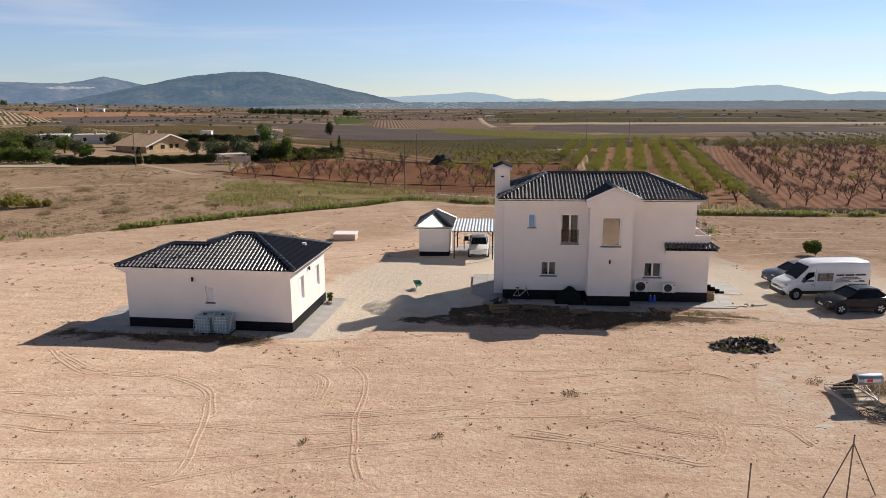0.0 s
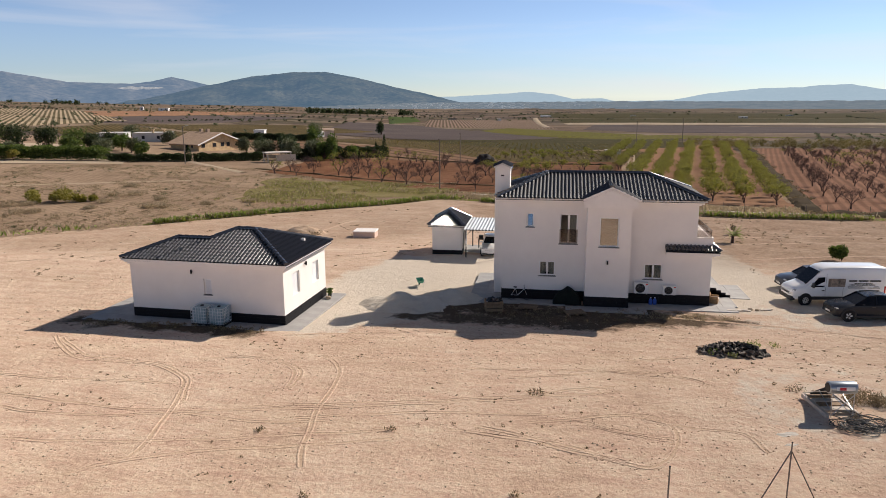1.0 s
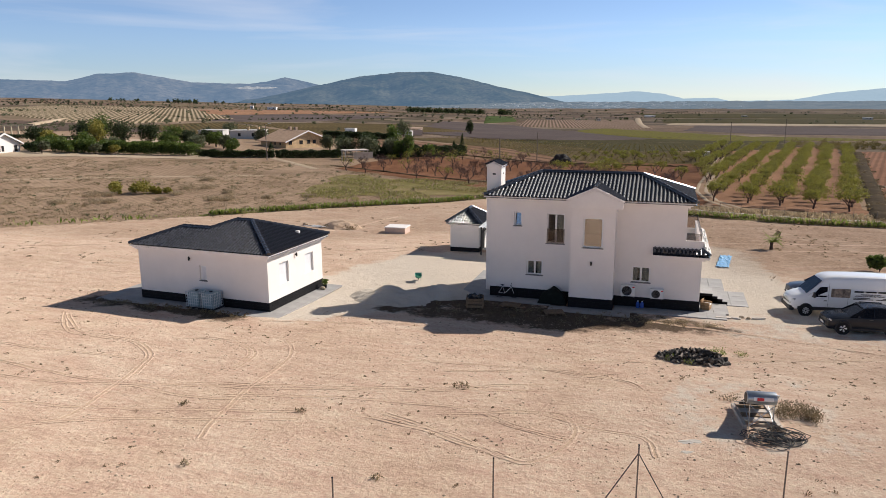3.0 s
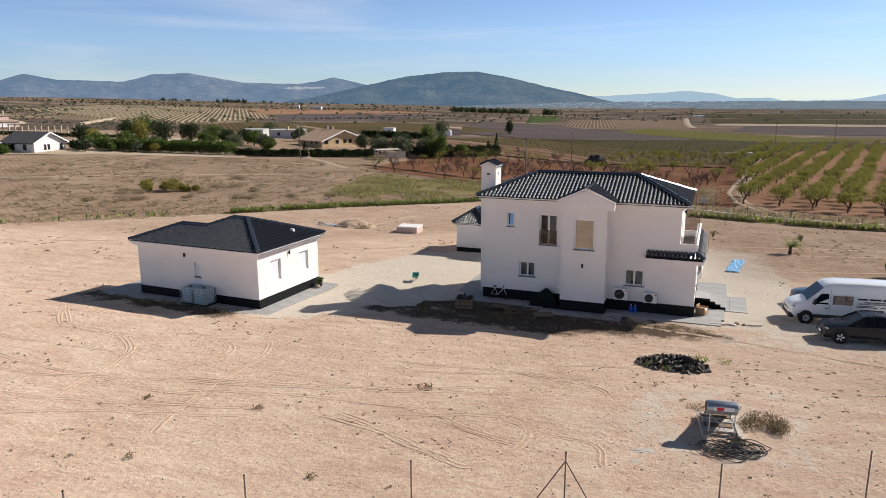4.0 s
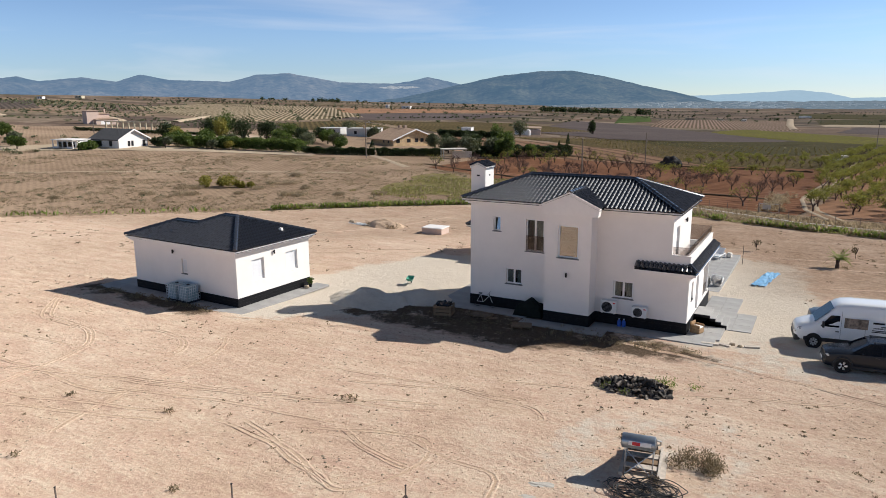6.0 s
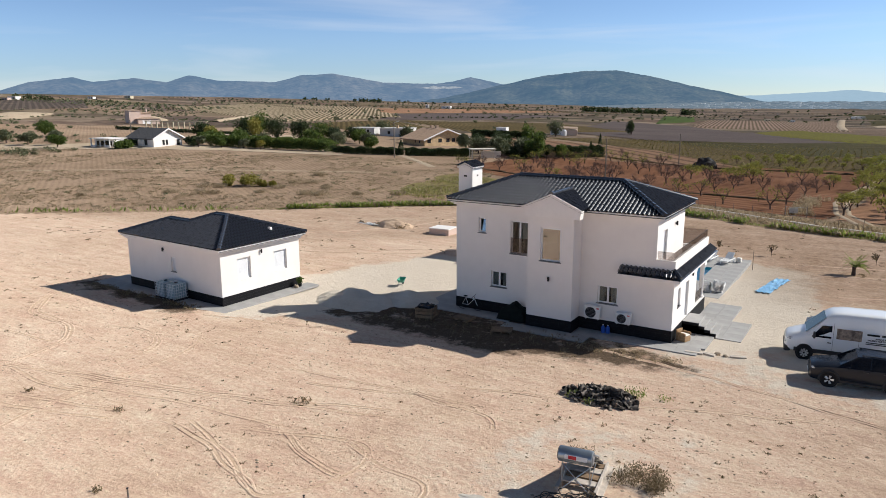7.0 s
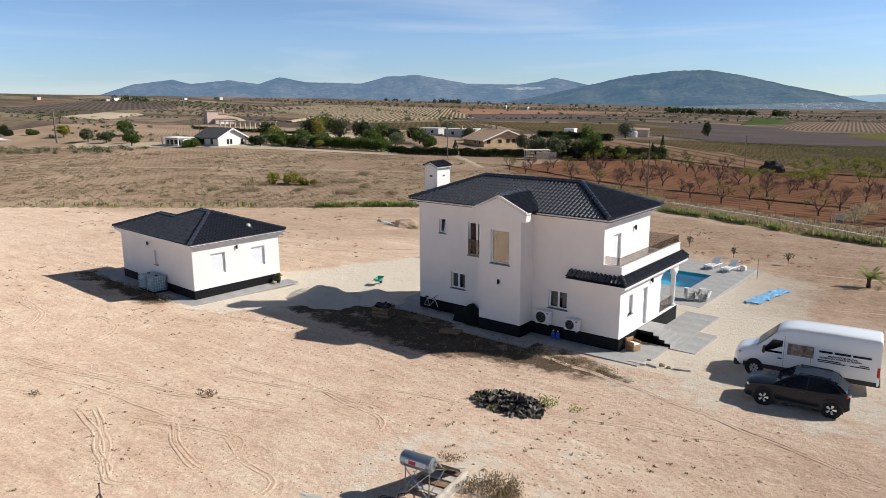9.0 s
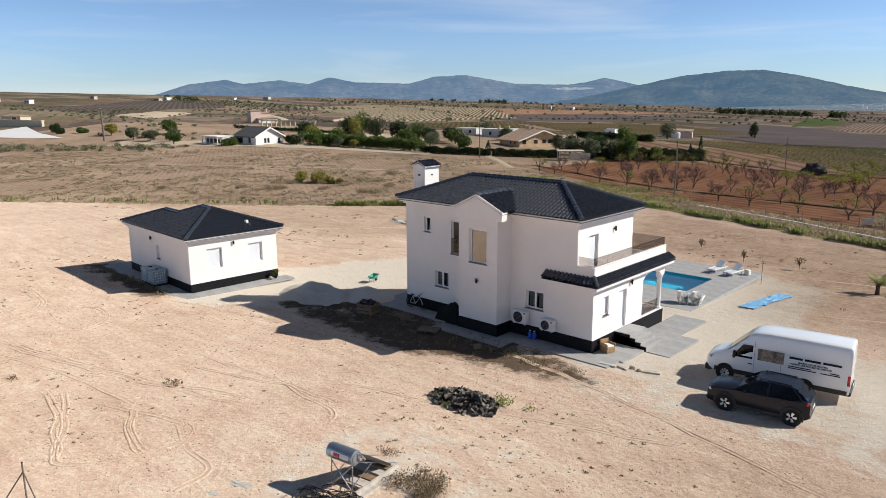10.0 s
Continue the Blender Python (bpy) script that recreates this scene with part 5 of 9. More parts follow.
    for c in hopper.children:
        if c.name.startswith("pane"):
            c.matrix_local = pose(0, 0.06, 0, -9, 0, 0)
    window(house, rz(4.88, HY0, 3.87, 0), 1.19, 2.03, 2)
    part("window_guard", Geo().box(4.86, 6.09, HY0 + 0.02, HY0 + 0.035, 3.9, 4.85), M_BALU, house, "smoked glass guard before a tall window")
    window(house, rz(3.57, HY0, 1.63, 0), 1.09, 1.01, 2)
    window(house, rz(10.49, HY0, 1.62, 0), 1.18, 1.04, 2)
    window(house, rz(7.41, BY0, 3.98, 0), 1.25, 1.94, 1, M_SOLAR)
    window(house, rz(HX1, 48.04, 3.75, 90), 0.96, 2.17, 1, shutter=True, door=True, sill=False)
    window(house, rz(PX1, 47.95, 1.7, 90), 0.60, 1.06, 1, shutter=True)
    d = window(house, rz(PX1, 49.63, 0.6, 90), 0.86, 2.16, 1, shutter=True, door=True, sill=False)
    # curtains behind the panes
    for cx, cz, cw, chh in ((3.62, 1.7, 0.34, 0.85), (4.25, 1.7, 0.36, 0.85), (10.56, 1.7, 0.32, 0.88), (11.2, 1.7, 0.40, 0.88), (5.56, 3.95, 0.42, 1.85)):
        rows = [[(cx + cw * i / 12, HY0 + 0.30 + 0.025 * math.sin(i * 2.1), z) for i in range(13)] for z in (cz, cz + chh)]
        part("curtain", Geo().loft(rows, caps=False, closed=False), M_CURT, house, "cream curtain behind the glass", True)
    # plinth
    zt = 0.62
    plinth_stones(house, rz(HX0, HY0 - 0.012, 0, 0), BX0 - HX0, HZ, zt, 1)
    plinth_stones(house, rz(BX0 - 0.02, BY0 - 0.012, 0, 0), BX1 - BX0 + 0.04, HZ, zt, 2)
    plinth_stones(house, rz(BX1, HY0 - 0.012, 0, 0), PX1 - BX1 + 0.02, HZ, zt, 3)
    plinth_stones(house, rz(BX1 + 0.012, BY0, 0, 90), HY0 - BY0, HZ, zt, 4)
    plinth_stones(house, rz(BX0 - 0.012, HY0, 0, -90), HY0 - BY0, HZ, zt, 4)
    plinth_stones(house, rz(PX1 + 0.012, HY0, 0, 90), PY1 - HY0, -0.4, 0.58, 5)
    plinth_stones(house, rz(HX0 - 0.012, HY1, 0, -90), HY1 - HY0, HZ, zt, 6)
    # side steps up to the east door
    g = Geo()
    for k in range(4):
        g.box(PX1 + 0.02, PX1 + 0.95 + 0.32 * k, 49.3 - 0.0 * k, 51.1, HZ - 0.2 + 0.0 * k, 0.58 - 0.16 * k, 0.01)
    part("stair", g, M_SLAB, house, "grey paved steps with black sides")
    g = Geo()
    for k in range(4):
        g.box(PX1 + 0.02, PX1 + 0.95 + 0.32 * k - 0.01, 49.285, 49.298, HZ - 0.2, 0.56 - 0.16 * k)
    part("step_side", g, M_PLINTH, house, "black stone cladding slabs")
    # vents
    for x in (3.95, 7.9, 11.0):
        y = BY0 if x == 7.9 else HY0
        part("wall_vent", Geo().box(x, x + 0.3, y - 0.012, y, 0.70, 0.80), M_TRIMW, house)


build_house()


def wall_lamp(m):
    e = thing("wall_lamp", "small black cylindrical wall lamp on render", "lamp", m, "outdoor wall lamps")
    part("bracket", Geo().box(-0.04, 0.04, -0.05, 0, -0.05, 0.05, 0.005), M_BLACK, e)
    part("shade", Geo().turned([(0.05, -0.13), (0.055, -0.12), (0.055, 0.12), (0.05, 0.13)], 10, (0, -0.1)), M_BLACK, e)
    return e


lamp = wall_lamp(rz(8.0, BY0, 2.96, 0))
copy_thing(lamp, rz(HX1, 50.67, 5.99, 90))
copy_thing(lamp, rz(PX1, 50.9, 3.05, 90))


def air_conditioner(x, z, w, h):
    e = thing("air_conditioner", "white outdoor air conditioner hung on the wall above the plinth", "air conditioner", rz(x, HY0, z, 0), "outdoor air conditioners")
    part("casing", Geo().box(0, w, -0.40, -0.06, 0, h, 0.02), M_WHITE, e)
    g = Geo()
    r = h * 0.42
    cx = w * 0.42
    for k in (1.0,):
        pts = [(cx + r * k * math.cos(2 * math.pi * i / 20), -0.412, h / 2 + r * k * math.sin(2 * math.pi * i / 20)) for i in range(21)]
        g.path(pts, 0.012, 4)
    for i in range(8):
        z_ = h / 2 - r + 2 * r * (i + 0.5) / 8
        k = math.sqrt(max(0, r * r - (z_ - h / 2) ** 2))
        g.tube((cx - k, -0.412, z_), (cx + k, -0.412, z_), 0.006, 0.006, 4)
    tagged(part("grille", g, M_SILL, e), kind="stuff")
    g = Geo()
    g.tube((cx, -0.398, h / 2), (cx, -0.404, h / 2), r, r, 24)
    part("fan_opening", g, M_BLACK, e, "dark round fan opening")
    part("badge", Geo().box(w * 0.80, w * 0.95, -0.405, -0.40, h * 0.8, h * 0.9), M_RED_, e)
    part("bracket", Geo().box(0.08, 0.12, -0.4, 0, -0.05, 0).box(w - 0.12, w - 0.08, -0.4, 0, -0.05, 0).box(0.08, 0.12, -0.03, 0, -0.05, h * 0.6), M_STEEL, e)


air_conditioner(9.88, 0.72, 0.92, 0.74)
air_conditioner(11.72, 0.69, 0.86, 0.62)

# ---- garage building ----
GM = rz(-11.31, 38.46, 0, -2.75)
garage = thing("outbuilding", "white single-storey outbuilding with black tiled hipped roofs", "building", GM)


def build_garage():
    L, D, zt = 10.17, 6.78, 3.55
    th = 0.25
    wall_x(garage, 0, th, -L, 0, 0.1, zt, [(-5.22, -4.70, 1.75, 2.75)])
    wall_y(garage, -th, 0, th, D, 0.1, zt, [(1.3, 2.42, 1.56, 2.98), (4.45, 5.58, 1.56, 2.93)])
    wall_x(garage, D - th, D, -7.9, -th, 0.1, zt)
    wall_y(garage, -L, -L + th, th, 4.3, 0.1, zt)
    wall_x(garage, 4.05, 4.3, -L + th, -7.9, 0.1, zt)
    wall_y(garage, -7.9, -7.65, 4.3, D - th, 0.1, zt)
    part("ceiling", Geo().box(-L, 0, 0, 4.3, zt, zt + 0.03).box(-7.9, 0, 4.3, D, zt, zt + 0.03), M_WALL, garage)
    e0, e1, y0, y1, run, k = -L - 0.42, 0.42, -0.36, D + 0.42, (D + 0.78) / 2, 1.38 / ((D + 0.78) / 2)
    wr = 2.54
    black = "black glazed curved roof tiles"
    # the long south slope with the wing's part, then the other sides of the main roof and the lower wing
    slope(garage, (e0, y0, 3.87), (-8.3, y0, 3.87), (0, 1, 0), wr, wr * k, 1, -1, label=black)
    slope(garage, (-8.3, y0, 3.87), (e1, y0, 3.87), (0, 1, 0), run, run * k, 1, 1)
    slope(garage, (e1, y1, 3.87), (-8.3, y1, 3.87), (0, -1, 0), run, run * k, 1, 1)
    slope(garage, (e1, y0, 3.87), (e1, y1, 3.87), (-1, 0, 0), run, run * k, 1, 1, lambda x, v: v < 2.6)
    slope(garage, (-8.3, y1, 3.87), (-8.3, y0, 3.87), (1, 0, 0), run, run * k, 1, 1)
    slope(garage, (-8.3, 4.72, 3.87), (e0, 4.72, 3.87), (0, -1, 0), wr, wr * k, -1, 1)
    slope(garage, (e0, 4.72, 3.87), (e0, y0, 3.87), (1, 0, 0), wr, wr * k, 1, 1)
    zt, zw = 3.87 + run * k + 0.04, 3.87 + wr * k + 0.04
    ridge(garage, (-8.3 + run, y0 + run, zt), (e1 - run, y0 + run, zt))
    ridge(garage, (e0 + wr, y0 + wr, zw), (-8.3 + wr, y0 + wr, zw))
    ridge(garage, (e0, y0, 3.93), (e0 + wr, y0 + wr, zw))
    ridge(garage, (e0, 4.72, 3.93), (e0 + wr, y0 + wr, zw))
    ridge(garage, (e1, y0, 3.93), (e1 - run, y0 + run, zt))
    ridge(garage, (e1, y1, 3.93), (e1 - run, y0 + run, zt))
    ridge(garage, (-8.3, y1, 3.93), (-8.3 + run, y0 + run, zt))
    ridge(garage, (-8.3 + wr, y0 + wr, zw), (-8.3 + run, y0 + run, zt))
    cornice(garage, -7.9, 0, 0, D, 3.5, 3.86, 0.36)
    cornice(garage, -L, -7.0, 0.003, 4.3, 3.503, 3.855, 0.355)
    window(garage, rz(-5.22, 0, 1.75, 0), 0.52, 1.0, 1, shutter=True)
    window(garage, rz(0, 1.3, 1.56, 90), 1.12, 1.42, 1, shutter=True, sill=False, depth=0.11)
    window(garage, rz(0, 4.45, 1.56, 90), 1.13, 1.37, 1, shutter=True, sill=False, depth=0.11)
    plinth_stones(garage, rz(-L, -0.012, 0, 0), L + 0.02, 0.1, 0.69, 11)
    plinth_stones(garage, rz(0.012, 0, 0, 90), D, 0.1, 0.69, 12)
    part("roof_vent", Geo().box(-0.82, -0.56, 4.72, 4.92, 4.3, 4.5, 0.02), M_TRIMW, garage, "small white roof vent")
    for x in (-8.0, -3.4):
        part("wall_vent", Geo().box(x, x + 0.3, -0.012, 0, 0.74, 0.84), M_TRIMW, garage)


build_garage()
copy_thing(lamp, GM @ rz(-5.95, 0, 3.17, 0))
copy_thing(lamp, GM @ rz(0, 3.3, 3.19, 90))

# ---- paving round the buildings ----
def paving(name, x0, x1, y0, y1, z, m=None, thick=0.12, step=1.2):
    p = thing(name, "grey stamped concrete paving slabs beside the walls", "paving", m, kind="structure")
    nx, ny = max(1, round((x1 - x0) / step)), max(1, round((y1 - y0) / step))
    dx, dy = (x1 - x0) / nx, (y1 - y0) / ny
    me = Geo().box(-dx / 2 + 0.004, dx / 2 - 0.004, -dy / 2 + 0.004, dy / 2 - 0.004, -thick, 0, 0.006).mesh("slab", M_SLAB)
    for i in range(nx):
        for j in range(ny):
            o = new("slab", me)
            o.parent = p
            o.location = (x0 + dx * (i + 0.5), y0 + dy * (j + 0.5), z + 0.002 * ((i * 7 + j * 3) % 3))


paving("pavement", -1.2, 5.4, 45.7, 46.9, -0.05)
paving("pavement", 5.4, 10.6, 44.5, 45.65, -0.05)
paving("pavement", 9.5, 16.4, 45.65, 46.9, -0.05)
paving("pavement", 14.78, 16.6, 46.92, 49.28, -0.06)
paving("pavement", 14.78, 18.0, 49.3, 53.0, -0.14)
paving("pavement", 14.78, 16.8, 53.0, 57.0, -0.26)
paving("pavement", -1.2, 1.0, 46.92, 54.0, -0.1)
paving("pavement", -11.6, 1.25, -1.3, -0.02, 0.12, GM)
paving("pavement", 0.03, 1.25, 0, 7.4, 0.11, GM)
paving("pavement", -13.0, -10.3, -1.3, 4, 0.12, GM)


# ---- mountains ----
def face(prof, radius, depth, seed, az, f):
    """A point on a range's face: f runs from its foot to its crest."""
    h = radius * math.tan(radians(float(np.interp(az, [p[0] for p in prof], [p[1] for p in prof])))) + 13
    h += 3 * noise.noise((az * 0.9, seed, 0)) + 1.6 * noise.noise((az * 2.6, seed, 1)) + 0.8 * noise.noise((az * 7, seed, 2))
    w = f ** 0.8 + (0.18 * noise.noise((az * 0.45, f * 2.4, seed)) + 0.06 * noise.noise((az * 1.4, f * 6, seed)) + 0.025 * noise.noise((az * 4, f * 14, seed))) * math.sin(math.pi * f)
    r = radius - depth * (1 - f)
    return r * math.sin(radians(az)), r * math.cos(radians(az)), -45 + (h + 45) * w


def mountain(name, prof, radius, depth, material, label, seed):
    """A range: the height of its crest by bearing (degrees), with spurs and gullies on its face."""
    az0, az1 = prof[0][0], prof[-1][0]
    n = int((az1 - az0) * 8)
    g = Geo()
    g.loft([[face(prof, radius, depth, seed, az0 + (az1 - az0) * i / n, j / 14) for i in range(n + 1)] for j in range(15)], caps=False, closed=False)
    solid(name, g, material, label, "mountain", kind="structure", smooth=True)


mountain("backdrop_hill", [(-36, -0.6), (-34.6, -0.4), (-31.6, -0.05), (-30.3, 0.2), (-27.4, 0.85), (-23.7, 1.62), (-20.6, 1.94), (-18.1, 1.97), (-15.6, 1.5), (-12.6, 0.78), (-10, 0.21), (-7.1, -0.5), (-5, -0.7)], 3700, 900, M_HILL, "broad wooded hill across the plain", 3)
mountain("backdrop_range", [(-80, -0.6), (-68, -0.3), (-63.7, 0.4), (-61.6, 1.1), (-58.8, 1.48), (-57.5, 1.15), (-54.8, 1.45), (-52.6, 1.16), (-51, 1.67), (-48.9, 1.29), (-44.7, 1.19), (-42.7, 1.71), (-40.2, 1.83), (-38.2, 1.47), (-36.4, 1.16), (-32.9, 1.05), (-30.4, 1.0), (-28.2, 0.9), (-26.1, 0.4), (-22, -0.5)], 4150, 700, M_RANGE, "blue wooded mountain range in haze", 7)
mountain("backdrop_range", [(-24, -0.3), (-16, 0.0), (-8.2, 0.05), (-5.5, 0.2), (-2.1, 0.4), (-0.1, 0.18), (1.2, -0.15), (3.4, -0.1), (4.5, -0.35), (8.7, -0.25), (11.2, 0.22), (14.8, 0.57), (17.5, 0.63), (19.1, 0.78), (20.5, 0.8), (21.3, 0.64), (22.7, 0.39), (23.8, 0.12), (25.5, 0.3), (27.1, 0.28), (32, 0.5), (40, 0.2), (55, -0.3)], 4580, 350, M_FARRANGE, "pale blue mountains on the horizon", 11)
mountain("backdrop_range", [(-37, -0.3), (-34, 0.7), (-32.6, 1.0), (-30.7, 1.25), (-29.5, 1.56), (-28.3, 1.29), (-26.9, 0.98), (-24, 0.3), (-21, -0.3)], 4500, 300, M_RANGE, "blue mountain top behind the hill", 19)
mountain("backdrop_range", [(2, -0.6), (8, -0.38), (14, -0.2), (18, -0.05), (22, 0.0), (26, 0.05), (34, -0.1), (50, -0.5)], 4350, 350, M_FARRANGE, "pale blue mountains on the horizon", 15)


# raised strip added so its glowing material gives the plain a blue haze
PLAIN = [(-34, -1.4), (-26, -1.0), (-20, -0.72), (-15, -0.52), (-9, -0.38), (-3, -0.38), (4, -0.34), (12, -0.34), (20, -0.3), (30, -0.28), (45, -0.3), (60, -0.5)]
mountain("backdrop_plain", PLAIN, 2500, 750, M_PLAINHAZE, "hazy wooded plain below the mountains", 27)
scar = []
for j in range(7):
    row = []
    for i in range(25):
        az, f = -33.3 + 3.1 * i / 24, j / 6
        bulge = math.sin(math.pi * i / 24) ** 0.6
        el = 0.74 - 0.10 * bulge + 0.05 * noise.noise((az * 2.3, 4, 0)) + f * bulge * (0.22 + 0.16 * noise.noise((az * 1.7, 9, 0)))
        row.append((3430 * math.sin(radians(az)), 3430 * math.cos(radians(az)) + 20 * f, 13.4 + 3430 * math.tan(radians(el))))
    scar.append(row)
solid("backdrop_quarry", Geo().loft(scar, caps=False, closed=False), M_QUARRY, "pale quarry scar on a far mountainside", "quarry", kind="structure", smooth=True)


# ---- villas and farm buildings ----
def gable_house(name, m, L, D, h, rise, wall, roof, label, windows=(), over=0.5, group=""):
    """A gabled house: ridge along x, the gable at its x end; windows are (face, along, up, width, height)."""
    e = thing(name, label, "house", m, group)
    g = Geo()
    g.loft([[(x, 0, -1), (x, D, -1), (x, D, h), (x, D / 2, h + rise), (x, 0, h)] for x in (0, L)])
    part("wall", g, wall, e)
    for s in (0, 1):
        y0 = -over if s == 0 else D + over
        z0 = h - over * rise / (D / 2)
        g = Geo()
        t = 0.18
        a, b = (-over, y0, z0), (L + over, y0, z0)
        c, d = (L + over, D / 2, h + rise), (-over, D / 2, h + rise)
        up = lambda p: (p[0], p[1], p[2] + t)
        g.add([a, b, c, d, up(a), up(b), up(c), up(d)], [(0, 1, 2, 3), (7, 6, 5, 4), (0, 4, 5, 1), (1, 5, 6, 2), (2, 6, 7, 3), (3, 7, 4, 0)])
        k = int((L + 2 * over) / 0.5)
        rp = Geo()
        for i in range(k):
            x = -over + (i + 0.5) * (L + 2 * over) / k
            rp.tube((x, y0, z0 + t + 0.02), (x, D / 2, h + rise + t + 0.02), 0.09, 0.09, 5)
        r = part("roof", g, roof, e)
        tagged(part("roof_tiles", rp, roof, r), kind="stuff")
    g = Geo()
    for y0, y1 in ((-over, D / 2), (D + over, D / 2)):
        z0 = h - over * rise / (D / 2)
        g.add([(L + over, y0, z0 - 0.1), (L + over + 0.12, y0, z0 - 0.1), (L + over + 0.12, y1, h + rise - 0.1), (L + over, y1, h + rise - 0.1), (L + over, y0, z0 + 0.28), (L + over + 0.12, y0, z0 + 0.28), (L + over + 0.12, y1, h + rise + 0.28), (L + over, y1, h + rise + 0.28)],
              [(0, 1, 2, 3), (7, 6, 5, 4), (0, 4, 5, 1), (1, 5, 6, 2), (2, 6, 7, 3), (3, 7, 4, 0)])
    part("rake_trim", g, M_TRIMW, e)
    for f, a, z, w, hh in windows:
        if f == "E":
            mm = rz(L, a, z, 90)
        else:
            mm = rz(a, 0, z, 0)
        wn_ = new("window")
        wn_.parent = e
        wn_.matrix_local = mm
        part("pane", Geo().box(0, w, -0.02, 0.03, 0, hh), M_BLACK, wn_)
        part("frame", Geo().box(-0.1, 0, -0.05, 0.03, -0.1, hh + 0.1).box(w, w + 0.1, -0.05, 0.03, -0.1, hh + 0.1).box(0, w, -0.05, 0.03, hh, hh + 0.1).box(0, w, -0.05, 0.03, -0.1, 0), wall, wn_)
    return e


sx, sy = -111.4, 200.5
stone = gable_house("stone_villa", rz(sx, sy, -2.2, -23), 12.8, 16.3, 2.45, 2.85, M_STONEW, M_TERRA, "ochre stone villa with pale brown gabled roof",
                    [("E", 1.0, 1.3, 1.4, 1.2), ("E", 5.2, 1.3, 1.4, 1.2), ("E", 8.3, 1.3, 1.3, 1.2), ("E", 10.5, 1.3, 1.3, 1.2), ("E", 15.2, 1.3, 0.8, 1.2), ("S", 7.0, 1.2, 0.8, 1.0), ("S", 9.6, 1.2, 0.8, 1.0)], 1.0)
for dx in (3.0, 6.0):
    part("chimney", Geo().box(dx, dx + 0.9, 8.6, 9.5, 4.2, 6.4, 0.02), M_TERRA, stone)
wx, wy = -145.2, 123.5
white = gable_house("white_villa", rz(wx, wy, 0.7, 0), 10.6, 8.6, 2.5, 2.2, M_WALL, M_SLATE, "white bungalow with dark slate gabled roof", [("E", 2.6, 0.7, 0.7, 1.3), ("E", 3.6, 0.7, 0.7, 1.3), ("E", 7.0, 0.5, 0.9, 1.5), ("S", 3.0, 0.7, 1.2, 1.4), ("S", 7.0, 0.7, 1.2, 1.4)], 0.6)


wing = thing("white_annexe", "low white annexe with a shaded porch before a bungalow", "house", rz(-150.5, 116.4, ground_z(-150, 117) - 0.2, 6) @ Matrix.Scale(0.85, 4))
part("wall", Geo().box(0, 8.4, 1.6, 6, -0.5, 2.7), M_WALL, wing)
part("roof", Geo().box(-0.3, 8.7, -0.2, 6.2, 2.703, 2.95, 0.04), M_TRIMW, wing)
for wx_ in (0.1, 2.0, 4.0, 6.0, 8.1):
    part("porch_post", Geo().box(wx_, wx_ + 0.25, 0, 0.25, -0.5, 2.7), M_WALL, wing)
part("parapet", Geo().box(0.35, 2.0, 0.05, 0.2, -0.5, 0.9).box(6.25, 8.1, 0.05, 0.2, -0.5, 0.9), M_WALL, wing)
part("window_band", Geo().box(0.8, 7.4, 1.56, 1.6, 0.7, 2.1), M_CARGL, wing)


def flat_house(x, y, L, D, h, yaw, wall, label, name="flat_roofed_house", windows=2):
    e = thing(name, label, "house", rz(x, y, ground_z(x, y) - 0.3, yaw))
    part("wall", Geo().box(0, L, 0, D, -1, h), wall, e)
    part("roof", Geo().box(-0.15, L + 0.15, -0.15, D + 0.15, h + 0.005, h + 0.2, 0.02), wall, e)
    for i in range(windows):
        w = new("window")
        w.parent = e
        w.matrix_local = rz(L * (i + 0.6) / (windows + 0.4), 0, 1.0, 0)
        part("pane", Geo().box(0, 1.0, -0.02, 0.03, 0, min(1.2, h - 1.5)), M_BLACK, w)
        part("frame", Geo().box(-0.08, 1.08, -0.04, -0.022, -0.08, 0.0), M_TRIMW, w)
    return e


flat_house(-140, 226, 12, 8, 3.0, 18, M_GREYW, "white flat-roofed modern house among trees")
flat_house(-152, 224, 9, 8, 2.6, 18, M_GREYW, "white flat-roofed modern house among trees")
for hx, hy in ((-134, 229), (-131, 231)):
    solid("roof_chimney", Geo().box(-0.35, 0.35, -0.35, 0.35, 0, 1.3, 0.03).box(-0.5, 0.5, -0.5, 0.5, 1.3, 1.5, 0.03), M_STONEW, "squat chimney on a flat roof", "chimney", rz(hx, hy, ground_z(hx, hy) + 2.85, 18))


def hipped_block(e, x, y, L, D, z0, h, rise, wall):
    """One storey of a villa with its low hipped roof."""
    part("wall", Geo().box(x, x + L, y, y + D, z0, z0 + h), wall, e)
    o = 0.5
    lo = [(x - o, y - o, z0 + h + 0.003), (x + L + o, y - o, z0 + h + 0.003), (x + L + o, y + D + o, z0 + h + 0.003), (x - o, y + D + o, z0 + h + 0.003)]
    k = D / 2
    mid = [(px, py, pz + 0.15) for px, py, pz in lo]
    top = [(x + k, y + k, z0 + h + rise), (x + L - k, y + k, z0 + h + rise), (x + L - k, y + k + 0.1, z0 + h + rise), (x + k, y + k + 0.1, z0 + h + rise)]
    part("roof", Geo().loft([lo, mid, top]), M_TERRA, e)


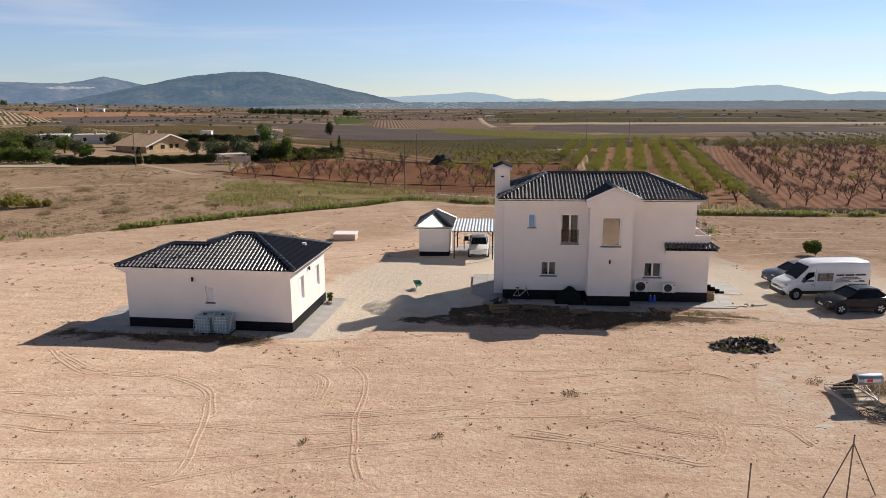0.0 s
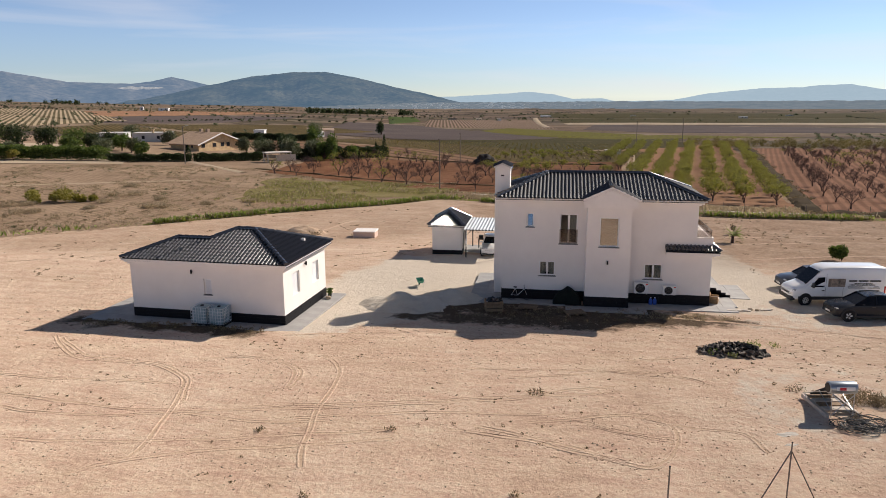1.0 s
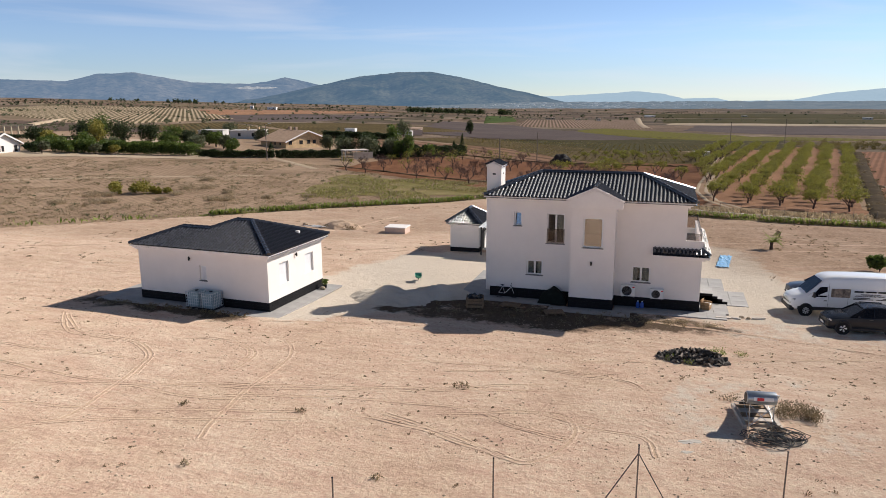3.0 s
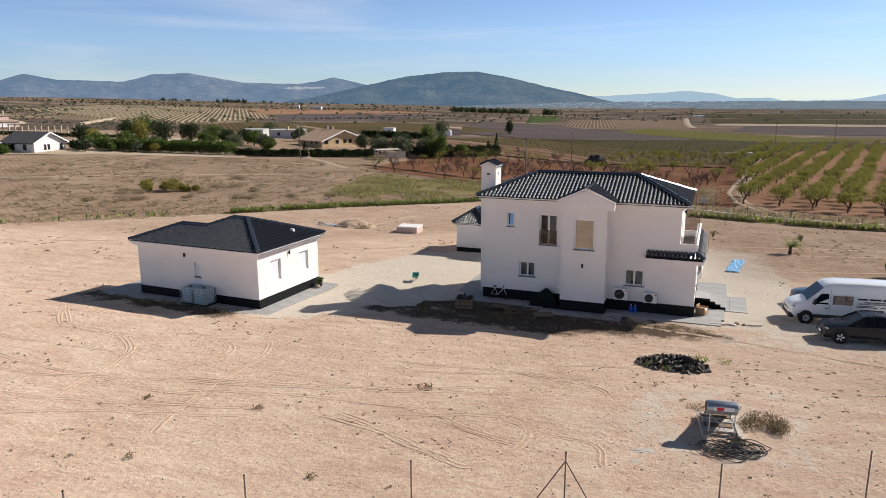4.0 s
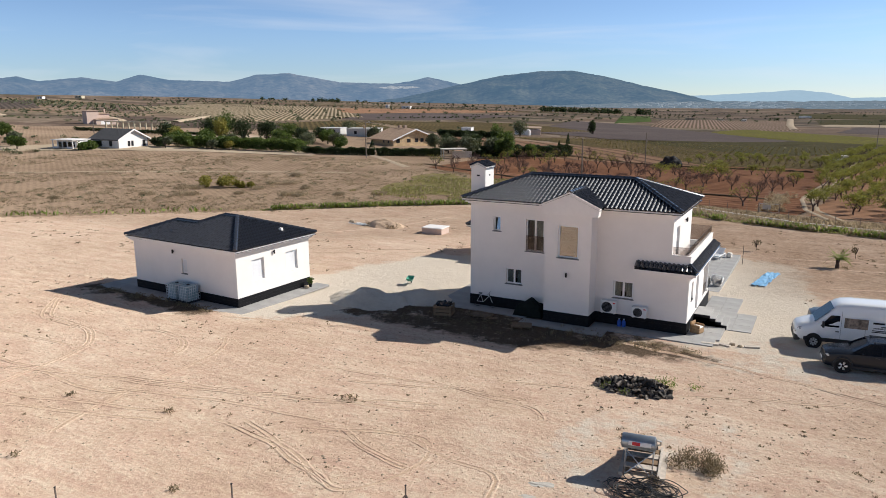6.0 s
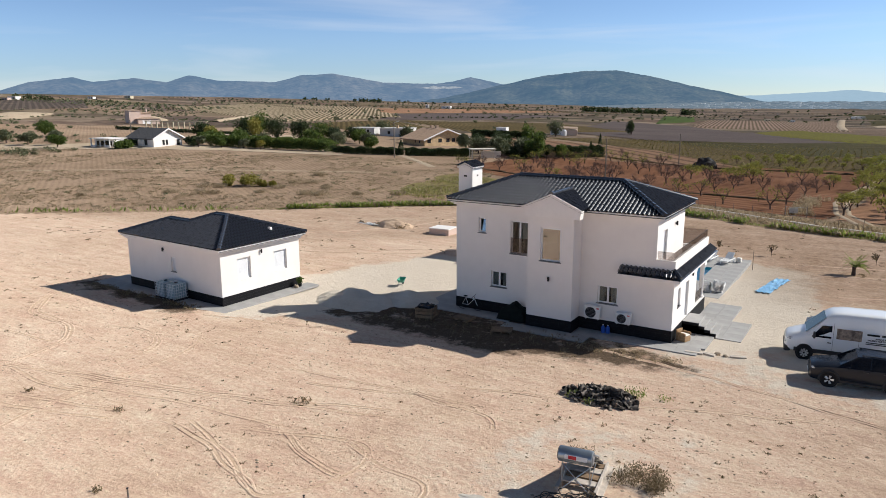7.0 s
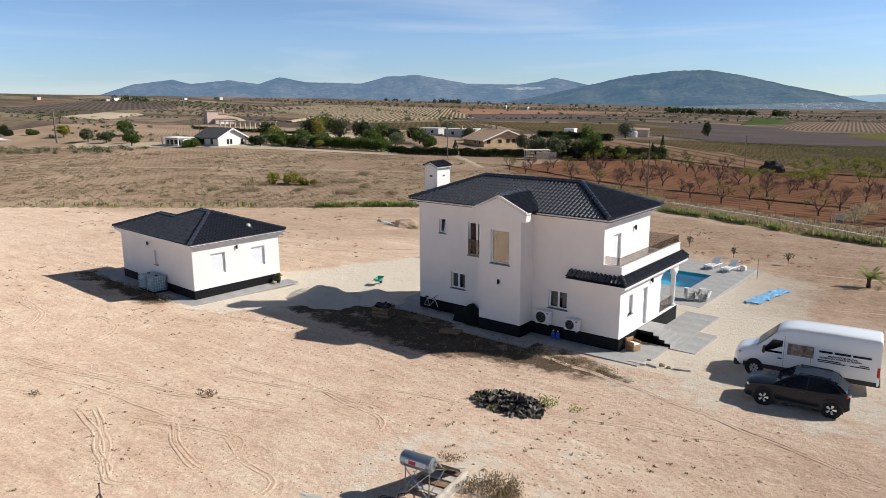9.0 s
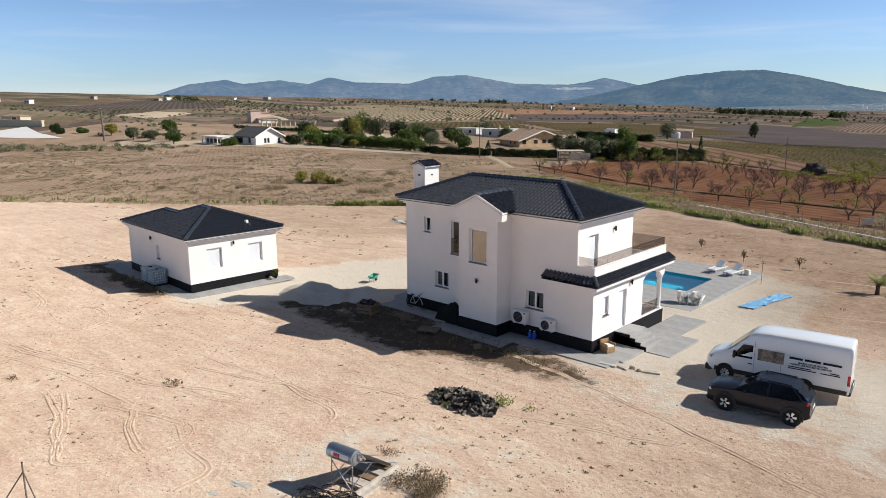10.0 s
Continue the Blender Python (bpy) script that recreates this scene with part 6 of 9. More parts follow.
pink = thing("pink_villa", "pale pink villa with stepped brown tiled roofs on the rise", "villa", rz(-238, 192, ground_z(-238, 196) - 0.2, 78) @ Matrix.Scale(0.68, 4))
hipped_block(pink, 0, 0, 13, 7, 0, 3.2, 1.0, M_PINKW)
hipped_block(pink, 1.5, 5.5, 9, 6, 0, 6.4, 1.0, M_PINKW)
hipped_block(pink, -4, 3, 7, 6, 0, 8.2, 0.8, M_PINKW)
part("garage_door", Geo().box(2.5, 8, -0.04, 0, 0.2, 2.4), M_TRIMW, pink)
part("chimney", Geo().box(8.5, 9.3, 8, 8.8, 7, 9.2, 0.03), M_PINKW, pink)
cottage = thing("white_cottage", "small white farm cottage with a lean-to at the field edge", "house", rz(-108.5, 314, ground_z(-108, 314) - 0.3, 20))
part("wall", Geo().box(0, 5.2, 0, 6, 0, 3.3), M_WALL, cottage)
part("annexe", Geo().box(5.2, 12, 0.6, 6, 0, 2.5), M_PINKW, cottage)
part("roof", Geo().add([(-0.3, -0.3, 3.3), (12.3, -0.3, 2.9), (12.3, 6.3, 3.5), (-0.3, 6.3, 3.9), (-0.3, -0.3, 3.45), (12.3, -0.3, 3.05), (12.3, 6.3, 3.65), (-0.3, 6.3, 4.05)], [(3, 2, 1, 0), (4, 5, 6, 7), (0, 1, 5, 4), (1, 2, 6, 5), (2, 3, 7, 6), (3, 0, 4, 7)]), M_TERRA, cottage)
part("door", Geo().box(2.2, 3.2, -0.03, 0, 0, 2.1), M_SILL, cottage)
solid("water_deposit", Geo().turned([(1.1, 0), (1.1, 2.2), (0.6, 2.6), (0.02, 2.7)], 14), M_WALL, "round white water deposit beside a cottage", "tank", pose(-101, 312, ground_z(-101, 312)))
flat_house(-124, 290, 4.5, 4, 3.0, 10, M_WALL, "small white hut among vines", "field_hut", 1)
villa = thing("cream_villa", "cream villa with brown roof above white terraces", "villa", rz(-299, 110, ground_z(-299, 112) + 0.3, 22) @ Matrix.Scale(0.62, 4))
hipped_block(villa, 0, 0, 17, 8, -1, 4.2, 1.4, M_CREAM)
part("window_wall", Geo().box(9.5, 13.5, -0.05, 0, 0.8, 2.7), M_CARGL, villa)
part("window_trim", Geo().box(9.1, 9.5, -0.08, 0, 0.6, 2.9).box(13.5, 13.9, -0.08, 0, 0.6, 2.9), M_TRIMW, villa)
flat_house(-292, 103, 34, 1.0, 2.8, 15, M_CREAM, "cream terrace wall below a villa", "garden_wall", 0)
slope_ = thing("terrace_apron", "white stony apron sloping down below a villa", "terrace", kind="structure")
part("surface", Geo().add([(x, y, ground_z(x, y) + h) for x, y, h in ((-264, 108, 0.4), (-233, 102, 0.4), (-206, 100, 0.3), (-222, 93, 0.3), (-246, 88, 0.3), (-262, 98, 0.4))], [(0, 1, 2, 3, 4, 5)]), M_TRIMW, slope_)
flat_house(21.3, 242, 4.6, 3, 1.7, 10, M_CONC, "small pale concrete pump house in the fields", "pump_house", 1)
for x, y, L, h, mt in ((-463, 170, 8, 2.6, M_WALL), (-500, 160, 11, 2.2, M_CREAM), (-610, 330, 13, 2.6, M_WALL), (-560, 300, 9, 2.6, M_PINKW), (-640, 420, 9, 3, M_WALL), (-700, 500, 12, 3, M_CREAM), (-596, 262, 8, 2.5, M_PINKW), (-410, 700, 14, 3.2, M_WALL), (-425, 690, 5, 4.4, M_WALL), (-18, 1064, 20, 2.6, M_WALL), (-110, 760, 12, 2.4, M_PALE), (-62, 800, 7, 2.6, M_WALL), (-84, 790, 9, 2.2, M_CREAM), (-330, 950, 9, 2.4, M_WALL), (-345, 1010, 8, 2.6, M_GREYW), (110, 1060, 10, 3, M_GREYW), (240, 980, 14, 3, M_GREYW), (330, 1090, 12, 3, M_GREYW)):
    flat_house(x, y, L * 0.72, L * 0.4, h * 0.8 + 0.3, 12, mt, "pale farm building far off in the fields", "farm_building")
gx, gy = -66.2, 166.5
pergola = thing("pergola", "white flat canopy on posts beside a hedge", "pergola", rz(gx, gy, ground_z(gx, gy), 40))
part("canopy", Geo().box(0, 6.5, 0, 4, 2.3, 2.55, 0.03), M_CONC, pergola)
for px_, py_ in ((0.2, 0.2), (6.1, 0.2), (0.2, 3.6), (6.1, 3.6), (3.2, 0.2)):
    part("post", Geo().box(px_, px_ + 0.2, py_, py_ + 0.2, 0, 2.3), M_CONC, pergola)
part("back_wall", Geo().box(3.3, 8.5, 3.2, 3.4, 0, 1.7), M_CONC, pergola)
col = thing("colonnade", "row of cream columns along a terrace", "colonnade", rz(-205, 172, ground_z(-205, 172), 12))
for i in range(12):
    part("column", Geo().turned([(0.3, 0), (0.25, 0.3), (0.25, 2.6), (0.32, 2.8)], 8, (i * 2.4, 0)), M_CREAM, col)
part("lintel", Geo().box(-0.4, 27, -0.3, 0.3, 2.8, 3.1), M_CREAM, col)
mx_, my_ = -15.2, 197
solid("manure_mound", Geo().blob((0, 0, -0.2), 2.9, 2.5, 2.7, 0.25, 20, random.Random(2), True), M_HEAP, "dark conical mound of manure in a field", "heap", pose(mx_, my_, ground_z(mx_, my_)))
town = Geo()
rng = random.Random(31)
for _ in range(200):
    az, f = rng.gauss(-6, 4.4), rng.uniform(0.5, 0.93)
    x, y, z = face(PLAIN, 2500, 750, 27, az, f)
    w = rng.uniform(5, 14)
    town.box(x, x + w, y, y + 8, z - 15, z + rng.uniform(0.8, 2.6))
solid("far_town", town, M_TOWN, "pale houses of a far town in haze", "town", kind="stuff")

# ---- poles ----
def power_pole(x, y, top, arm=False, lamp_=False):
    z = ground_z(x, y)
    e = thing("utility_pole", "slim weathered power pole in a field", "pole", pose(x, y, z), "power poles")
    part("shaft", Geo().tube((0, 0, -0.3), (0, 0, top - z), 0.13, 0.09, 8), M_POLE, e)
    part("insulator", Geo().tube((-0.14, 0, top - z - 0.25), (-0.14, 0, top - z - 0.05), 0.05, 0.05, 6), M_BLACK, e)
    if arm:
        part("crossarm", Geo().box(-0.55, 0.55, -0.05, 0.05, top - z - 0.35, top - z - 0.25), M_POLE, e)
    if lamp_:
        part("lamp_arm", Geo().tube((0, 0, top - z - 0.1), (1.0, 0, top - z + 0.1), 0.04, 0.04, 6), M_STEEL, e)
        part("lamp_head", Geo().box(0.8, 1.4, -0.12, 0.12, top - z + 0.05, top - z + 0.17, 0.02), M_STEEL, e)


leaning = thing("utility_pole", "stout grey concrete pole leaning over a bank", "pole", pose(-187.5, 105, ground_z(-187.5, 105), 0, -3, 0), "power poles")
part("shaft", Geo().tube((0, 0, -0.5), (0, 0, 9.3), 0.30, 0.20, 10), M_POLE, leaning)
part("cap", Geo().tube((0, 0, 9.3), (0, 0, 9.4), 0.22, 0.20, 10), M_CONC, leaning)
for p in ((-15.8, 123.5, 6.35), (-80.6, 153, 7.2, False, True), (34.2, 275, 4.5, True), (-22.4, 200, 3.6), (-150, 128, 7.5), (60, 330, 4.0, True)):
    power_pole(*p)

# ---- hedges, garden trees and scrub ----
rng = random.Random(77)
hedge("hedge", [(-98, 150), (-90, 155), (-83, 159.5)], 1.2, 2.0, M_HEDGE, "dark clipped hedge along a villa fence", 420, 0.34, 1)
hedge("hedge", [(-82, 160), (-76, 167), (-70.5, 173)], 1.4, 2.3, M_HEDGE, "dark clipped hedge before a stone villa", 480, 0.34, 2)
hedge("hedge", [(-66, 181), (-58, 186), (-50, 195), (-45.5, 205)], 2.2, 3.6, M_HEDGE, "tall dark hedge round a garden", 620, 0.42, 3)
hedge("hedge", [(-130, 138), (-108, 150), (-101, 153)], 3.6, 3.4, M_SHRUB, "thick rounded green hedge by a drive", 700, 0.34, 4)
hedge("hedge", [(-146, 121.5), (-138, 126)], 1.6, 2.1, M_HEDGE, "dark clipped hedge before a white bungalow", 420, 0.28, 5)
hedge("hedge", [(-120, 262), (-92, 270)], 2.2, 3.0, M_HEDGE, "long dark hedge in the fields", 420, 0.4, 6)
hedge("hedge", [(-205, 160), (-160, 182)], 1.2, 1.3, M_HEDGE, "low hedge on a terrace", 160, 0.3, 8)
for x, y, r, h, mt, k in ((-54.8, 182, 2.0, 7.4, M_SHRUB, 1), (-61, 185, 2.6, 5.2, M_OLVT, 1), (-65, 180, 2.8, 5.4, M_OLVT, 1), (-75, 186, 3.2, 4.6, M_OLVT, 1), (-79, 192, 2.6, 5.6, M_HEDGE, 1), (-57, 183, 2.4, 4.8, M_SHRUB, 1), (-64, 196, 2.2, 8.6, M_SHRUB, 1), (-70, 190, 3.0, 6.4, M_HEDGE, 1),
                         (-50, 188, 2.0, 3.8, M_SHRUB, 1), (-118, 186, 2.6, 4.4, M_SHRUB, 1), (-112, 181, 2.4, 3.8, M_OLVT, 1), (-124, 191, 2.8, 4.6, M_HEDGE, 1), (-107, 177, 2.2, 3.2, M_SHRUB, 0), (-85, 196, 2.4, 5.0, M_OLVT, 1), (-72, 196, 2.6, 5.2, M_HEDGE, 1), (-112, 168, 2.6, 4.2, M_OLVT, 1), (-118, 165, 2.8, 4.6, M_SHRUB, 1), (-120, 178, 3.2, 5.2, M_HEDGE, 1),
                         (-126, 176, 3.6, 6.0, M_SHRUB, 1), (-134, 176, 3.2, 6.0, M_HEDGE, 1), (-140, 172, 3.8, 7.4, M_HEDGE, 1), (-148, 172, 3.6, 8.2, M_SHRUB, 1), (-144, 166, 2.8, 6.4, M_YELL, 1), (-155, 172, 3.0, 6.6, M_HEDGE, 1),
                         (-132, 150, 3.0, 4.0, M_SHRUB, 0), (-126, 153, 2.8, 3.4, M_OLVT, 0), (-138, 146, 2.6, 3.4, M_SHRUB, 0), (-150, 152, 3.4, 5.0, M_HEDGE, 1), (-144, 150, 2.4, 4.2, M_YELL, 1), (-136, 140, 2.2, 3.2, M_SHRUB, 1), (-142, 136, 2.0, 2.8, M_OLVT, 1),
                         (-132, 134, 2.0, 2.4, M_HEDGE, 0), (-140, 118.5, 2.0, 2.2, M_SHRUB, 0), (-128, 132, 1.6, 2.6, M_OLVT, 1), (-124, 136, 1.5, 2.4, M_SHRUB, 1), (-120, 140, 1.5, 2.3, M_OLVT, 1), (-116, 142, 1.4, 2.2, M_YELL, 1),
                         (-186, 126, 3.0, 4.2, M_SHRUB, 1), (-165, 116, 2.0, 3.4, M_OLVT, 1), (-158, 112, 2.0, 3.0, M_SHRUB, 1), (-172, 112, 2.2, 3.0, M_OLVT, 1), (-200, 112.5, 2.2, 3.4, M_YELL, 1), (-217, 110.5, 2.0, 1.9, M_SHRUB, 0),
                         (-223, 105.5, 1.5, 2.4, M_HEDGE, 0), (-232, 106.5, 1.5, 2.8, M_HEDGE, 0), (-181, 111, 2.2, 3.6, M_OLVT, 1), (-150, 240, 3.0, 5.0, M_OLVT, 1), (-100, 300, 3.4, 6.5, M_OLVT, 1), (-85, 360, 2.2, 7.0, M_HEDGE, 1), (-120, 215, 2.6, 4.4, M_OLVT, 1)):
    far = math.hypot(x, y) > 170
    r, h = r * 1.05, h * 1.08
    grown("garden_tree" if k else "garden_shrub", x, y, r, h, mt, "leafy garden tree near the villas" if k else "rounded green shrub near the villas", 2200 if far else 2400, 0.36 if far else 0.32, rng, 0.8 if k else 0.0, "tree" if k else "shrub", "villa garden planting")
for x, y, h in ((-45.5, 204, 6.8), (-47.5, 202, 4.6), (-83.5, 160, 4.0), (-68.5, 186, 5.6)):
    e = thing("cypress", "slender dark cypress beside a hedge", "tree", pose(x, y, ground_z(x, y)), "cypresses")
    part("trunk", Geo().tube((0, 0, 0), (0, 0, h * 0.5), 0.12, 0.06, 6), M_BARK, e)
    g = Geo()
    for i in range(420):
        f = rng.random()
        a, k = rng.random() * 6.28, 0.75 * math.sin(math.pi * (0.08 + 0.92 * f) ** 0.7) * rng.uniform(0.6, 1.1)
        g.leaf(Vector((math.cos(a) * k, math.sin(a) * k, 0.2 + f * (h - 0.2))), 0.34, rng)
    part("crown", g, M_HEDGE, e)


def scrubs(name, material, label, spots, seed, slim=0.5):
    """Low scrub as joined tufts of leaves: spots are (x, y, radius, height, count, leaf)."""
    rng = random.Random(seed)
    g = Geo()
    for x, y, r, h, n, s in spots:
        g.leaves((x, y, rolling(x, y) + h * 0.4), (r, r, h * 0.6), n, s, rng, 0.3, 1.6 if slim < 0.4 else 1.0, slim)
    return solid(name, g, material, label, "scrub", kind="stuff")


def scatter(count, seed, x0, x1, y0, y1, keep, r, h, n, s):
    rng = random.Random(seed)
    out = []
    while len(out) < count:
        x, y = rng.uniform(x0, x1), rng.uniform(y0, y1)
        if keep(x, y):
            k = rng.uniform(0.5, 1.4)
            out.append((x, y, r * k, h * k, n, s))
    return out


def in_scrub(x, y):
    return noise.noise((x * 0.07, y * 0.07, 6)) > -0.22 and verge_y(x) + 2 < y and (y < 150 + (x + 80) * 0.7 if x < -60 else y < 138) and x < -12


scrubs("field_scrub", M_WEED, "dry brown weed tufts across the scrub field", scatter(1300, 4, -170, -14, 40, 150, in_scrub, 0.55, 0.22, 26, 0.22), 5, 0.13)
scrubs("field_scrub", M_OLVT, "grey-green low shrubs in the scrub field", scatter(60, 6, -140, -14, 60, 150, in_scrub, 0.6, 0.4, 50, 0.2), 7, 0.2)
scrubs("field_scrub", M_DRY, "pale straw grass in the scrub field", scatter(2600, 8, -170, -14, 40, 150, in_scrub, 1.2, 0.24, 34, 0.28), 9, 0.11)
for x, y, r, h in ((-71.0, 91.5, 1.6, 1.9), (-67.5, 92.5, 1.3, 1.5), (-66.2, 91.2, 2.0, 2.3), (-64.0, 92.2, 1.2, 1.4), (-62.2, 93.2, 0.9, 1.1), (-69, 89.5, 0.9, 1.0)):
    grown("wild_shrub", x, y, r, h, M_YELL, "wild yellow-green shrub in the scrub field", 1000, 0.2, rng, 0, "shrub", "wild shrubs")
scrubs("grass_clumps", M_DRY, "pale feathery dry grass clumps in the scrub field", [(cx_, cy_, cr_, cr_ * 0.5, 420, 0.42) for cx_, cy_, cr_ in ((-64.4, 80.4, 1.8), (-62.8, 81.5, 1.5), (-70, 86, 1.9), (-68.5, 87.5, 1.4), (-63, 99, 2.0), (-60.5, 100.5, 1.6), (-69.2, 78.3, 1.3), (-49, 89.2, 1.4), (-51, 88.5, 1.2), (-75.9, 67.9, 0.9), (-58.2, 86.4, 1.0), (-59.9, 92.2, 1.3), (-66.9, 110, 1.5), (-40, 98, 1.3), (-45, 94, 1.1), (-54, 97, 1.2))], 31, 0.07)
scrubs("far_scrub", M_OLVT, "scattered olive trees and bushes in far fields", scatter(220, 10, -700, 300, 210, 900, lambda x, y: rng.random() < 0.8 and y > 235 + abs(x) * 0.2 and not (x > -140 and y < 780), 1.7, 2.4, 40, 0.8), 11)
scrubs("far_scrub", M_HEDGE, "dark tree belts on the plain", [(-322 + 68 * i / 48 + rng.gauss(0, 2), 918 + 128 * i / 48 + rng.gauss(0, 6), 4, 7.5, 60, 1.8) for i in range(49)] + [(-217 + rng.gauss(0, 5), 1040 + rng.gauss(0, 6), 4.5, 8.5, 70, 1.8) for i in range(9)] + [(-690 + i * 3.4 + rng.gauss(0, 2), 905 + rng.gauss(0, 8), 3.4, 6.5, 50, 1.6) for i in range(14)] + [(-765 + i * 9, 860 + rng.gauss(0, 8), 3, 5, 40, 1.6) for i in range(6)] + [(-620 + i * 5, 345 + rng.gauss(0, 9), 3, 5, 40, 1.4) for i in range(9)], 12)
scrubs("rise_scrub", M_OLVT, "low olive-green bushes over the stony rise", scatter(700, 61, -420, -165, 110, 330, lambda x, y: noise.noise((x * 0.03, y * 0.03, 2)) > -0.15 and y > 100 + (-x - 165) * 0.15 and not (x > -262 and 150 < y < 215), 0.9, 0.8, 40, 0.35), 62)
hr = random.Random(91)
rows_ = []
for _ in range(60):
    x, y = hr.uniform(-800, 900), hr.uniform(360, 1500)
    if -140 < x < 160 and y < 780:
        continue
    a, n = radians(hr.choice((4, 12, 20, 75, 96)) + hr.gauss(0, 4)), hr.randrange(10, 42)
    for i in range(n):
        px_, py_ = x + math.cos(a) * i * 6, y + math.sin(a) * i * 6
        if hr.random() < 0.8 and not (-150 < px_ < 170 and py_ < 800):
            s = hr.uniform(0.7, 1.3)
            rows_.append((x + math.cos(a) * i * 6 + hr.gauss(0, 1), y + math.sin(a) * i * 6, 1.6 * s, 1.9 * s, 16, 1.0))
scrubs("field_hedgerow", M_BELT, "dark hedgerows and tree lines between far fields", rows_, 92)
orchard_rows = [(x + 0.3 * (y - 430) + hr.gauss(0, 0.6), y + hr.gauss(0, 0.6), 1.1, 1.3, 9, 0.8) for x in range(150, 640, 9) for y in range(350, 470, 8)]
scrubs("far_orchard_rows", M_OLVT, "far olive orchard standing in rows on the plain", orchard_rows, 93)
orchard_rows = [(x - 0.25 * (y - 480) + hr.gauss(0, 0.6), y + hr.gauss(0, 0.6), 1.3, 1.5, 9, 1.0) for x in range(-640, -420, 9) for y in range(300, 400, 8)]
scrubs("far_orchard_rows", M_OLVT, "far almond orchard standing in rows on the rise", orchard_rows, 94)
scrubs("far_scrub", M_HEDGE, "dark trees along roads of the plain", scatter(130, 14, -1000, 1500, 850, 1650, lambda x, y: y > 900, 3.2, 3.6, 60, 1.3), 15)
scrubs("orchard_scrub", M_VINE, "dull olive-brown orchard belt beyond", scatter(700, 16, 62, 420, 295, 345, lambda x, y: True, 1.9, 2.4, 60, 0.45), 17)
scrubs("orchard_scrub", M_VINE, "yellowing vines in long rows", [(x - 0.7 * (y - 205), y, 0.5, 0.6, 4, 0.45) for x in range(-8, 110, 4) for y in range(206, 322, 3) if x - 0.7 * (y - 205) < 34], 18)
scrubs("vine_rows", M_WEED, "far rows of vines on a rise", [(-540 + 7 * i + 0.5 * (j * 7), 620 + j * 7 + 1.1 * i, 0.9, 1.0, 6, 0.8) for i in range(30) for j in range(30)], 19)
scrubs("bank_scrub", M_DRY, "dry brush along a field bank", scatter(200, 63, -205, -146, 72, 112, lambda x, y: abs(y - 92 - (x + 170) * 0.55) < 9, 1.2, 0.8, 70, 0.3), 64, 0.1)
scrubs("bank_scrub", M_OLVT, "shrubs and reeds along a field bank", scatter(80, 20, -205, -146, 72, 112, lambda x, y: abs(y - 92 - (x + 170) * 0.55) < 8, 1.2, 1.1, 70, 0.3), 21)
scrubs("bank_scrub", M_WEED, "brown weeds along the banks between orchards", [(39 + 38 * u + rng.gauss(0, 0.9), 100.5 + 183 * u, 0.8, 0.45, 30, 0.3) for u in (rng.random() for _ in range(260))] + [(39 + 100 * u, 99 - 3 * u + rng.gauss(0, 0.9), 0.8, 0.45, 30, 0.3) for u in (rng.random() ** 1.2 for _ in range(260))], 22)
scrubs("track_reeds", M_DRY, "straw-coloured reeds beside a farm track", [(14.6 + rng.gauss(0, 0.8), 113 + 22 * rng.random(), 0.7, 0.9, 60, 0.5) for _ in range(50)], 27, 0.08)


def verge_grass():
    rng = random.Random(23)
    green, dry, pasture = Geo(), Geo(), Geo()
    for (x0, y0), (x1, y1) in zip(VERGE[2:], VERGE[3:-1]):
        n = int(math.hypot(x1 - x0, y1 - y0))
        for _ in range(n * 130):
            u = rng.random()
            x = x0 + (x1 - x0) * u
            if x < -43 and rng.random() < 0.93:
                continue
            o = abs(rng.gauss(0, 0.9))
            y = y0 + (y1 - y0) * u + o * 1.3 - 0.2
            z = rolling(x, y)
            h = rng.uniform(0.25, 0.8) * (1.1 if noise.noise((x * 0.3, y * 0.3, 0)) > -0.1 else 0.4)
            g = dry if rng.random() < (0.25 if x < 3 else 0.4) else green
            g.leaf(Vector((x, y, z + h * 0.5)), h, rng, 2.5, 0.14)
    for _ in range(14000):
        x, y = rng.uniform(-46, -12), rng.uniform(97, 132)
        if y < verge_y(x) + 1 or noise.noise((x * 0.12, y * 0.12, 4)) < -0.05:
            continue
        (pasture if rng.random() < 0.7 else dry).leaf(Vector((x, y, rolling(x, y) + 0.25)), rng.uniform(0.3, 0.7), rng, 2.0, 0.15)
    for _ in range(10000):
        x = rng.uniform(-14, 40)
        y = verge_y(x) + rng.uniform(1.5, 11)
        if abs(y - float(np.interp(x, [-9, 6, 18, 30, 60], [116.6, 109.8, 102.6, 99, 97.5]))) < 0.9:
            continue
        dry.leaf(Vector((x, y, rolling(x, y) + 0.25)), rng.uniform(0.3, 0.7), rng, 2.0, 0.15)
    solid("verge_grass", green, M_GRASS, "green grass growing along the plot's edge", "grass", kind="stuff")
    solid("pasture_grass", pasture, M_PASTURE, "yellow-green rough grass on the slope", "grass", kind="stuff")
    solid("verge_grass", dry, M_DRY, "straw-coloured grass along the plot's edge", "grass", kind="stuff")


verge_grass()


# ---- field fence and gate beyond the channel ----
def field_post(x, y, h=1.3):
    e = thing("field_post", "thin weathered fence stake beside the channel", "post", pose(x, y, ground_z(x, y)), "field fence stakes")
    part("shaft", Geo().tube((0, 0, -0.3), (0, 0, h), 0.035, 0.03, 6), M_POLE, e)


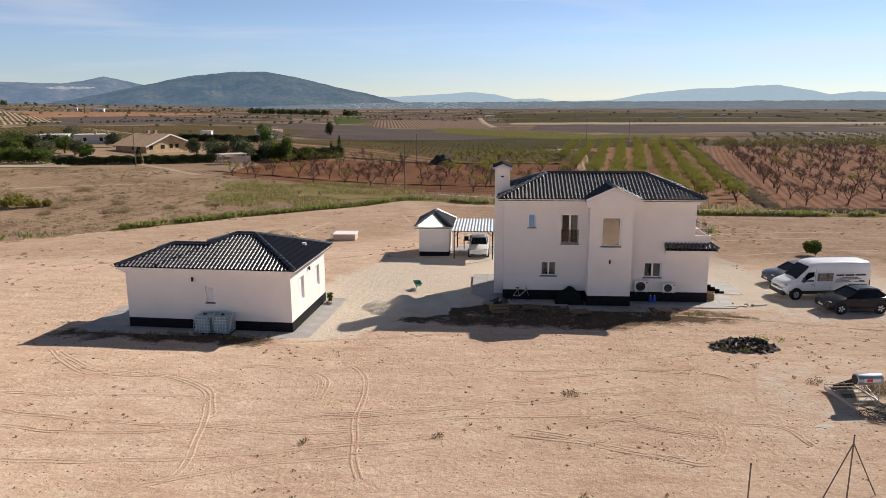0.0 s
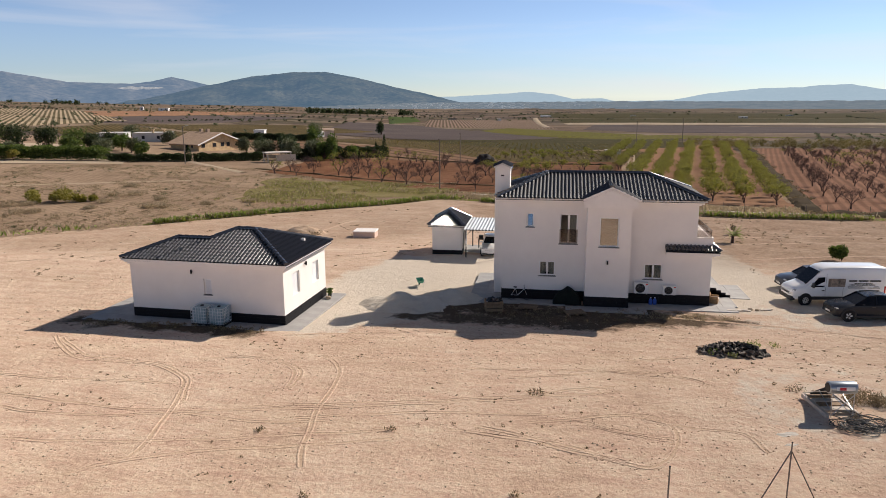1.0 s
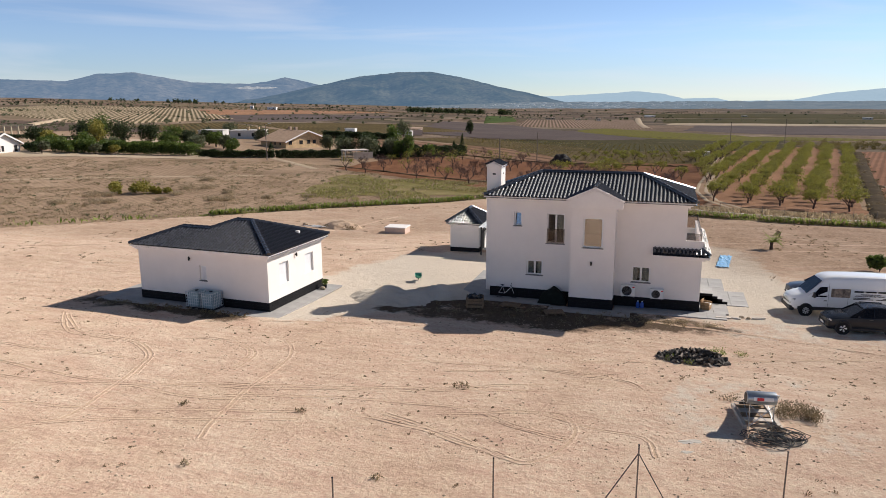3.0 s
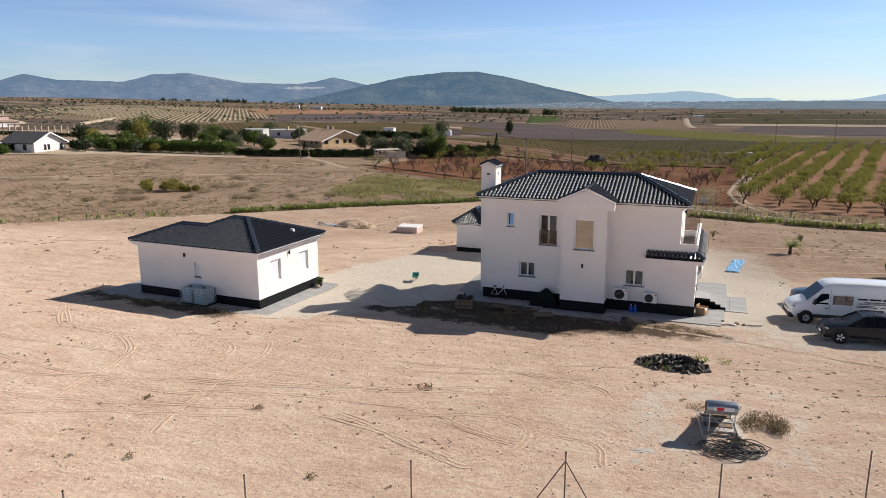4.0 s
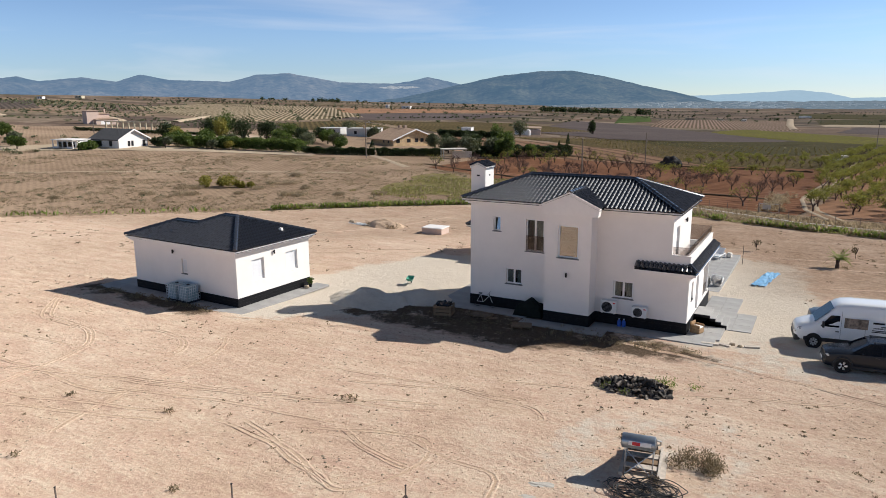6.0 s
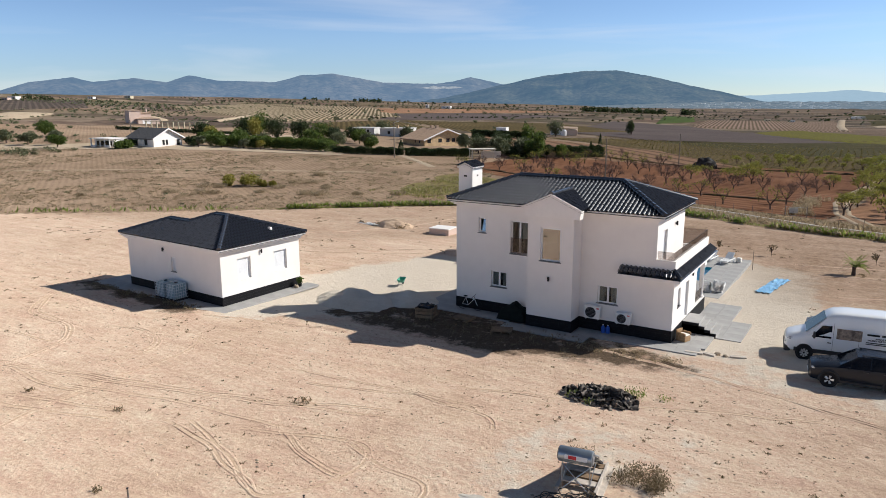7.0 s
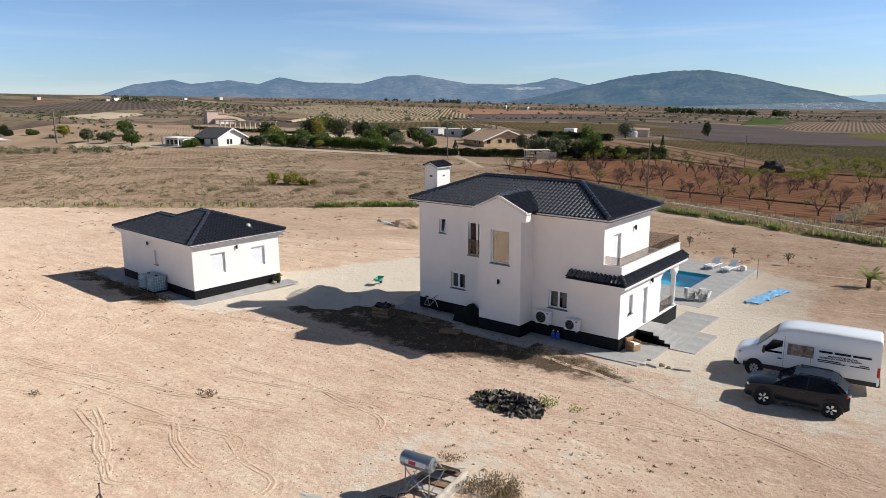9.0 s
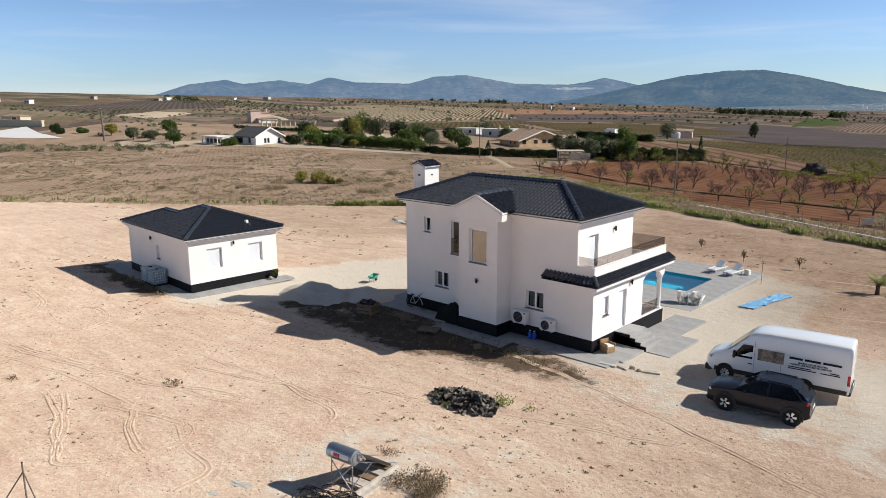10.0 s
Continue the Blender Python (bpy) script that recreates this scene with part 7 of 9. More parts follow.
for i in range(26):
    px_ = -14 + 2.6 * i
    field_post(px_, float(np.interp(px_, [-14, -9, 6, 18, 30, 60], [120, 117.8, 111.2, 104.2, 100.4, 98.8])) + 0.3)
gate = thing("field_gate", "grey tubular field gate with a pale sign board", "gate", rz(13.2, 111.0, ground_z(13.2, 111), 4))
for gx_ in (0.0, 2.6):
    part("gate_post", Geo().tube((gx_, 0, -0.3), (gx_, 0, 1.5), 0.05, 0.05, 8), M_POLE, gate)
part("gate_frame", Geo().path([(0.1, 0, 0.2), (2.5, 0, 0.2), (2.5, 0, 1.3), (0.1, 0, 1.3), (0.1, 0, 0.2)], 0.025, 6), M_STEEL, gate)
part("sign_board", Geo().box(0.5, 1.5, -0.05, -0.03, 0.55, 1.2, 0.005), M_CONC, gate, "pale blank sign board")


# ---- pool terrace ----
DZ = -0.43
paving("pool_terrace", 12.72, 15.0, 58.8, 72.4, DZ, None, 0.3)
paving("pool_terrace", 3.4, 12.70, 58.8, 63.18, DZ, None, 0.3)
paving("pool_terrace", 3.4, 12.70, 68.02, 72.4, DZ, None, 0.3)
pool = thing("swimming_pool", "rectangular turquoise swimming pool set in grey paving", "pool", kind="structure")
part("basin", Geo().box(3.2, 12.9, 63.0, 68.2, -2.3, -2.1), M_POOLT, pool)
for a in ((3.2, 12.9, 63.0, 63.2), (3.2, 12.9, 68.0, 68.2), (3.2, 3.4, 63.2, 68.0), (12.7, 12.9, 63.2, 68.0)):
    part("pool_wall", Geo().box(*a, -2.1, DZ - 0.02), M_POOLT, pool)
wat = part("water", Geo().add([(3.4, 63.2, DZ - 0.14), (12.7, 63.2, DZ - 0.14), (12.7, 68.0, DZ - 0.14), (3.4, 68.0, DZ - 0.14)], [(0, 1, 2, 3)]), M_WATER, pool, "clear still pool water")
wat.visible_shadow = False


def sun_lounger(m):
    e = thing("sun_lounger", "white plastic sun lounger with raised backrest on the terrace", "lounger", m, "pool loungers")
    part("frame", Geo().box(0, 0.06, 0, 1.9, 0.26, 0.34, 0.01).box(0.62, 0.68, 0, 1.9, 0.26, 0.34, 0.01).box(0.06, 0.62, 0, 0.06, 0.26, 0.34, 0.01).box(0.06, 0.62, 1.84, 1.9, 0.26, 0.34, 0.01), M_WHITE, e)
    for i in range(9):
        part("slat", Geo().box(0.06, 0.62, 0.1 + i * 0.13, 0.2 + i * 0.13, 0.29, 0.33, 0.005), M_WHITE, e)
    b = part("backrest", Geo().box(0.04, 0.64, 0, 0.75, 0, 0.045, 0.01), M_MESH, e, "grey mesh backrest")
    b.matrix_local = pose(0, 1.2, 0.33, 33, 0, 0)
    for x, y in ((0, 0.25), (0.6, 0.25), (0, 1.55), (0.6, 1.55)):
        part("leg", Geo().tube((x + 0.04, y, 0.0), (x + 0.04, y + 0.06, 0.3), 0.03, 0.035, 6), M_WHITE, e)
    return e


lg = sun_lounger(rz(11.55, 69.7, DZ, -8))
copy_thing(lg, rz(12.9, 69.5, DZ, -10))
part("towel", Geo().box(0.7, 1.1, 1.1, 1.5, 0.0, 0.42, 0.06), M_CUSH, thing("storage_cushion", "cream cushion block beside the loungers", "cushion", rz(13.1, 69.9, DZ, -10)))


M_TUB = plain("woven_pale_plastic", (0.70, 0.68, 0.66), 0.7, vary=0.12, fine=70, relief=0.4)


def stacked_chairs(m, n):
    """Tub chairs of pale woven plastic, pushed into one another."""
    first = []
    for i in range(n):
        e = thing("tub_chair", "pale grey woven tub chair in a stack", "chair", m @ pose(0, 0.025 * i, 0.06 * i - 0.12, -4.5 * i, 2.0 * i, 0) @ Matrix.Diagonal((1.12, 1.12, 0.85, 1)), "stacked garden chairs")
        if i == 0:
            rings = []
            for k, (r_, z_) in enumerate(((0.24, 0.26), (0.30, 0.38), (0.345, 0.52), (0.37, 0.66))):
                ring = []
                for q in range(25):
                    a = radians(-55 + 290 * q / 24)
                    lift = 0.16 * k / 3 * max(0, math.sin(a)) - 0.10 * k / 3 * max(0, -math.sin(a))
                    ring.append((r_ * math.cos(a), r_ * math.sin(a), z_ + lift))
                rings.append(ring)
            g = Geo().loft(rings, caps=False, closed=False)
            g.loft([[(x * 0.93, y * 0.93, z) for x, y, z in r_] for r_ in rings], caps=False, closed=False)
            first.append(part("backrest", g, M_TUB, e, smooth=True))
            rim = rings[-1]
            first.append(part("rim", Geo().path([(x * 0.965, y * 0.965, z) for x, y, z in rim], 0.02, 6), M_WHITE, e))
            first.append(part("seat", Geo().turned([(0.10, 0.22), (0.245, 0.23), (0.27, 0.28), (0.22, 0.30)], 20), M_TUB, e))
            for x in (-0.2, 0.2):
                for y in (-0.2, 0.2):
                    first.append(part("leg", Geo().tube((x * 1.15, y * 1.15, 0.135), (x * 0.8, y * 0.8, 0.26), 0.018, 0.022, 6), M_WHITE, e))
        else:
            for p in first:
                if p.name.startswith("leg") and i > 1:
                    continue
                o = new(p.name.split(".")[0], p.data)
                o.parent = e


stacked_chairs(rz(13.85, 60.2, DZ, 35), 6)
stacked_chairs(rz(14.62, 60.55, DZ, 15), 6)


def rod(x, y, h, r, mt, name, label, cat):
    e = thing(name, label, cat, pose(x, y, ground_z(x, y)))
    part("shaft", Geo().tube((0, 0, -0.2), (0, 0, h), r, r * 0.8, 6), mt, e)
    return e


rod(15.3, 71.0, 1.7, 0.025, M_POLE, "wooden_stake", "thin wooden stake at the terrace edge", "stake")

# blue tarpaulin strip
g = Geo()
rows = []
rng = random.Random(3)
for i in range(22):
    f = i / 21
    row = []
    for j in range(9):
        k = j / 8 - 0.5
        x, y = 17.25 + 0.75 * f + k * 1.0, 62.2 + 6.0 * f + 0.25 * math.sin(j * 2 + i)
        row.append((x, y, rolling(x, y) + 0.06 + 0.12 * abs(noise.noise((x * 3, y * 2.2, 1)))))
    rows.append(row)
g.loft(rows, caps=False, closed=False)
solid("tarpaulin", g, M_BLUE, "crumpled pale blue pool cover lying on the gravel", "tarpaulin", smooth=False)


# ---- shed, carport and yard ----
shed = thing("garden_shed", "small white pump shed with black hipped roof", "shed")


def build_shed():
    x0, x1, y0, y1, z0, zt = -6.45, -3.75, 62.2, 66.2, -0.75, 1.95
    wall_x(shed, y0, y0 + 0.2, x0, x1, z0, zt)
    wall_x(shed, y1 - 0.2, y1, x0, x1, z0, zt)
    wall_y(shed, x0, x0 + 0.2, y0 + 0.2, y1 - 0.2, z0, zt)
    wall_y(shed, x1 - 0.2, x1, y0 + 0.2, y1 - 0.2, z0, zt, [(63.4, 64.5, z0, 1.35)])
    part("door_leaf", Geo().box(x1 - 0.14, x1 - 0.09, 63.4, 64.5, z0, 1.35), M_BLACK, shed, "dark metal door")
    plinth_stones(shed, rz(x0, y0 - 0.012, 0, 0), x1 - x0, z0, -0.15, 21)
    plinth_stones(shed, rz(x1 + 0.012, y0, 0, 90), 1.2, z0, -0.15, 22)
    cornice(shed, x0, x1, y0, y1, 1.9, 2.14, 0.3)
    hip_roof(shed, x0 - 0.36, x1 + 0.36, y0 - 0.36, y1 + 0.36, 2.15, 1.1)


build_shed()
paving("shed_terrace", -6.6, 0.9, 60.6, 67.0, -0.6, None, 0.25)
carport = thing("carport", "dark steel carport roofed with grey corrugated sheet", "carport")


def build_carport():
    for x in (-3.2, 0.2):
        for y in (61.0, 66.3):
            part("post", Geo().box(x - 0.05, x + 0.05, y - 0.05, y + 0.05, -0.6, 1.95), M_BLACK, carport)
    for y in (61.0, 63.6, 66.3):
        part("beam", Geo().box(-3.4, 0.4, y - 0.04, y + 0.04, 1.95, 2.05), M_BLACK, carport)
    for y in (61.0,):
        part("brace", Geo().tube((-3.2, y, 1.5), (-2.7, y, 1.98), 0.03, 0.03, 5), M_BLACK, carport)
        part("brace", Geo().tube((0.2, y, 1.5), (-0.3, y, 1.98), 0.03, 0.03, 5), M_BLACK, carport)
    rows = []
    n = 110
    for y, z in ((60.7, 2.06), (63.6, 2.12), (66.6, 2.18)):
        rows.append([(-3.45 + 3.95 * i / n, y, z + 0.045 * math.sin(i * 2 * math.pi / 8)) for i in range(n + 1)])
    g = Geo()
    g.loft(rows, caps=False, closed=False)
    part("roof_sheet", g, M_SHEET, carport, "grey corrugated roofing sheet", True)


build_carport()
bench = thing("workbench", "cluttered dark workbench under the carport", "bench", rz(-2.6, 65.2, -0.58, 0))
part("top", Geo().box(0, 1.4, 0, 0.6, 0.85, 0.9, 0.01), M_WOOD, bench)
for x in (0.05, 1.3):
    for y in (0.05, 0.5):
        part("leg", Geo().box(x, x + 0.06, y, y + 0.06, 0, 0.85), M_BLACK, bench)
for i, (x, w, h, mt) in enumerate(((-2.5, 0.4, 0.35, M_BLKPL), (-2.0, 0.3, 0.5, M_WHITE), (-1.5, 0.25, 0.25, M_JUG))):
    solid("storage_crate", Geo().box(0, w, 0, 0.4, 0, h, 0.02), mt, "plastic crate standing on a workbench", "crate", rz(x, 65.3, 0.33, 0))


def wheel_on(parent, x, y, r, w, spokes, side, rim_mat):
    t = part("wheel", Geo().turned([(r * 0.62, -w / 2), (r * 0.93, -w / 2), (r, -w * 0.3), (r, w * 0.3), (r * 0.93, w / 2), (r * 0.62, w / 2)], 22), M_RUBBER, parent, "black tyre on its rim", True)
    t.matrix_local = pose(x, y, r, 90, 0, 0)
    g = Geo()
    g.turned([(0.05, -w * 0.38), (r * 0.6, -w * 0.30), (r * 0.64, w * 0.36), (r * 0.60, w * 0.40), (r * 0.56, w * 0.2)], 22)
    part("hub", g, M_BLACK, t)
    g = Geo()
    f = 0.42 * w * side
    for i in range(spokes):
        a = 2 * math.pi * i / spokes
        for d in (-0.13, 0.13):
            g.tube((0.05 * math.cos(a), 0.05 * math.sin(a), f), (r * 0.62 * math.cos(a + d), r * 0.62 * math.sin(a + d), f * 0.9), 0.036, 0.046, 5)
    g.path([(r * 0.62 * math.cos(k * math.pi / 11), r * 0.62 * math.sin(k * math.pi / 11), f * 0.92) for k in range(23)], 0.014, 5)
    part("rim", g, rim_mat, t)


def shell(stations, sag=0.0):
    """Rings of a car's body: (x, low z, top z, half width)."""
    rings = []
    for x, zb, zt, w in stations:
        h = zt - zb
        rings.append([(x, -w * 0.94, zb), (x, -w, zb + h * 0.25), (x, -w * 0.995, zb + h * 0.62), (x, -w * 0.95, zt - h * 0.08), (x, -w * 0.82, zt), (x, w * 0.82, zt), (x, w * 0.95, zt - h * 0.08), (x, w * 0.995, zb + h * 0.62), (x, w, zb + h * 0.25), (x, w * 0.94, zb)])
    return rings


def hatchback(m, paint, label, rims, suv=0.0, roof_bars=True, glassy=None):
    """A five-door car that faces -x, its front axle over the origin."""
    e = thing("car", label, "car", m, "parked cars")
    u = 1.0 + suv
    b = Geo()
    b.loft(shell([(-0.82, 0.34, 0.62, 0.62), (-0.76, 0.26, 0.80, 0.78), (-0.5, 0.24, 0.90 * u, 0.87), (0.1, 0.24, 0.98 * u, 0.90), (0.55, 0.24, 1.02 * u, 0.91), (1.6, 0.24, 1.04 * u, 0.92), (2.7, 0.25, 1.07 * u, 0.91), (3.1, 0.28, 1.08 * u, 0.86), (3.24, 0.36, 1.02 * u, 0.78)]))
    part("body", b, paint, e, smooth=True)
    g = Geo()
    top = 1.52 * u

    def hoop(x, z, wb, wt, zb=0.98 * u):
        return [(x, -wb, zb), (x, -wt, z), (x, wt, z), (x, wb, zb)]
    g.loft([hoop(0.42, 1.02 * u, 0.78, 0.74), hoop(1.18, top - 0.05, 0.84, 0.62), hoop(1.7, top, 0.85, 0.62), hoop(2.45, top - 0.03, 0.85, 0.60), hoop(2.85, top - 0.22, 0.82, 0.60), hoop(3.14, 1.06 * u, 0.76, 0.72)])
    part("glasshouse", g, glassy or M_CARGL, e, "dark tinted windows")
    g = Geo()
    g.loft([[(x, -w, z), (x, w, z), (x, w * 0.98, z + 0.04), (x, -w * 0.98, z + 0.04)] for x, z, w in ((1.08, top - 0.06, 0.645), (1.7, top, 0.645), (2.45, top - 0.03, 0.625), (2.75, top - 0.12, 0.62))])
    part("roof", g, paint, e, smooth=True)
    for s in (-1, 1):
        for (xa, za, wa), (xb, zb, wb) in (((0.42, 1.03 * u, 0.77), (1.15, top - 0.03, 0.635)), ((1.62, 1.03 * u, 0.86), (1.66, top, 0.635)), ((2.95, 1.06 * u, 0.81), (2.5, top - 0.04, 0.62))):
            part("pillar", Geo().tube((xa, s * wa, za), (xb, s * wb, zb), 0.035, 0.03, 6), paint, e)
        if roof_bars:
            part("roof_bar", Geo().tube((1.25, s * 0.56, top + 0.06), (2.5, s * 0.55, top + 0.04), 0.02, 0.02, 6).box(1.28, 1.36, s * 0.56 - 0.02, s * 0.56 + 0.02, top - 0.01, top + 0.06).box(2.38, 2.46, s * 0.55 - 0.02, s * 0.55 + 0.02, top - 0.03, top + 0.05), M_BLKPL, e)
        part("mirror", Geo().blob((0.78, s * 0.98, 1.05 * u), 0.07, 0.11, 0.08, 0.05, 8), paint, e)
        part("headlight", Geo().blob((-0.62, s * 0.62, 0.76 * u), 0.16, 0.2, 0.075, 0.05, 10), M_HEADL, e, "clear headlight")
        part("tail_light", Geo().blob((3.12, s * 0.70, 0.94 * u), 0.1, 0.14, 0.11, 0.05, 10), M_LAMPG, e, "red tail light")
        for xw in (0.0, 2.604):
            g = Geo()
            pts = [(xw + 0.42 * math.cos(a), s * 0.905, 0.33 + 0.42 * math.sin(a)) for a in (math.pi * (i / 12 * 1.16 - 0.08) for i in range(13))]
            g.path(pts, 0.05, 5)
            part("wheel_arch", g, M_BLKPL, e, "black plastic wheel arch")
            part("arch_liner", Geo().tube((xw, s * 0.78, 0.33), (xw, s * 0.912, 0.33), 0.40, 0.40, 20), M_BLACK, e)
            wheel_on(e, xw, s * 0.83, 0.33, 0.2, 5, -s, rims)
        part("door_handle", Geo().box(1.35, 1.55, s * 0.925 - 0.012, s * 0.925 + 0.012, 0.88 * u, 0.91 * u), M_BLKPL, e)
        part("door_handle", Geo().box(2.15, 2.33, s * 0.92 - 0.012, s * 0.92 + 0.012, 0.89 * u, 0.92 * u), M_BLKPL, e)
        part("side_skirt", Geo().box(0.45, 2.15, s * 0.90 - 0.03, s * 0.90 + 0.03, 0.22, 0.36, 0.015), M_BLKPL, e)
    part("grille", Geo().box(-0.815, -0.76, -0.5, 0.5, 0.52, 0.66, 0.015), M_BLKPL, e)
    part("front_bumper", Geo().box(-0.84, -0.6, -0.72, 0.72, 0.28, 0.44, 0.04), M_BLKPL, e)
    part("rear_bumper", Geo().box(3.0, 3.27, -0.76, 0.76, 0.32, 0.55, 0.04), M_BLKPL, e)
    part("number_plate", Geo().box(-0.86, -0.842, -0.26, 0.26, 0.40, 0.51), M_WHITE, e)
    part("number_plate", Geo().box(3.272, 3.285, -0.26, 0.26, 0.60, 0.71), M_WHITE, e)
    return e


hatchback(rz(22.45, 45.68, ground_z(22.5, 45) + 0.05, 7.3), M_CARB, "black crossover hatchback with silver alloy wheels on sand", M_ALLOY)
hatchback(rz(21.65, 53.1, ground_z(21.6, 53.1) + 0.05, 7.5), M_CARBL, "dark blue compact car parked behind a white van", M_ALLOY, 0.04, False)
hatchback(rz(-1.05, 62.2, -0.58, 90) @ pose(0, 0, 0), M_CARW, "white car standing under the carport", M_BLACK, 0.08, False)


def van(m):
    """A long high-roofed van that faces -x, its front axle over the origin."""
    e = thing("van", "long white high-roofed delivery van with black lower trim", "van", m)
    w = 1.02

    def ring(x, zb, zt, wb, wt, shoulder):
        half = [(wb * 0.95, zb), (wb * 0.99, zb + 0.1), (wb, zb + 0.3), (wb, shoulder), (wb - (wb - wt) * 0.35, shoulder + (zt - shoulder) * 0.45), (wt + 0.02, zt - 0.2), (wt - 0.025, zt - 0.075), (wt - 0.10, zt - 0.012), (wt * 0.5, zt + 0.012)]
        return [(x, -y, z) for y, z in half] + [(x, y, z) for y, z in half[::-1]]
    g = Geo()
    g.loft([ring(-1.03, 0.58, 0.92, 0.62, 0.58, 0.75), ring(-0.97, 0.46, 1.06, 0.84, 0.76, 0.85), ring(-0.85, 0.42, 1.16, 0.93, 0.84, 0.92), ring(-0.5, 0.42, 1.28, 0.985, 0.88, 1.0), ring(-0.08, 0.42, 1.41, 1.01, 0.88, 1.15), ring(0.02, 0.42, 1.46, 1.015, 0.88, 1.17), ring(0.35, 0.42, 1.76, w, 0.88, 1.3), ring(0.95, 0.42, 2.30, w, 0.87, 1.45), ring(1.12, 0.42, 2.43, w, 0.88, 1.5), ring(1.4, 0.42, 2.54, w, 0.89, 1.5), ring(1.9, 0.42, 2.60, w, 0.90, 1.5), ring(3.6, 0.42, 2.62, w, 0.90, 1.5), ring(5.55, 0.42, 2.60, w, 0.90, 1.5), ring(5.66, 0.43, 2.57, w * 0.99, 0.885, 1.5), ring(5.70, 0.46, 2.52, w * 0.965, 0.86, 1.5)])
    part("body", g, M_VANW, e, smooth=True)
    g = Geo()
    g.add([(0.03, -0.84, 1.485), (0.03, 0.84, 1.485), (0.94, 0.78, 2.308), (0.94, -0.78, 2.308)], [(0, 1, 2, 3)])
    g.add([(0.0, -0.86, 1.45), (0.0, 0.86, 1.45), (0.95, 0.80, 2.28), (0.95, -0.80, 2.28)], [(3, 2, 1, 0)])
    part("windscreen", g, M_CARGL, e, "dark sloping windscreen")
    for s in (-1, 1):
        y0, y1 = s * (w + 0.006), s * (w - 0.12)
        g = Geo()
        side = [(0.28, s * 1.025, 1.28), (1.28, s * 1.025, 1.28), (1.28, s * 0.992, 1.95), (0.80, s * 0.992, 1.93)]
        g.add(side, [(0, 1, 2, 3) if s < 0 else (3, 2, 1, 0)])
        part("side_window", g, M_CARGL, e, "dark cab side window")
        part("lower_trim", Geo().box(-0.55, 5.6, s * 1.022 - 0.015, s * 1.022 + 0.015, 0.40, 0.62, 0.01), M_BLKPL, e, "black plastic lower trim")
        part("door_seam", Geo().box(1.36, 1.375, s * 1.022 - 0.004, s * 1.022 + 0.004, 0.65, 2.2), M_SILL, e)
        part("door_seam", Geo().box(2.62, 2.635, s * 1.022 - 0.004, s * 1.022 + 0.004, 0.65, 1.6), M_SILL, e)
        part("door_handle", Geo().box(1.1, 1.3, s * 1.03 - 0.012, s * 1.03 + 0.012, 1.02, 1.07), M_BLKPL, e)
        part("mirror", Geo().box(0.36, 0.48, s * 1.16 - 0.12, s * 1.16 + 0.12, 1.25, 1.6, 0.03), M_BLKPL, e)
        part("headlight", Geo().blob((-0.72, s * 0.78, 0.98), 0.2, 0.17, 0.13, 0.05, 10), M_HEADL, e, "clear headlight")
        part("tail_light", Geo().box(5.56, 5.70, s * 0.95 - 0.07, s * 0.95 + 0.07, 0.85, 1.35, 0.015), M_LAMPG, e, "tall red tail light")
        for xw in (0.0, 3.75):
            part("arch_liner", Geo().tube((xw, s * 0.85, 0.40), (xw, s * 1.03, 0.38), 0.46, 0.46, 22), M_BLACK, e)
            wheel_on(e, xw, s * 0.94, 0.36, 0.22, 8, -s, M_STEEL)
    part("front_bumper", Geo().box(-1.05, -0.7, -0.92, 0.92, 0.30, 0.62, 0.05), M_BLKPL, e)
    part("grille", Geo().box(-1.02, -0.9, -0.55, 0.55, 0.68, 0.90, 0.02), M_BLKPL, e)
    part("rear_bumper", Geo().box(5.5, 5.78, -0.95, 0.95, 0.36, 0.58, 0.04), M_BLKPL, e)
    part("rear_window", Geo().box(5.63, 5.672, -0.62, -0.08, 1.45, 2.05).box(5.63, 5.672, 0.08, 0.62, 1.45, 2.05), M_CARGL, e)
    part("number_plate", Geo().box(5.78, 5.79, -0.26, 0.26, 0.62, 0.73), M_WHITE, e)
    # lettering on the side
    y = -1.028
    pic = part("picture_panel", Geo().box(1.52, 2.75, y - 0.004, y + 0.004, 1.30, 1.86), plain("printed_room_picture", (0.24, 0.18, 0.14), 0.5, vary=0.85, scale=3.5, fine=9, relief=0), e, "printed photograph of a tiled room")
    pic.matrix_local = pose(0, 0.0, 0, 0, 0, 0)
    for x0_, x1_ in ((2.98, 3.58), (3.68, 4.38), (4.48, 5.28)):
        part("name_bar", Geo().box(x0_, x1_, y - 0.004, y + 0.002, 1.66, 1.76), M_BLACK, e, "bold black word on the van's side")
    for x0_, x1_, z_ in ((2.95, 4.0, 1.28), (2.95, 4.2, 1.20), (4.8, 5.2, 1.28), (4.4, 5.25, 1.20)):
        part("text_bar", Geo().box(x0_, x1_, y - 0.004, y + 0.002, z_, z_ + 0.045), M_BLACK, e)
    for words, x_, z_ in (("MAKING FLOORS BEAUTIFUL", 3.4, 1.50), ("HACEMOS QUE TU SUELO SEA PRECIOSO", 3.02, 1.40)):
        c = bpy.data.curves.new("lettering", "FONT")
        c.body = words
        c.size = 0.10
        c.extrude = 0.002
        c.offset = 0.004
        c.materials.append(M_BLACK)
        o = new("lettering", c)
        o.parent = e
        o.matrix_local = pose(x_, y - 0.004, z_, 90, 0, 0)
    return e


van(rz(20.68, 49.26, ground_z(22, 49.5) + 0.04, 7.5) @ Matrix.Translation((0.39, 0, 0)) @ Matrix.Diagonal((0.91, 0.96, 0.985, 1)))

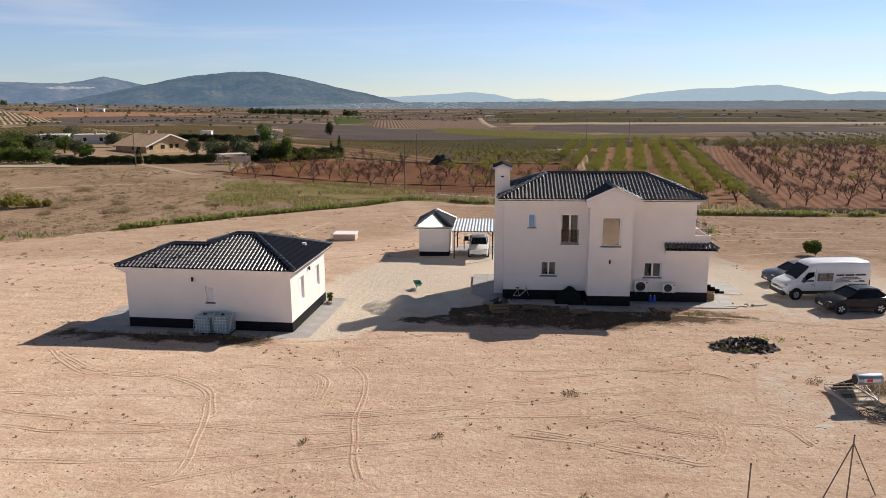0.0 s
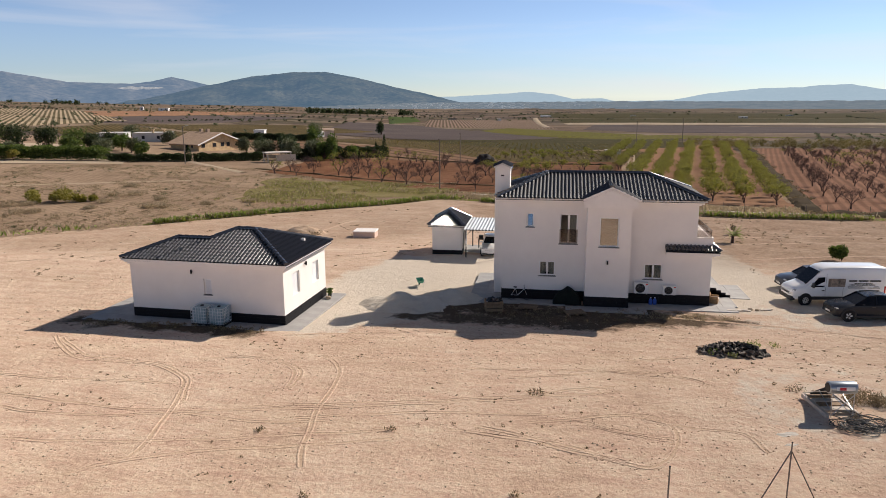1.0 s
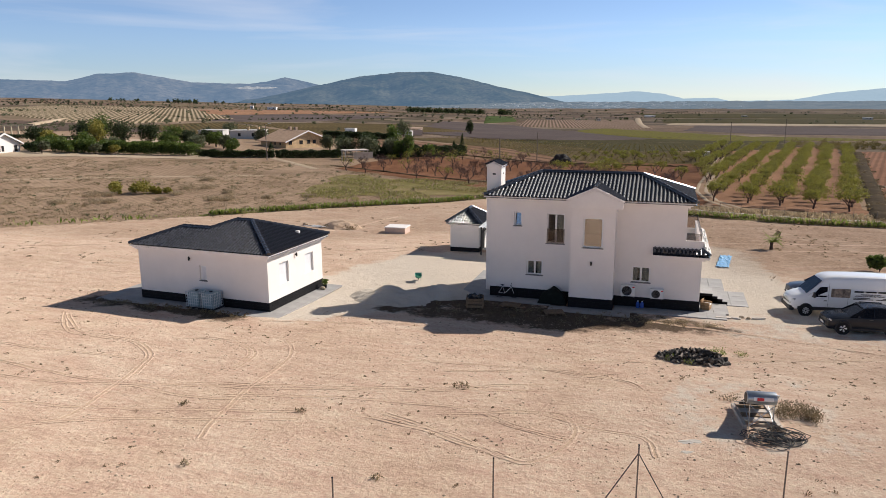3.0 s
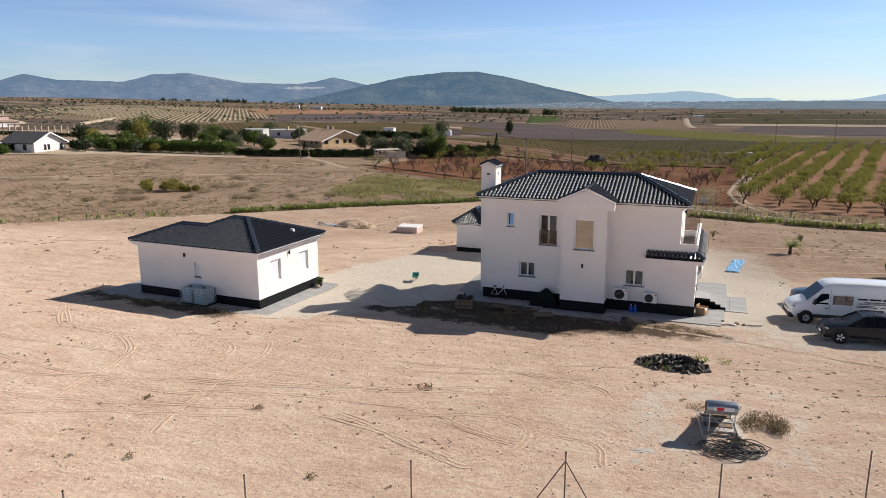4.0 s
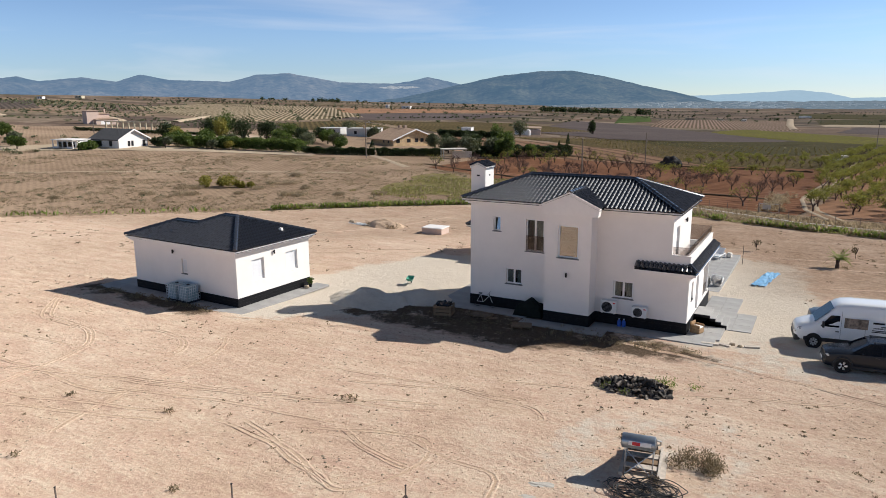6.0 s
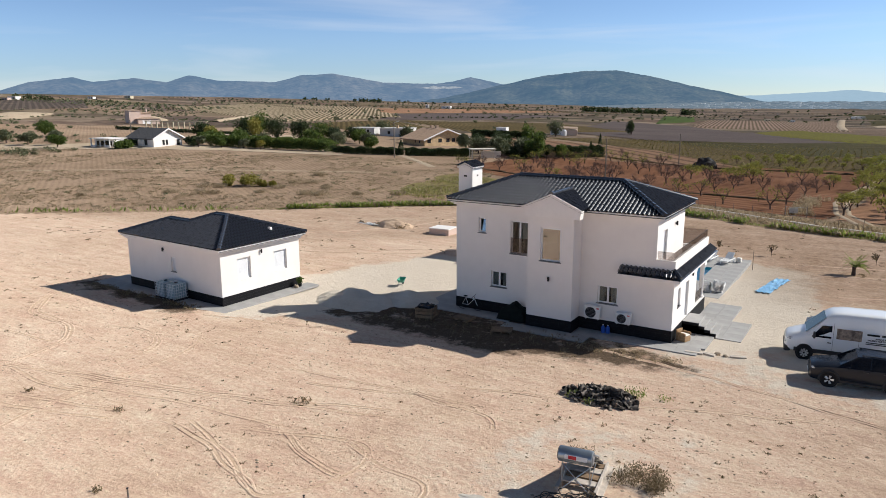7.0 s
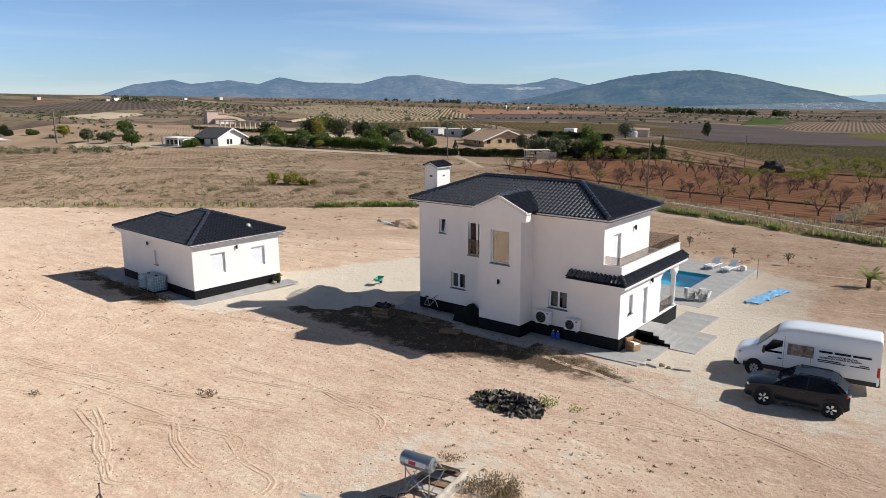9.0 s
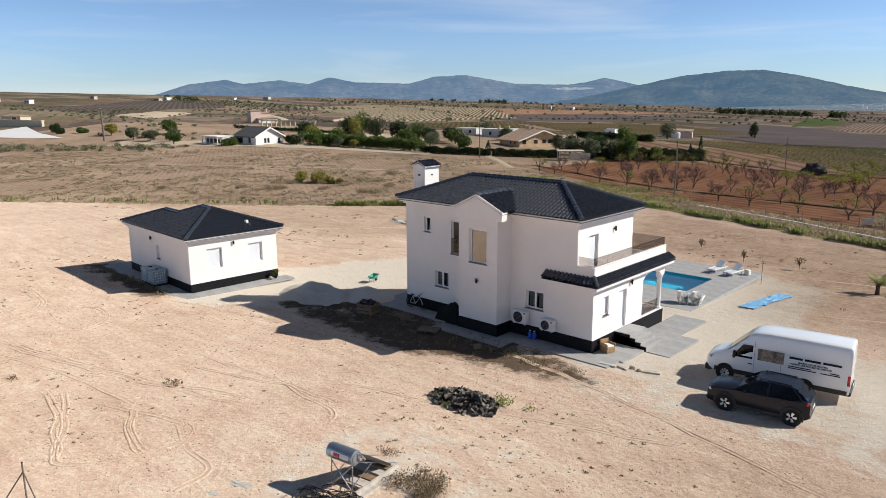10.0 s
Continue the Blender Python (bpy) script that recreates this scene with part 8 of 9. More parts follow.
# ---- loose things about the house ----
M_CAGE = plain("galvanised_wire", (0.62, 0.66, 0.69), 0.5, 0.0, vary=0.08)


def ibc(m):
    e = thing("water_tank", "caged milky plastic water tank on a pallet", "tank", m, "caged water tanks")
    part("bottle", Geo().box(0.05, 0.95, 0.05, 0.95, 0.14, 1.10, 0.07), M_IBC, e, "milky blue plastic bottle")
    part("cap", Geo().tube((0.5, 0.5, 1.12), (0.5, 0.5, 1.16), 0.11, 0.11, 14), M_BLACK, e)
    c = Geo()
    for k in range(6):
        z = 0.16 + k * 0.19
        c.path([(0, 0, z), (1, 0, z), (1, 1, z), (0, 1, z), (0, 0, z)], 0.015, 5)
    for k in range(7):
        a = k / 6
        for p, q in (((a, 0, 0.14), (a, 0, 1.14)), ((a, 1, 0.14), (a, 1, 1.14)), ((0, a, 0.14), (0, a, 1.14)), ((1, a, 0.14), (1, a, 1.14))):
            c.tube(p, q, 0.015, 0.015, 5)
    tagged(part("cage", c, M_CAGE, e, "galvanised wire cage"), "galvanised wire cage", kind="stuff")
    part("pallet", Geo().box(0, 1, 0, 1, 0.10, 0.14).box(0, 0.12, 0, 1, 0, 0.10).box(0.44, 0.56, 0, 1, 0, 0.10).box(0.88, 1, 0, 1, 0, 0.10), M_BLKPL, e)
    return e


tank1 = ibc(GM @ rz(-5.55, -1.12, 0.125, 0))
copy_thing(tank1, GM @ rz(-4.45, -1.12, 0.125, 0))


def potted_plant(m):
    e = thing("potted_plant", "leafy plant in a dark pot against the outbuilding", "plant", m)
    part("pot", Geo().turned([(0.14, 0), (0.2, 0.3), (0.22, 0.32), (0.19, 0.32), (0.17, 0.28)], 14), M_BLACK, e)
    r = random.Random(8)
    g = Geo()
    g.leaves((0, 0, 0.6), (0.3, 0.3, 0.35), 160, 0.16, r, 0.2)
    part("foliage", g, M_SHRUB, e)


potted_plant(GM @ rz(0.45, 6.3, 0.115, 0) @ Matrix.Scale(0.72, 4))
solid("stone_block", Geo().blob((0, 0, 0.1), 0.2, 0.15, 0.14, 0.2, 10, random.Random(2)), M_ROCK, "pale stone beside the potted plant", "stone", GM @ rz(0.5, 5.85, 0.115, 0))


def bicycle(m):
    e = thing("bicycle", "slim pale bicycle leaning at the house wall", "bicycle", m)
    for x in (0, 1.05):
        g = Geo()
        g.path([(x + 0.33 * math.cos(k * math.pi / 12), 0, 0.34 + 0.33 * math.sin(k * math.pi / 12)) for k in range(25)], 0.018, 6)
        for k in range(8):
            g.tube((x, 0, 0.34), (x + 0.33 * math.cos(k * math.pi / 4), 0, 0.34 + 0.33 * math.sin(k * math.pi / 4)), 0.003, 0.003, 4)
        part("wheel", g, M_RUBBER, e)
    g = Geo()
    a, b, c, d, f = (0, 0, 0.34), (0.42, 0, 0.32), (0.28, 0, 0.82), (0.88, 0, 0.80), (1.05, 0, 0.34)
    for p, q in ((a, b), (a, c), (b, c), (c, d), (b, d), (d, f)):
        g.tube(p, q, 0.02, 0.02, 6)
    part("frame", g, M_ALLOY, e, "pale painted frame")
    part("handlebar", Geo().tube((0.86, -0.28, 0.98), (0.86, 0.28, 0.98), 0.014, 0.014, 6).tube((0.88, 0, 0.8), (0.86, 0, 0.98), 0.016, 0.016, 6), M_BLACK, e)
    part("saddle", Geo().box(0.14, 0.38, -0.07, 0.07, 0.90, 0.95, 0.02).tube((0.28, 0, 0.8), (0.26, 0, 0.92), 0.014, 0.014, 6), M_BLACK, e)


bicycle(rz(1.75, 46.55, -0.04, 4) @ pose(0, 0, 0, 8, 0, 0))


def covered_heap(m):
    g = Geo()
    rows = []
    for i in range(15):
        row = []
        for j in range(12):
            u, v = i / 14 * 2 - 1, j / 11 * 2 - 1
            e = max(0, 1 - max(abs(u), abs(v)) ** 5)
            z = e * (0.75 + 0.35 * math.exp(-((u - 0.1) ** 2) * 9) + 0.10 * noise.noise((u * 3, v * 3, 2)))
            row.append((u * 0.95 * (1 + 0.06 * noise.noise((v * 3, 1, 1))), v * 0.5, max(0, z)))
        rows.append(row)
    g.loft(rows, caps=False, closed=False)
    solid("covered_barbecue", g, M_DGREEN, "something draped under a dark green cover by the wall", "cover", m)


covered_heap(rz(5.5, 46.32, -0.045, 0))


def jug(m):
    e = thing("water_jug", "blue plastic jug standing against the plinth", "jug", m, "blue jugs")
    part("bottle", Geo().turned([(0.10, 0), (0.12, 0.02), (0.12, 0.3), (0.05, 0.4), (0.04, 0.44)], 12), M_JUG, e)
    part("cap", Geo().tube((0, 0, 0.44), (0, 0, 0.48), 0.045, 0.045, 10), M_WHITE, e)
    return e


j1 = jug(rz(11.0, 46.7, -0.045, 0))
copy_thing(j1, rz(11.27, 46.72, -0.045, 0))


def pallet_box(m):
    e = thing("brick_crate", "wooden pallet crate full of broken dark tiles", "crate", m)
    for z in (0.08, 0.3, 0.52):
        for a in ((0, 1.1, -0.02, 0.0), (0, 1.1, 0.9, 0.92)):
            part("board", Geo().box(a[0], a[1], a[2], a[3], z, z + 0.15), M_WOOD, e)
        for a in ((-0.02, 0.0, 0, 0.9), (1.1, 1.12, 0, 0.9)):
            part("board", Geo().box(a[0], a[1], a[2], a[3], z, z + 0.15), M_WOOD, e)
    for x in (0, 1.02):
        for y in (0, 0.82):
            part("post", Geo().box(x, x + 0.08, y, y + 0.08, 0, 0.72), M_WOOD, e)
    part("base", Geo().box(0, 1.1, 0, 0.9, 0.03, 0.08), M_WOOD, e)
    r = random.Random(4)
    for i in range(26):
        b = part("tile_shard", Geo().box(-0.14, 0.14, -0.1, 0.1, -0.01, 0.015), M_TILE, e)
        b.matrix_local = pose(r.uniform(0.15, 0.95), r.uniform(0.12, 0.78), 0.62 + r.random() * 0.2, r.uniform(-60, 60), r.uniform(-60, 60), r.uniform(0, 180))
    return e


pallet_box(rz(0.35, 43.2, -0.02, 12))
fl = thing("flat_pallet", "worn wooden pallet lying in the dirt", "pallet", rz(2.3, 44.2, 0.0, -8))
for i in range(6):
    part("board", Geo().box(0, 1.2, i * 0.17, i * 0.17 + 0.12, 0.10, 0.12), M_WOOD, fl)
for i in range(3):
    part("bearer", Geo().box(i * 0.55, i * 0.55 + 0.09, 0, 0.97, 0, 0.10), M_WOOD, fl)
copy_thing(fl, rz(5.6, 43.1, 0.0, 20))


def barrow(m):
    e = thing("wheelbarrow", "green wheelbarrow standing on the gravel", "wheelbarrow", m)
    g = Geo()
    g.loft([[(0.15, -0.2, 0.34), (0.75, -0.2, 0.34), (0.75, 0.2, 0.34), (0.15, 0.2, 0.34)], [(-0.1, -0.32, 0.68), (0.98, -0.32, 0.62), (0.98, 0.32, 0.62), (-0.1, 0.32, 0.68)]], False)
    g.add([(0.15, -0.2, 0.345), (0.75, -0.2, 0.345), (0.75, 0.2, 0.345), (0.15, 0.2, 0.345)], [(0, 1, 2, 3)])
    part("tray", g, M_TEAL, e, "green steel tray")
    part("wheel", Geo().tube((-0.05, -0.05, 0.19), (-0.05, 0.05, 0.19), 0.19, 0.19, 16), M_RUBBER, e)
    for s in (-1, 1):
        part("handle", Geo().tube((-0.1, s * 0.06, 0.22), (1.45, s * 0.3, 0.58), 0.018, 0.018, 6), M_STEEL, e)
        part("leg", Geo().tube((0.8, s * 0.2, 0.36), (0.85, s * 0.24, 0.0), 0.016, 0.016, 6), M_STEEL, e)


barrow(rz(-5.3, 49.9, ground_z(-5, 50) + 0.02, 290) @ Matrix.Scale(0.8, 4))
wk = thing("wicker_armchair", "wicker armchair with cream cushion against the plinth", "armchair", rz(15.24, 47.75, -0.058, 72) @ Matrix.Scale(0.84, 4))
part("seat", Geo().box(-0.35, 0.35, -0.35, 0.35, 0.0, 0.36, 0.04), M_WICKER, wk)
part("cushion", Geo().box(-0.28, 0.28, -0.36, 0.26, 0.365, 0.48, 0.05), M_CUSH, wk)
part("backrest", Geo().box(-0.35, 0.35, 0.26, 0.36, 0.36, 0.78, 0.04), M_WICKER, wk)
for s in (-1, 1):
    part("armrest", Geo().box(s * 0.33 - 0.05, s * 0.33 + 0.05, -0.35, 0.26, 0.36, 0.60, 0.03), M_WICKER, wk)
rngs = random.Random(12)
for x, y, s in ((17.3, 46.6, 0.16), (17.7, 46.5, 0.13), (28.3, 55.2, 0.55), (27.0, 60.5, 0.3), (-27, 72.5, 0.4)):
    solid("boulder", Geo().blob((0, 0, s * 0.3), s, s * 0.7, s * 0.6, 0.25, 12, rngs), M_ROCK, "pale limestone boulder on the sand", "boulder", pose(x, y, ground_z(x, y)), "loose boulders")

for x, y, a, L in ((16.2, 46.1, 8, 0.9), (16.9, 46.3, -14, 0.7), (18.3, 46.7, 20, 0.8)):
    solid("loose_board", Geo().box(-L / 2, L / 2, -0.12, 0.12, 0, 0.07, 0.01), M_BOARD, "pale offcut board lying on the sand", "board", pose(x, y, rolling(x, y) + 0.02, 0, 0, a), "loose boards")

def heap(x0, y0, rx, ry, h, seed):
    """A heap of loose material: steep, lumpy, running out to nothing."""
    n, g = 44, Geo()
    pts = []
    for j in range(n + 1):
        for i in range(n + 1):
            u, v = 2.2 * i / n - 1.1, 2.2 * j / n - 1.1
            x, y = x0 + u * rx, y0 + v * ry
            d = math.hypot(u, v) + 0.22 * noise.noise((u * 1.6, v * 1.6, seed)) + 0.08 * noise.noise((u * 5, v * 5, seed))
            top = max(0.0, 1 - d) ** 0.85 * (1 + 0.35 * noise.noise((u * 2.3, v * 2.3, seed + 4)))
            pts.append((x, y, rolling(x, y) - 0.04 + h * top + (0.05 * noise.noise((x * 4, y * 4, seed)) + 0.03 * noise.noise((x * 11, y * 11, seed))) * min(1, top * 4)))
    return g.add(pts, [(j * (n + 1) + i, j * (n + 1) + i + 1, (j + 1) * (n + 1) + i + 1, (j + 1) * (n + 1) + i) for j in range(n) for i in range(n)])


# gravel heap, cistern, earth heap with scrap
solid("gravel_mound", heap(-5.2, 44.3, 3.0, 2.2, 0.95, 5), M_GRAVEL, "heap of pale crushed stone in the yard", "heap", smooth=True)
solid("gravel_mound", heap(-2.4, 46.4, 2.4, 1.8, 0.75, 8), M_GRAVEL, "heap of pale crushed stone in the yard", "heap", smooth=True)
cis = thing("cistern", "low pale concrete cistern block on the sand", "cistern", rz(-16.35, 70.4, ground_z(-15, 71), 3))
part("block", Geo().box(0, 2.3, 0, 1.9, -0.2, 0.60, 0.03), M_PINKW, cis)
part("lid", Geo().box(-0.05, 2.35, -0.05, 1.95, 0.602, 0.70, 0.02), M_TRIMW, cis)
solid("earth_mound", heap(-22.4, 72.6, 2.6, 1.8, 0.9, 11), M_RUT, "mound of dug tan earth", "mound", smooth=True)
scrubs("heap_weeds", M_WEED, "brown weeds round an earth heap", [(-24 + 3.6 * rngs.random(), 71.2 + 2.4 * rngs.random(), 0.5, 0.5, 40, 0.22) for _ in range(14)], 24, 0.12)
for i in range(12):
    x, y = -26.2 + rngs.random() * 2.4, 71.4 + rngs.random() * 1.4
    solid("scrap_profile", Geo().box(-0.8, 0.8, -0.05, 0.05, 0, 0.06), M_WHITE if i % 3 else M_SILL, "white scrap profile thrown on the ground", "scrap", pose(x, y, ground_z(x, y) + 0.03 + 0.03 * (i % 3), 0, rngs.uniform(-4, 4), rngs.uniform(-40, 40)), "scrap by the earth heap")

# pile of old roof tiles
pile = thing("tile_pile", "heap of discarded black curved roof tiles", "pile", pose(14.1, 37.5, ground_z(14, 37.5)))


def tile_pile():
    r = random.Random(14)
    q = Geo()
    n = 6
    up = [[(-0.12 + 0.24 * i / n, y, 0.07 * math.sin(math.pi * i / n)) for i in range(n + 1)] for y in (-0.2, 0.2)]
    dn = [[(x * 0.93, y, z - 0.015) for x, y, z in row] for row in up]
    q.loft(up, caps=False, closed=False)
    q.loft(dn, caps=False, closed=False)
    q.add([up[0][0], up[0][-1], dn[0][-1], dn[0][0]], [(0, 1, 2, 3)])
    me = q.mesh("roof_tile", M_DUSTY)
    for i in range(290):
        a, k = r.random() * 6.28, r.random() ** 0.55
        x, y = 1.75 * k * math.cos(a) + 0.3 * (1 - k), 1.05 * k * math.sin(a)
        z = max(0.05, 0.50 * (1 - k ** 1.6) * r.uniform(0.35, 1.0))
        o = new("roof_tile", me)
        o.parent = pile
        o.matrix_local = pose(x, y, z + 0.03, r.gauss(0, 42), r.gauss(0, 42), r.uniform(0, 360)) @ Matrix.Scale(r.uniform(0.72, 0.92), 4)


tile_pile()
scrubs("pile_weeds", M_GRASS, "green weeds growing by the tile heap", [(15.5, 38.6, 0.5, 0.5, 160, 0.14), (15.1, 38.7, 0.4, 0.4, 110, 0.14), (16.6, 38.9, 0.35, 0.25, 60, 0.12), (13.0, 37.0, 0.35, 0.4, 60, 0.12), (13.9, 36.6, 0.3, 0.3, 50, 0.12)], 25, 0.12)


M_COLL = plain("dull_black_collector", (0.02, 0.018, 0.018), 0.85, vary=0.3)


def solar_heater(m):
    e = thing("solar_water_heater", "dismantled solar water heater with steel tank on its stand", "water heater", m)
    t = Geo()
    n = 26
    rows = []
    for x, r in ((0, 0.2), (0.02, 0.245), (0.05, 0.255), (1.07, 0.255), (1.10, 0.245), (1.12, 0.2)):
        rows.append([(x, r * math.cos(2 * math.pi * i / n), 1.26 + r * math.sin(2 * math.pi * i / n)) for i in range(n)])
    t.loft(rows)
    tk = part("tank", t, M_TANK, e, "horizontal brushed steel tank", True)
    part("end_cap", Geo().tube((-0.012, 0, 1.26), (0.0, 0, 1.26), 0.2, 0.2, 20), M_BLACK, tk)
    part("end_cap", Geo().tube((1.12, 0, 1.26), (1.132, 0, 1.26), 0.2, 0.2, 20), M_SILL, tk)
    lab = Geo()
    for a0, a1 in ((-0.16, 0.06),):
        lab.loft([[(x, -0.258 * math.cos(a), 1.26 + 0.258 * math.sin(a)) for a in (a0, (a0 + a1) / 2, a1, a1 + 0.2, a1 + 0.38)] for x in (0.24, 0.98)], caps=False, closed=False)
    part("label_band", lab, M_WHITE, tk, "white label band")
    lab = Geo()
    lab.loft([[(x, -0.2605 * math.cos(a), 1.26 + 0.2605 * math.sin(a)) for a in (-0.10, 0.06, 0.22, 0.36)] for x in (0.36, 0.62)], caps=False, closed=False)
    part("label_mark", lab, M_RED_, tk, "red block of a maker's mark")
    for x in (0.15, 1.05):
        part("leg", Geo().tube((x, -0.18, 0.0), (x, -0.12, 1.06), 0.02, 0.02, 6), M_STEEL, e)
        part("leg", Geo().tube((x, 0.1, 1.06), (x, 2.15, 0.1), 0.02, 0.02, 6), M_STEEL, e)
        part("leg", Geo().tube((x, -0.16, 0.3), (x, 0.9, 0.75), 0.016, 0.016, 6), M_STEEL, e)
    part("leg", Geo().tube((0.15, -0.17, 0.1), (1.05, -0.14, 1.0), 0.016, 0.016, 6), M_STEEL, e)
    part("leg", Geo().tube((1.05, -0.17, 0.1), (0.15, -0.14, 1.0), 0.016, 0.016, 6), M_STEEL, e)
    part("base_frame", Geo().box(-0.05, 0.08, -0.2, 1.9, 0.0, 0.16).box(1.22, 1.30, -0.25, 1.9, 0.0, 0.24).box(1.30, 1.48, -0.25, 1.9, 0.0, 0.10).box(0.08, 1.22, 1.8, 1.9, 0.0, 0.16), M_BOARD, e, "white painted base frame")
    c = part("collector", Geo().box(0.15, 1.08, 0, 1.75, 0, 0.08, 0.01), M_COLL, e, "dark tilted collector panel")
    c.matrix_local = pose(0.05, 0.2, 1.18, -33, 0, 0)
    for i in range(4):
        part("board", Geo().box(0.1, 1.2, 0.2 + i * 0.42, 0.5 + i * 0.42, 0.16 - 0.02 * (i % 3), 0.20), M_WOOD if i % 2 else M_BOARD, e)
    part("pipe", Geo().path([(1.13, 0.05, 1.38), (1.26, 0.1, 1.34), (1.26, 0.25, 1.15), (1.05, 0.4, 1.0)], 0.03, 6), M_ALLOY, e)
    return e


solar_heater(rz(15.72, 28.95, ground_z(16, 30) + 0.02, 8))


def cable_coil(x, y, seed):
    r = random.Random(seed)
    g = Geo()
    for k in range(13):
        cx, cy, rad, ph = r.gauss(0, 0.28), r.gauss(0, 0.2), r.uniform(0.3, 0.6), r.random() * 6
        pts = [(cx + rad * math.cos(a) * 1.15, cy + rad * 0.8 * math.sin(a), 0.05 + 0.12 * k / 13 + 0.05 * math.sin(3 * a + ph) + 0.04) for a in (2 * math.pi * i / 22 for i in range(23))]
        g.path(pts, 0.016, 5)
    solid("cable_coil", g, M_BLKPL, "tangled coil of black plastic hose", "hose", pose(x, y, rolling(x, y)), kind="stuff")


cable_coil(16.3, 27.7, 4)
cable_coil(17.0, 28.2, 6)
scrubs("heater_weeds", M_WEED, "dry weeds beside the water heater", [(17.3 + 1.3 * rngs.random(), 30.3 + 1.3 * rngs.random(), 0.42, 0.45, 240, 0.10) for _ in range(13)] + [(15.0 + rngs.random() * 0.8, 31.6 + rngs.random() * 0.5, 0.3, 0.25, 40, 0.1) for _ in range(5)] + [(16.9, 28.6, 0.4, 0.4, 90, 0.12)], 26, 0.12)


# ---- fence posts in the foreground ----
def fence_post(x, y, brace=False):
    z = ground_z(x, y)
    e = thing("fence_post", "thin rusty steel fence post with raking braces" if brace else "thin rusty steel fence post in sand", "post", pose(x, y, z), "fence posts")
    h = 3.14 - z if brace else (3.29 if x < 12 else 2.95) - z
    part("shaft", Geo().tube((0, 0, -0.3), (0, 0, h), 0.024, 0.024, 8), M_POLE, e)
    part("cap", Geo().tube((0, 0, h), (0, 0, h + 0.02), 0.03, 0.03, 8), M_BLACK, e)
    if brace:
        for fx, fy in ((-1.35, -0.8), (1.1, 0.32)):
            part("brace", Geo().tube((0, 0, h - 0.27), (fx, fy, -0.1), 0.02, 0.02, 6), M_POLE, e)


for p in ((16.2, 22.4), (7.92, 18.83), (3.95, 16.5), (-0.05, 14.15), (20.4, 24.8)):
    fence_post(*p)
fence_post(11.89, 21.16, True)

# ---- young plants on the plot ----
def palm(x, y, h, seed):
    r = random.Random(seed)
    e = thing("young_palm", "young palm with arching yellow-green fronds", "palm", pose(x, y, ground_z(x, y)), "young palms")
    part("trunk", Geo().turned([(0.17, -0.1), (0.16, 0.2), (0.13, h * 0.6), (0.16, h)], 10), M_BARK, e)
    for i in range(22):
        a = i * 2.4 + r.random() * 0.5
        rise = 1.5 - 1.1 * (i / 22)
        reach = 0.75 + 0.45 * (i / 22)
        g = Geo()
        for k in range(20):
            f = k / 19
            q = Vector((math.cos(a) * reach * f, math.sin(a) * reach * f, h + rise * f - 0.75 * f * f * (0.5 + i / 22)))
            side = Vector((-math.sin(a), math.cos(a), 0.15))
            for s in (-1, 1):
                tip = q + side * s * 0.30 * math.sin(math.pi * min(1, f * 0.85 + 0.15)) + Vector((math.cos(a) * 0.16, math.sin(a) * 0.16, 0.05))
                g.add([q, q + Vector((math.cos(a), math.sin(a), 0.2)) * 0.08, tip], [(0, 1, 2)])
        part("frond", g, M_PALM, e)


palm(22.5, 74.0, 0.7, 1)
grown("olive_tree", 29.4, 64.6, 1.05, 1.55, M_SHRUB, "small rounded green olive tree on bare sand", 3200, 0.14, rng, 0.25, "tree")
for x, y in ((11.1, 79.0), (15.7, 79.1), (6, 82), (24, 80)):
    grown("sapling", x, y, 0.4, 1.3, M_WEED, "thin staked sapling on bare sand", 110, 0.12, rng, 0.5, "sapling", "saplings")

# ---- stones and weeds on the plot ----
def on_sand(x, y):
    if y > verge_y(x) - 1 or (-24 < x < -8 and 35.5 < y < 47) or (-13 < x < 1.5 and 40 < y < 61) or (19 < x < 31 and 44 < y < 57) or (-1.3 < x < 20.5 and 42 < y < 74) or (-7 < x < 1 and 60 < y < 68):
        return False
    return True


def pebbles(count, x0, x1, y0, y1, s0, s1, seed, name, label):
    r = random.Random(seed)
    g = Geo()
    k = 0
    while k < count:
        x, y = r.uniform(x0, x1), r.uniform(y0, y1)
        if not on_sand(x, y) or noise.noise((x * 0.25, y * 0.25, 7)) + r.uniform(-0.5, 0.5) < -0.1:
            continue
        k += 1
        s = s0 + (s1 - s0) * r.random() ** 4
        z = rolling(x, y)
        a = r.random() * 6.28
        c, n = math.cos(a) * s, math.sin(a) * s
        q = 0.5 + r.random() * 0.5
        g.add([(x + c, y + n, z), (x - n * q, y + c * q, z), (x - c, y - n, z), (x + n * q, y - c * q, z), (x + c * 0.2, y, z + s * r.uniform(0.3, 0.65))], [(0, 1, 4), (1, 2, 4), (2, 3, 4), (3, 0, 4)])
    solid(name, g, M_ROCK, label, "stones", kind="stuff")


def clod(g, r, x, y, s):
    z, a, q = rolling(x, y), r.random() * 6.28, 0.5 + r.random() * 0.5
    c, n = math.cos(a) * s, math.sin(a) * s
    g.add([(x + c, y + n, z), (x - n * q, y + c * q, z), (x - c, y - n, z), (x + n * q, y - c * q, z), (x + c * 0.2, y, z + s * r.uniform(0.4, 0.8))], [(0, 1, 4), (1, 2, 4), (2, 3, 4), (3, 0, 4)])


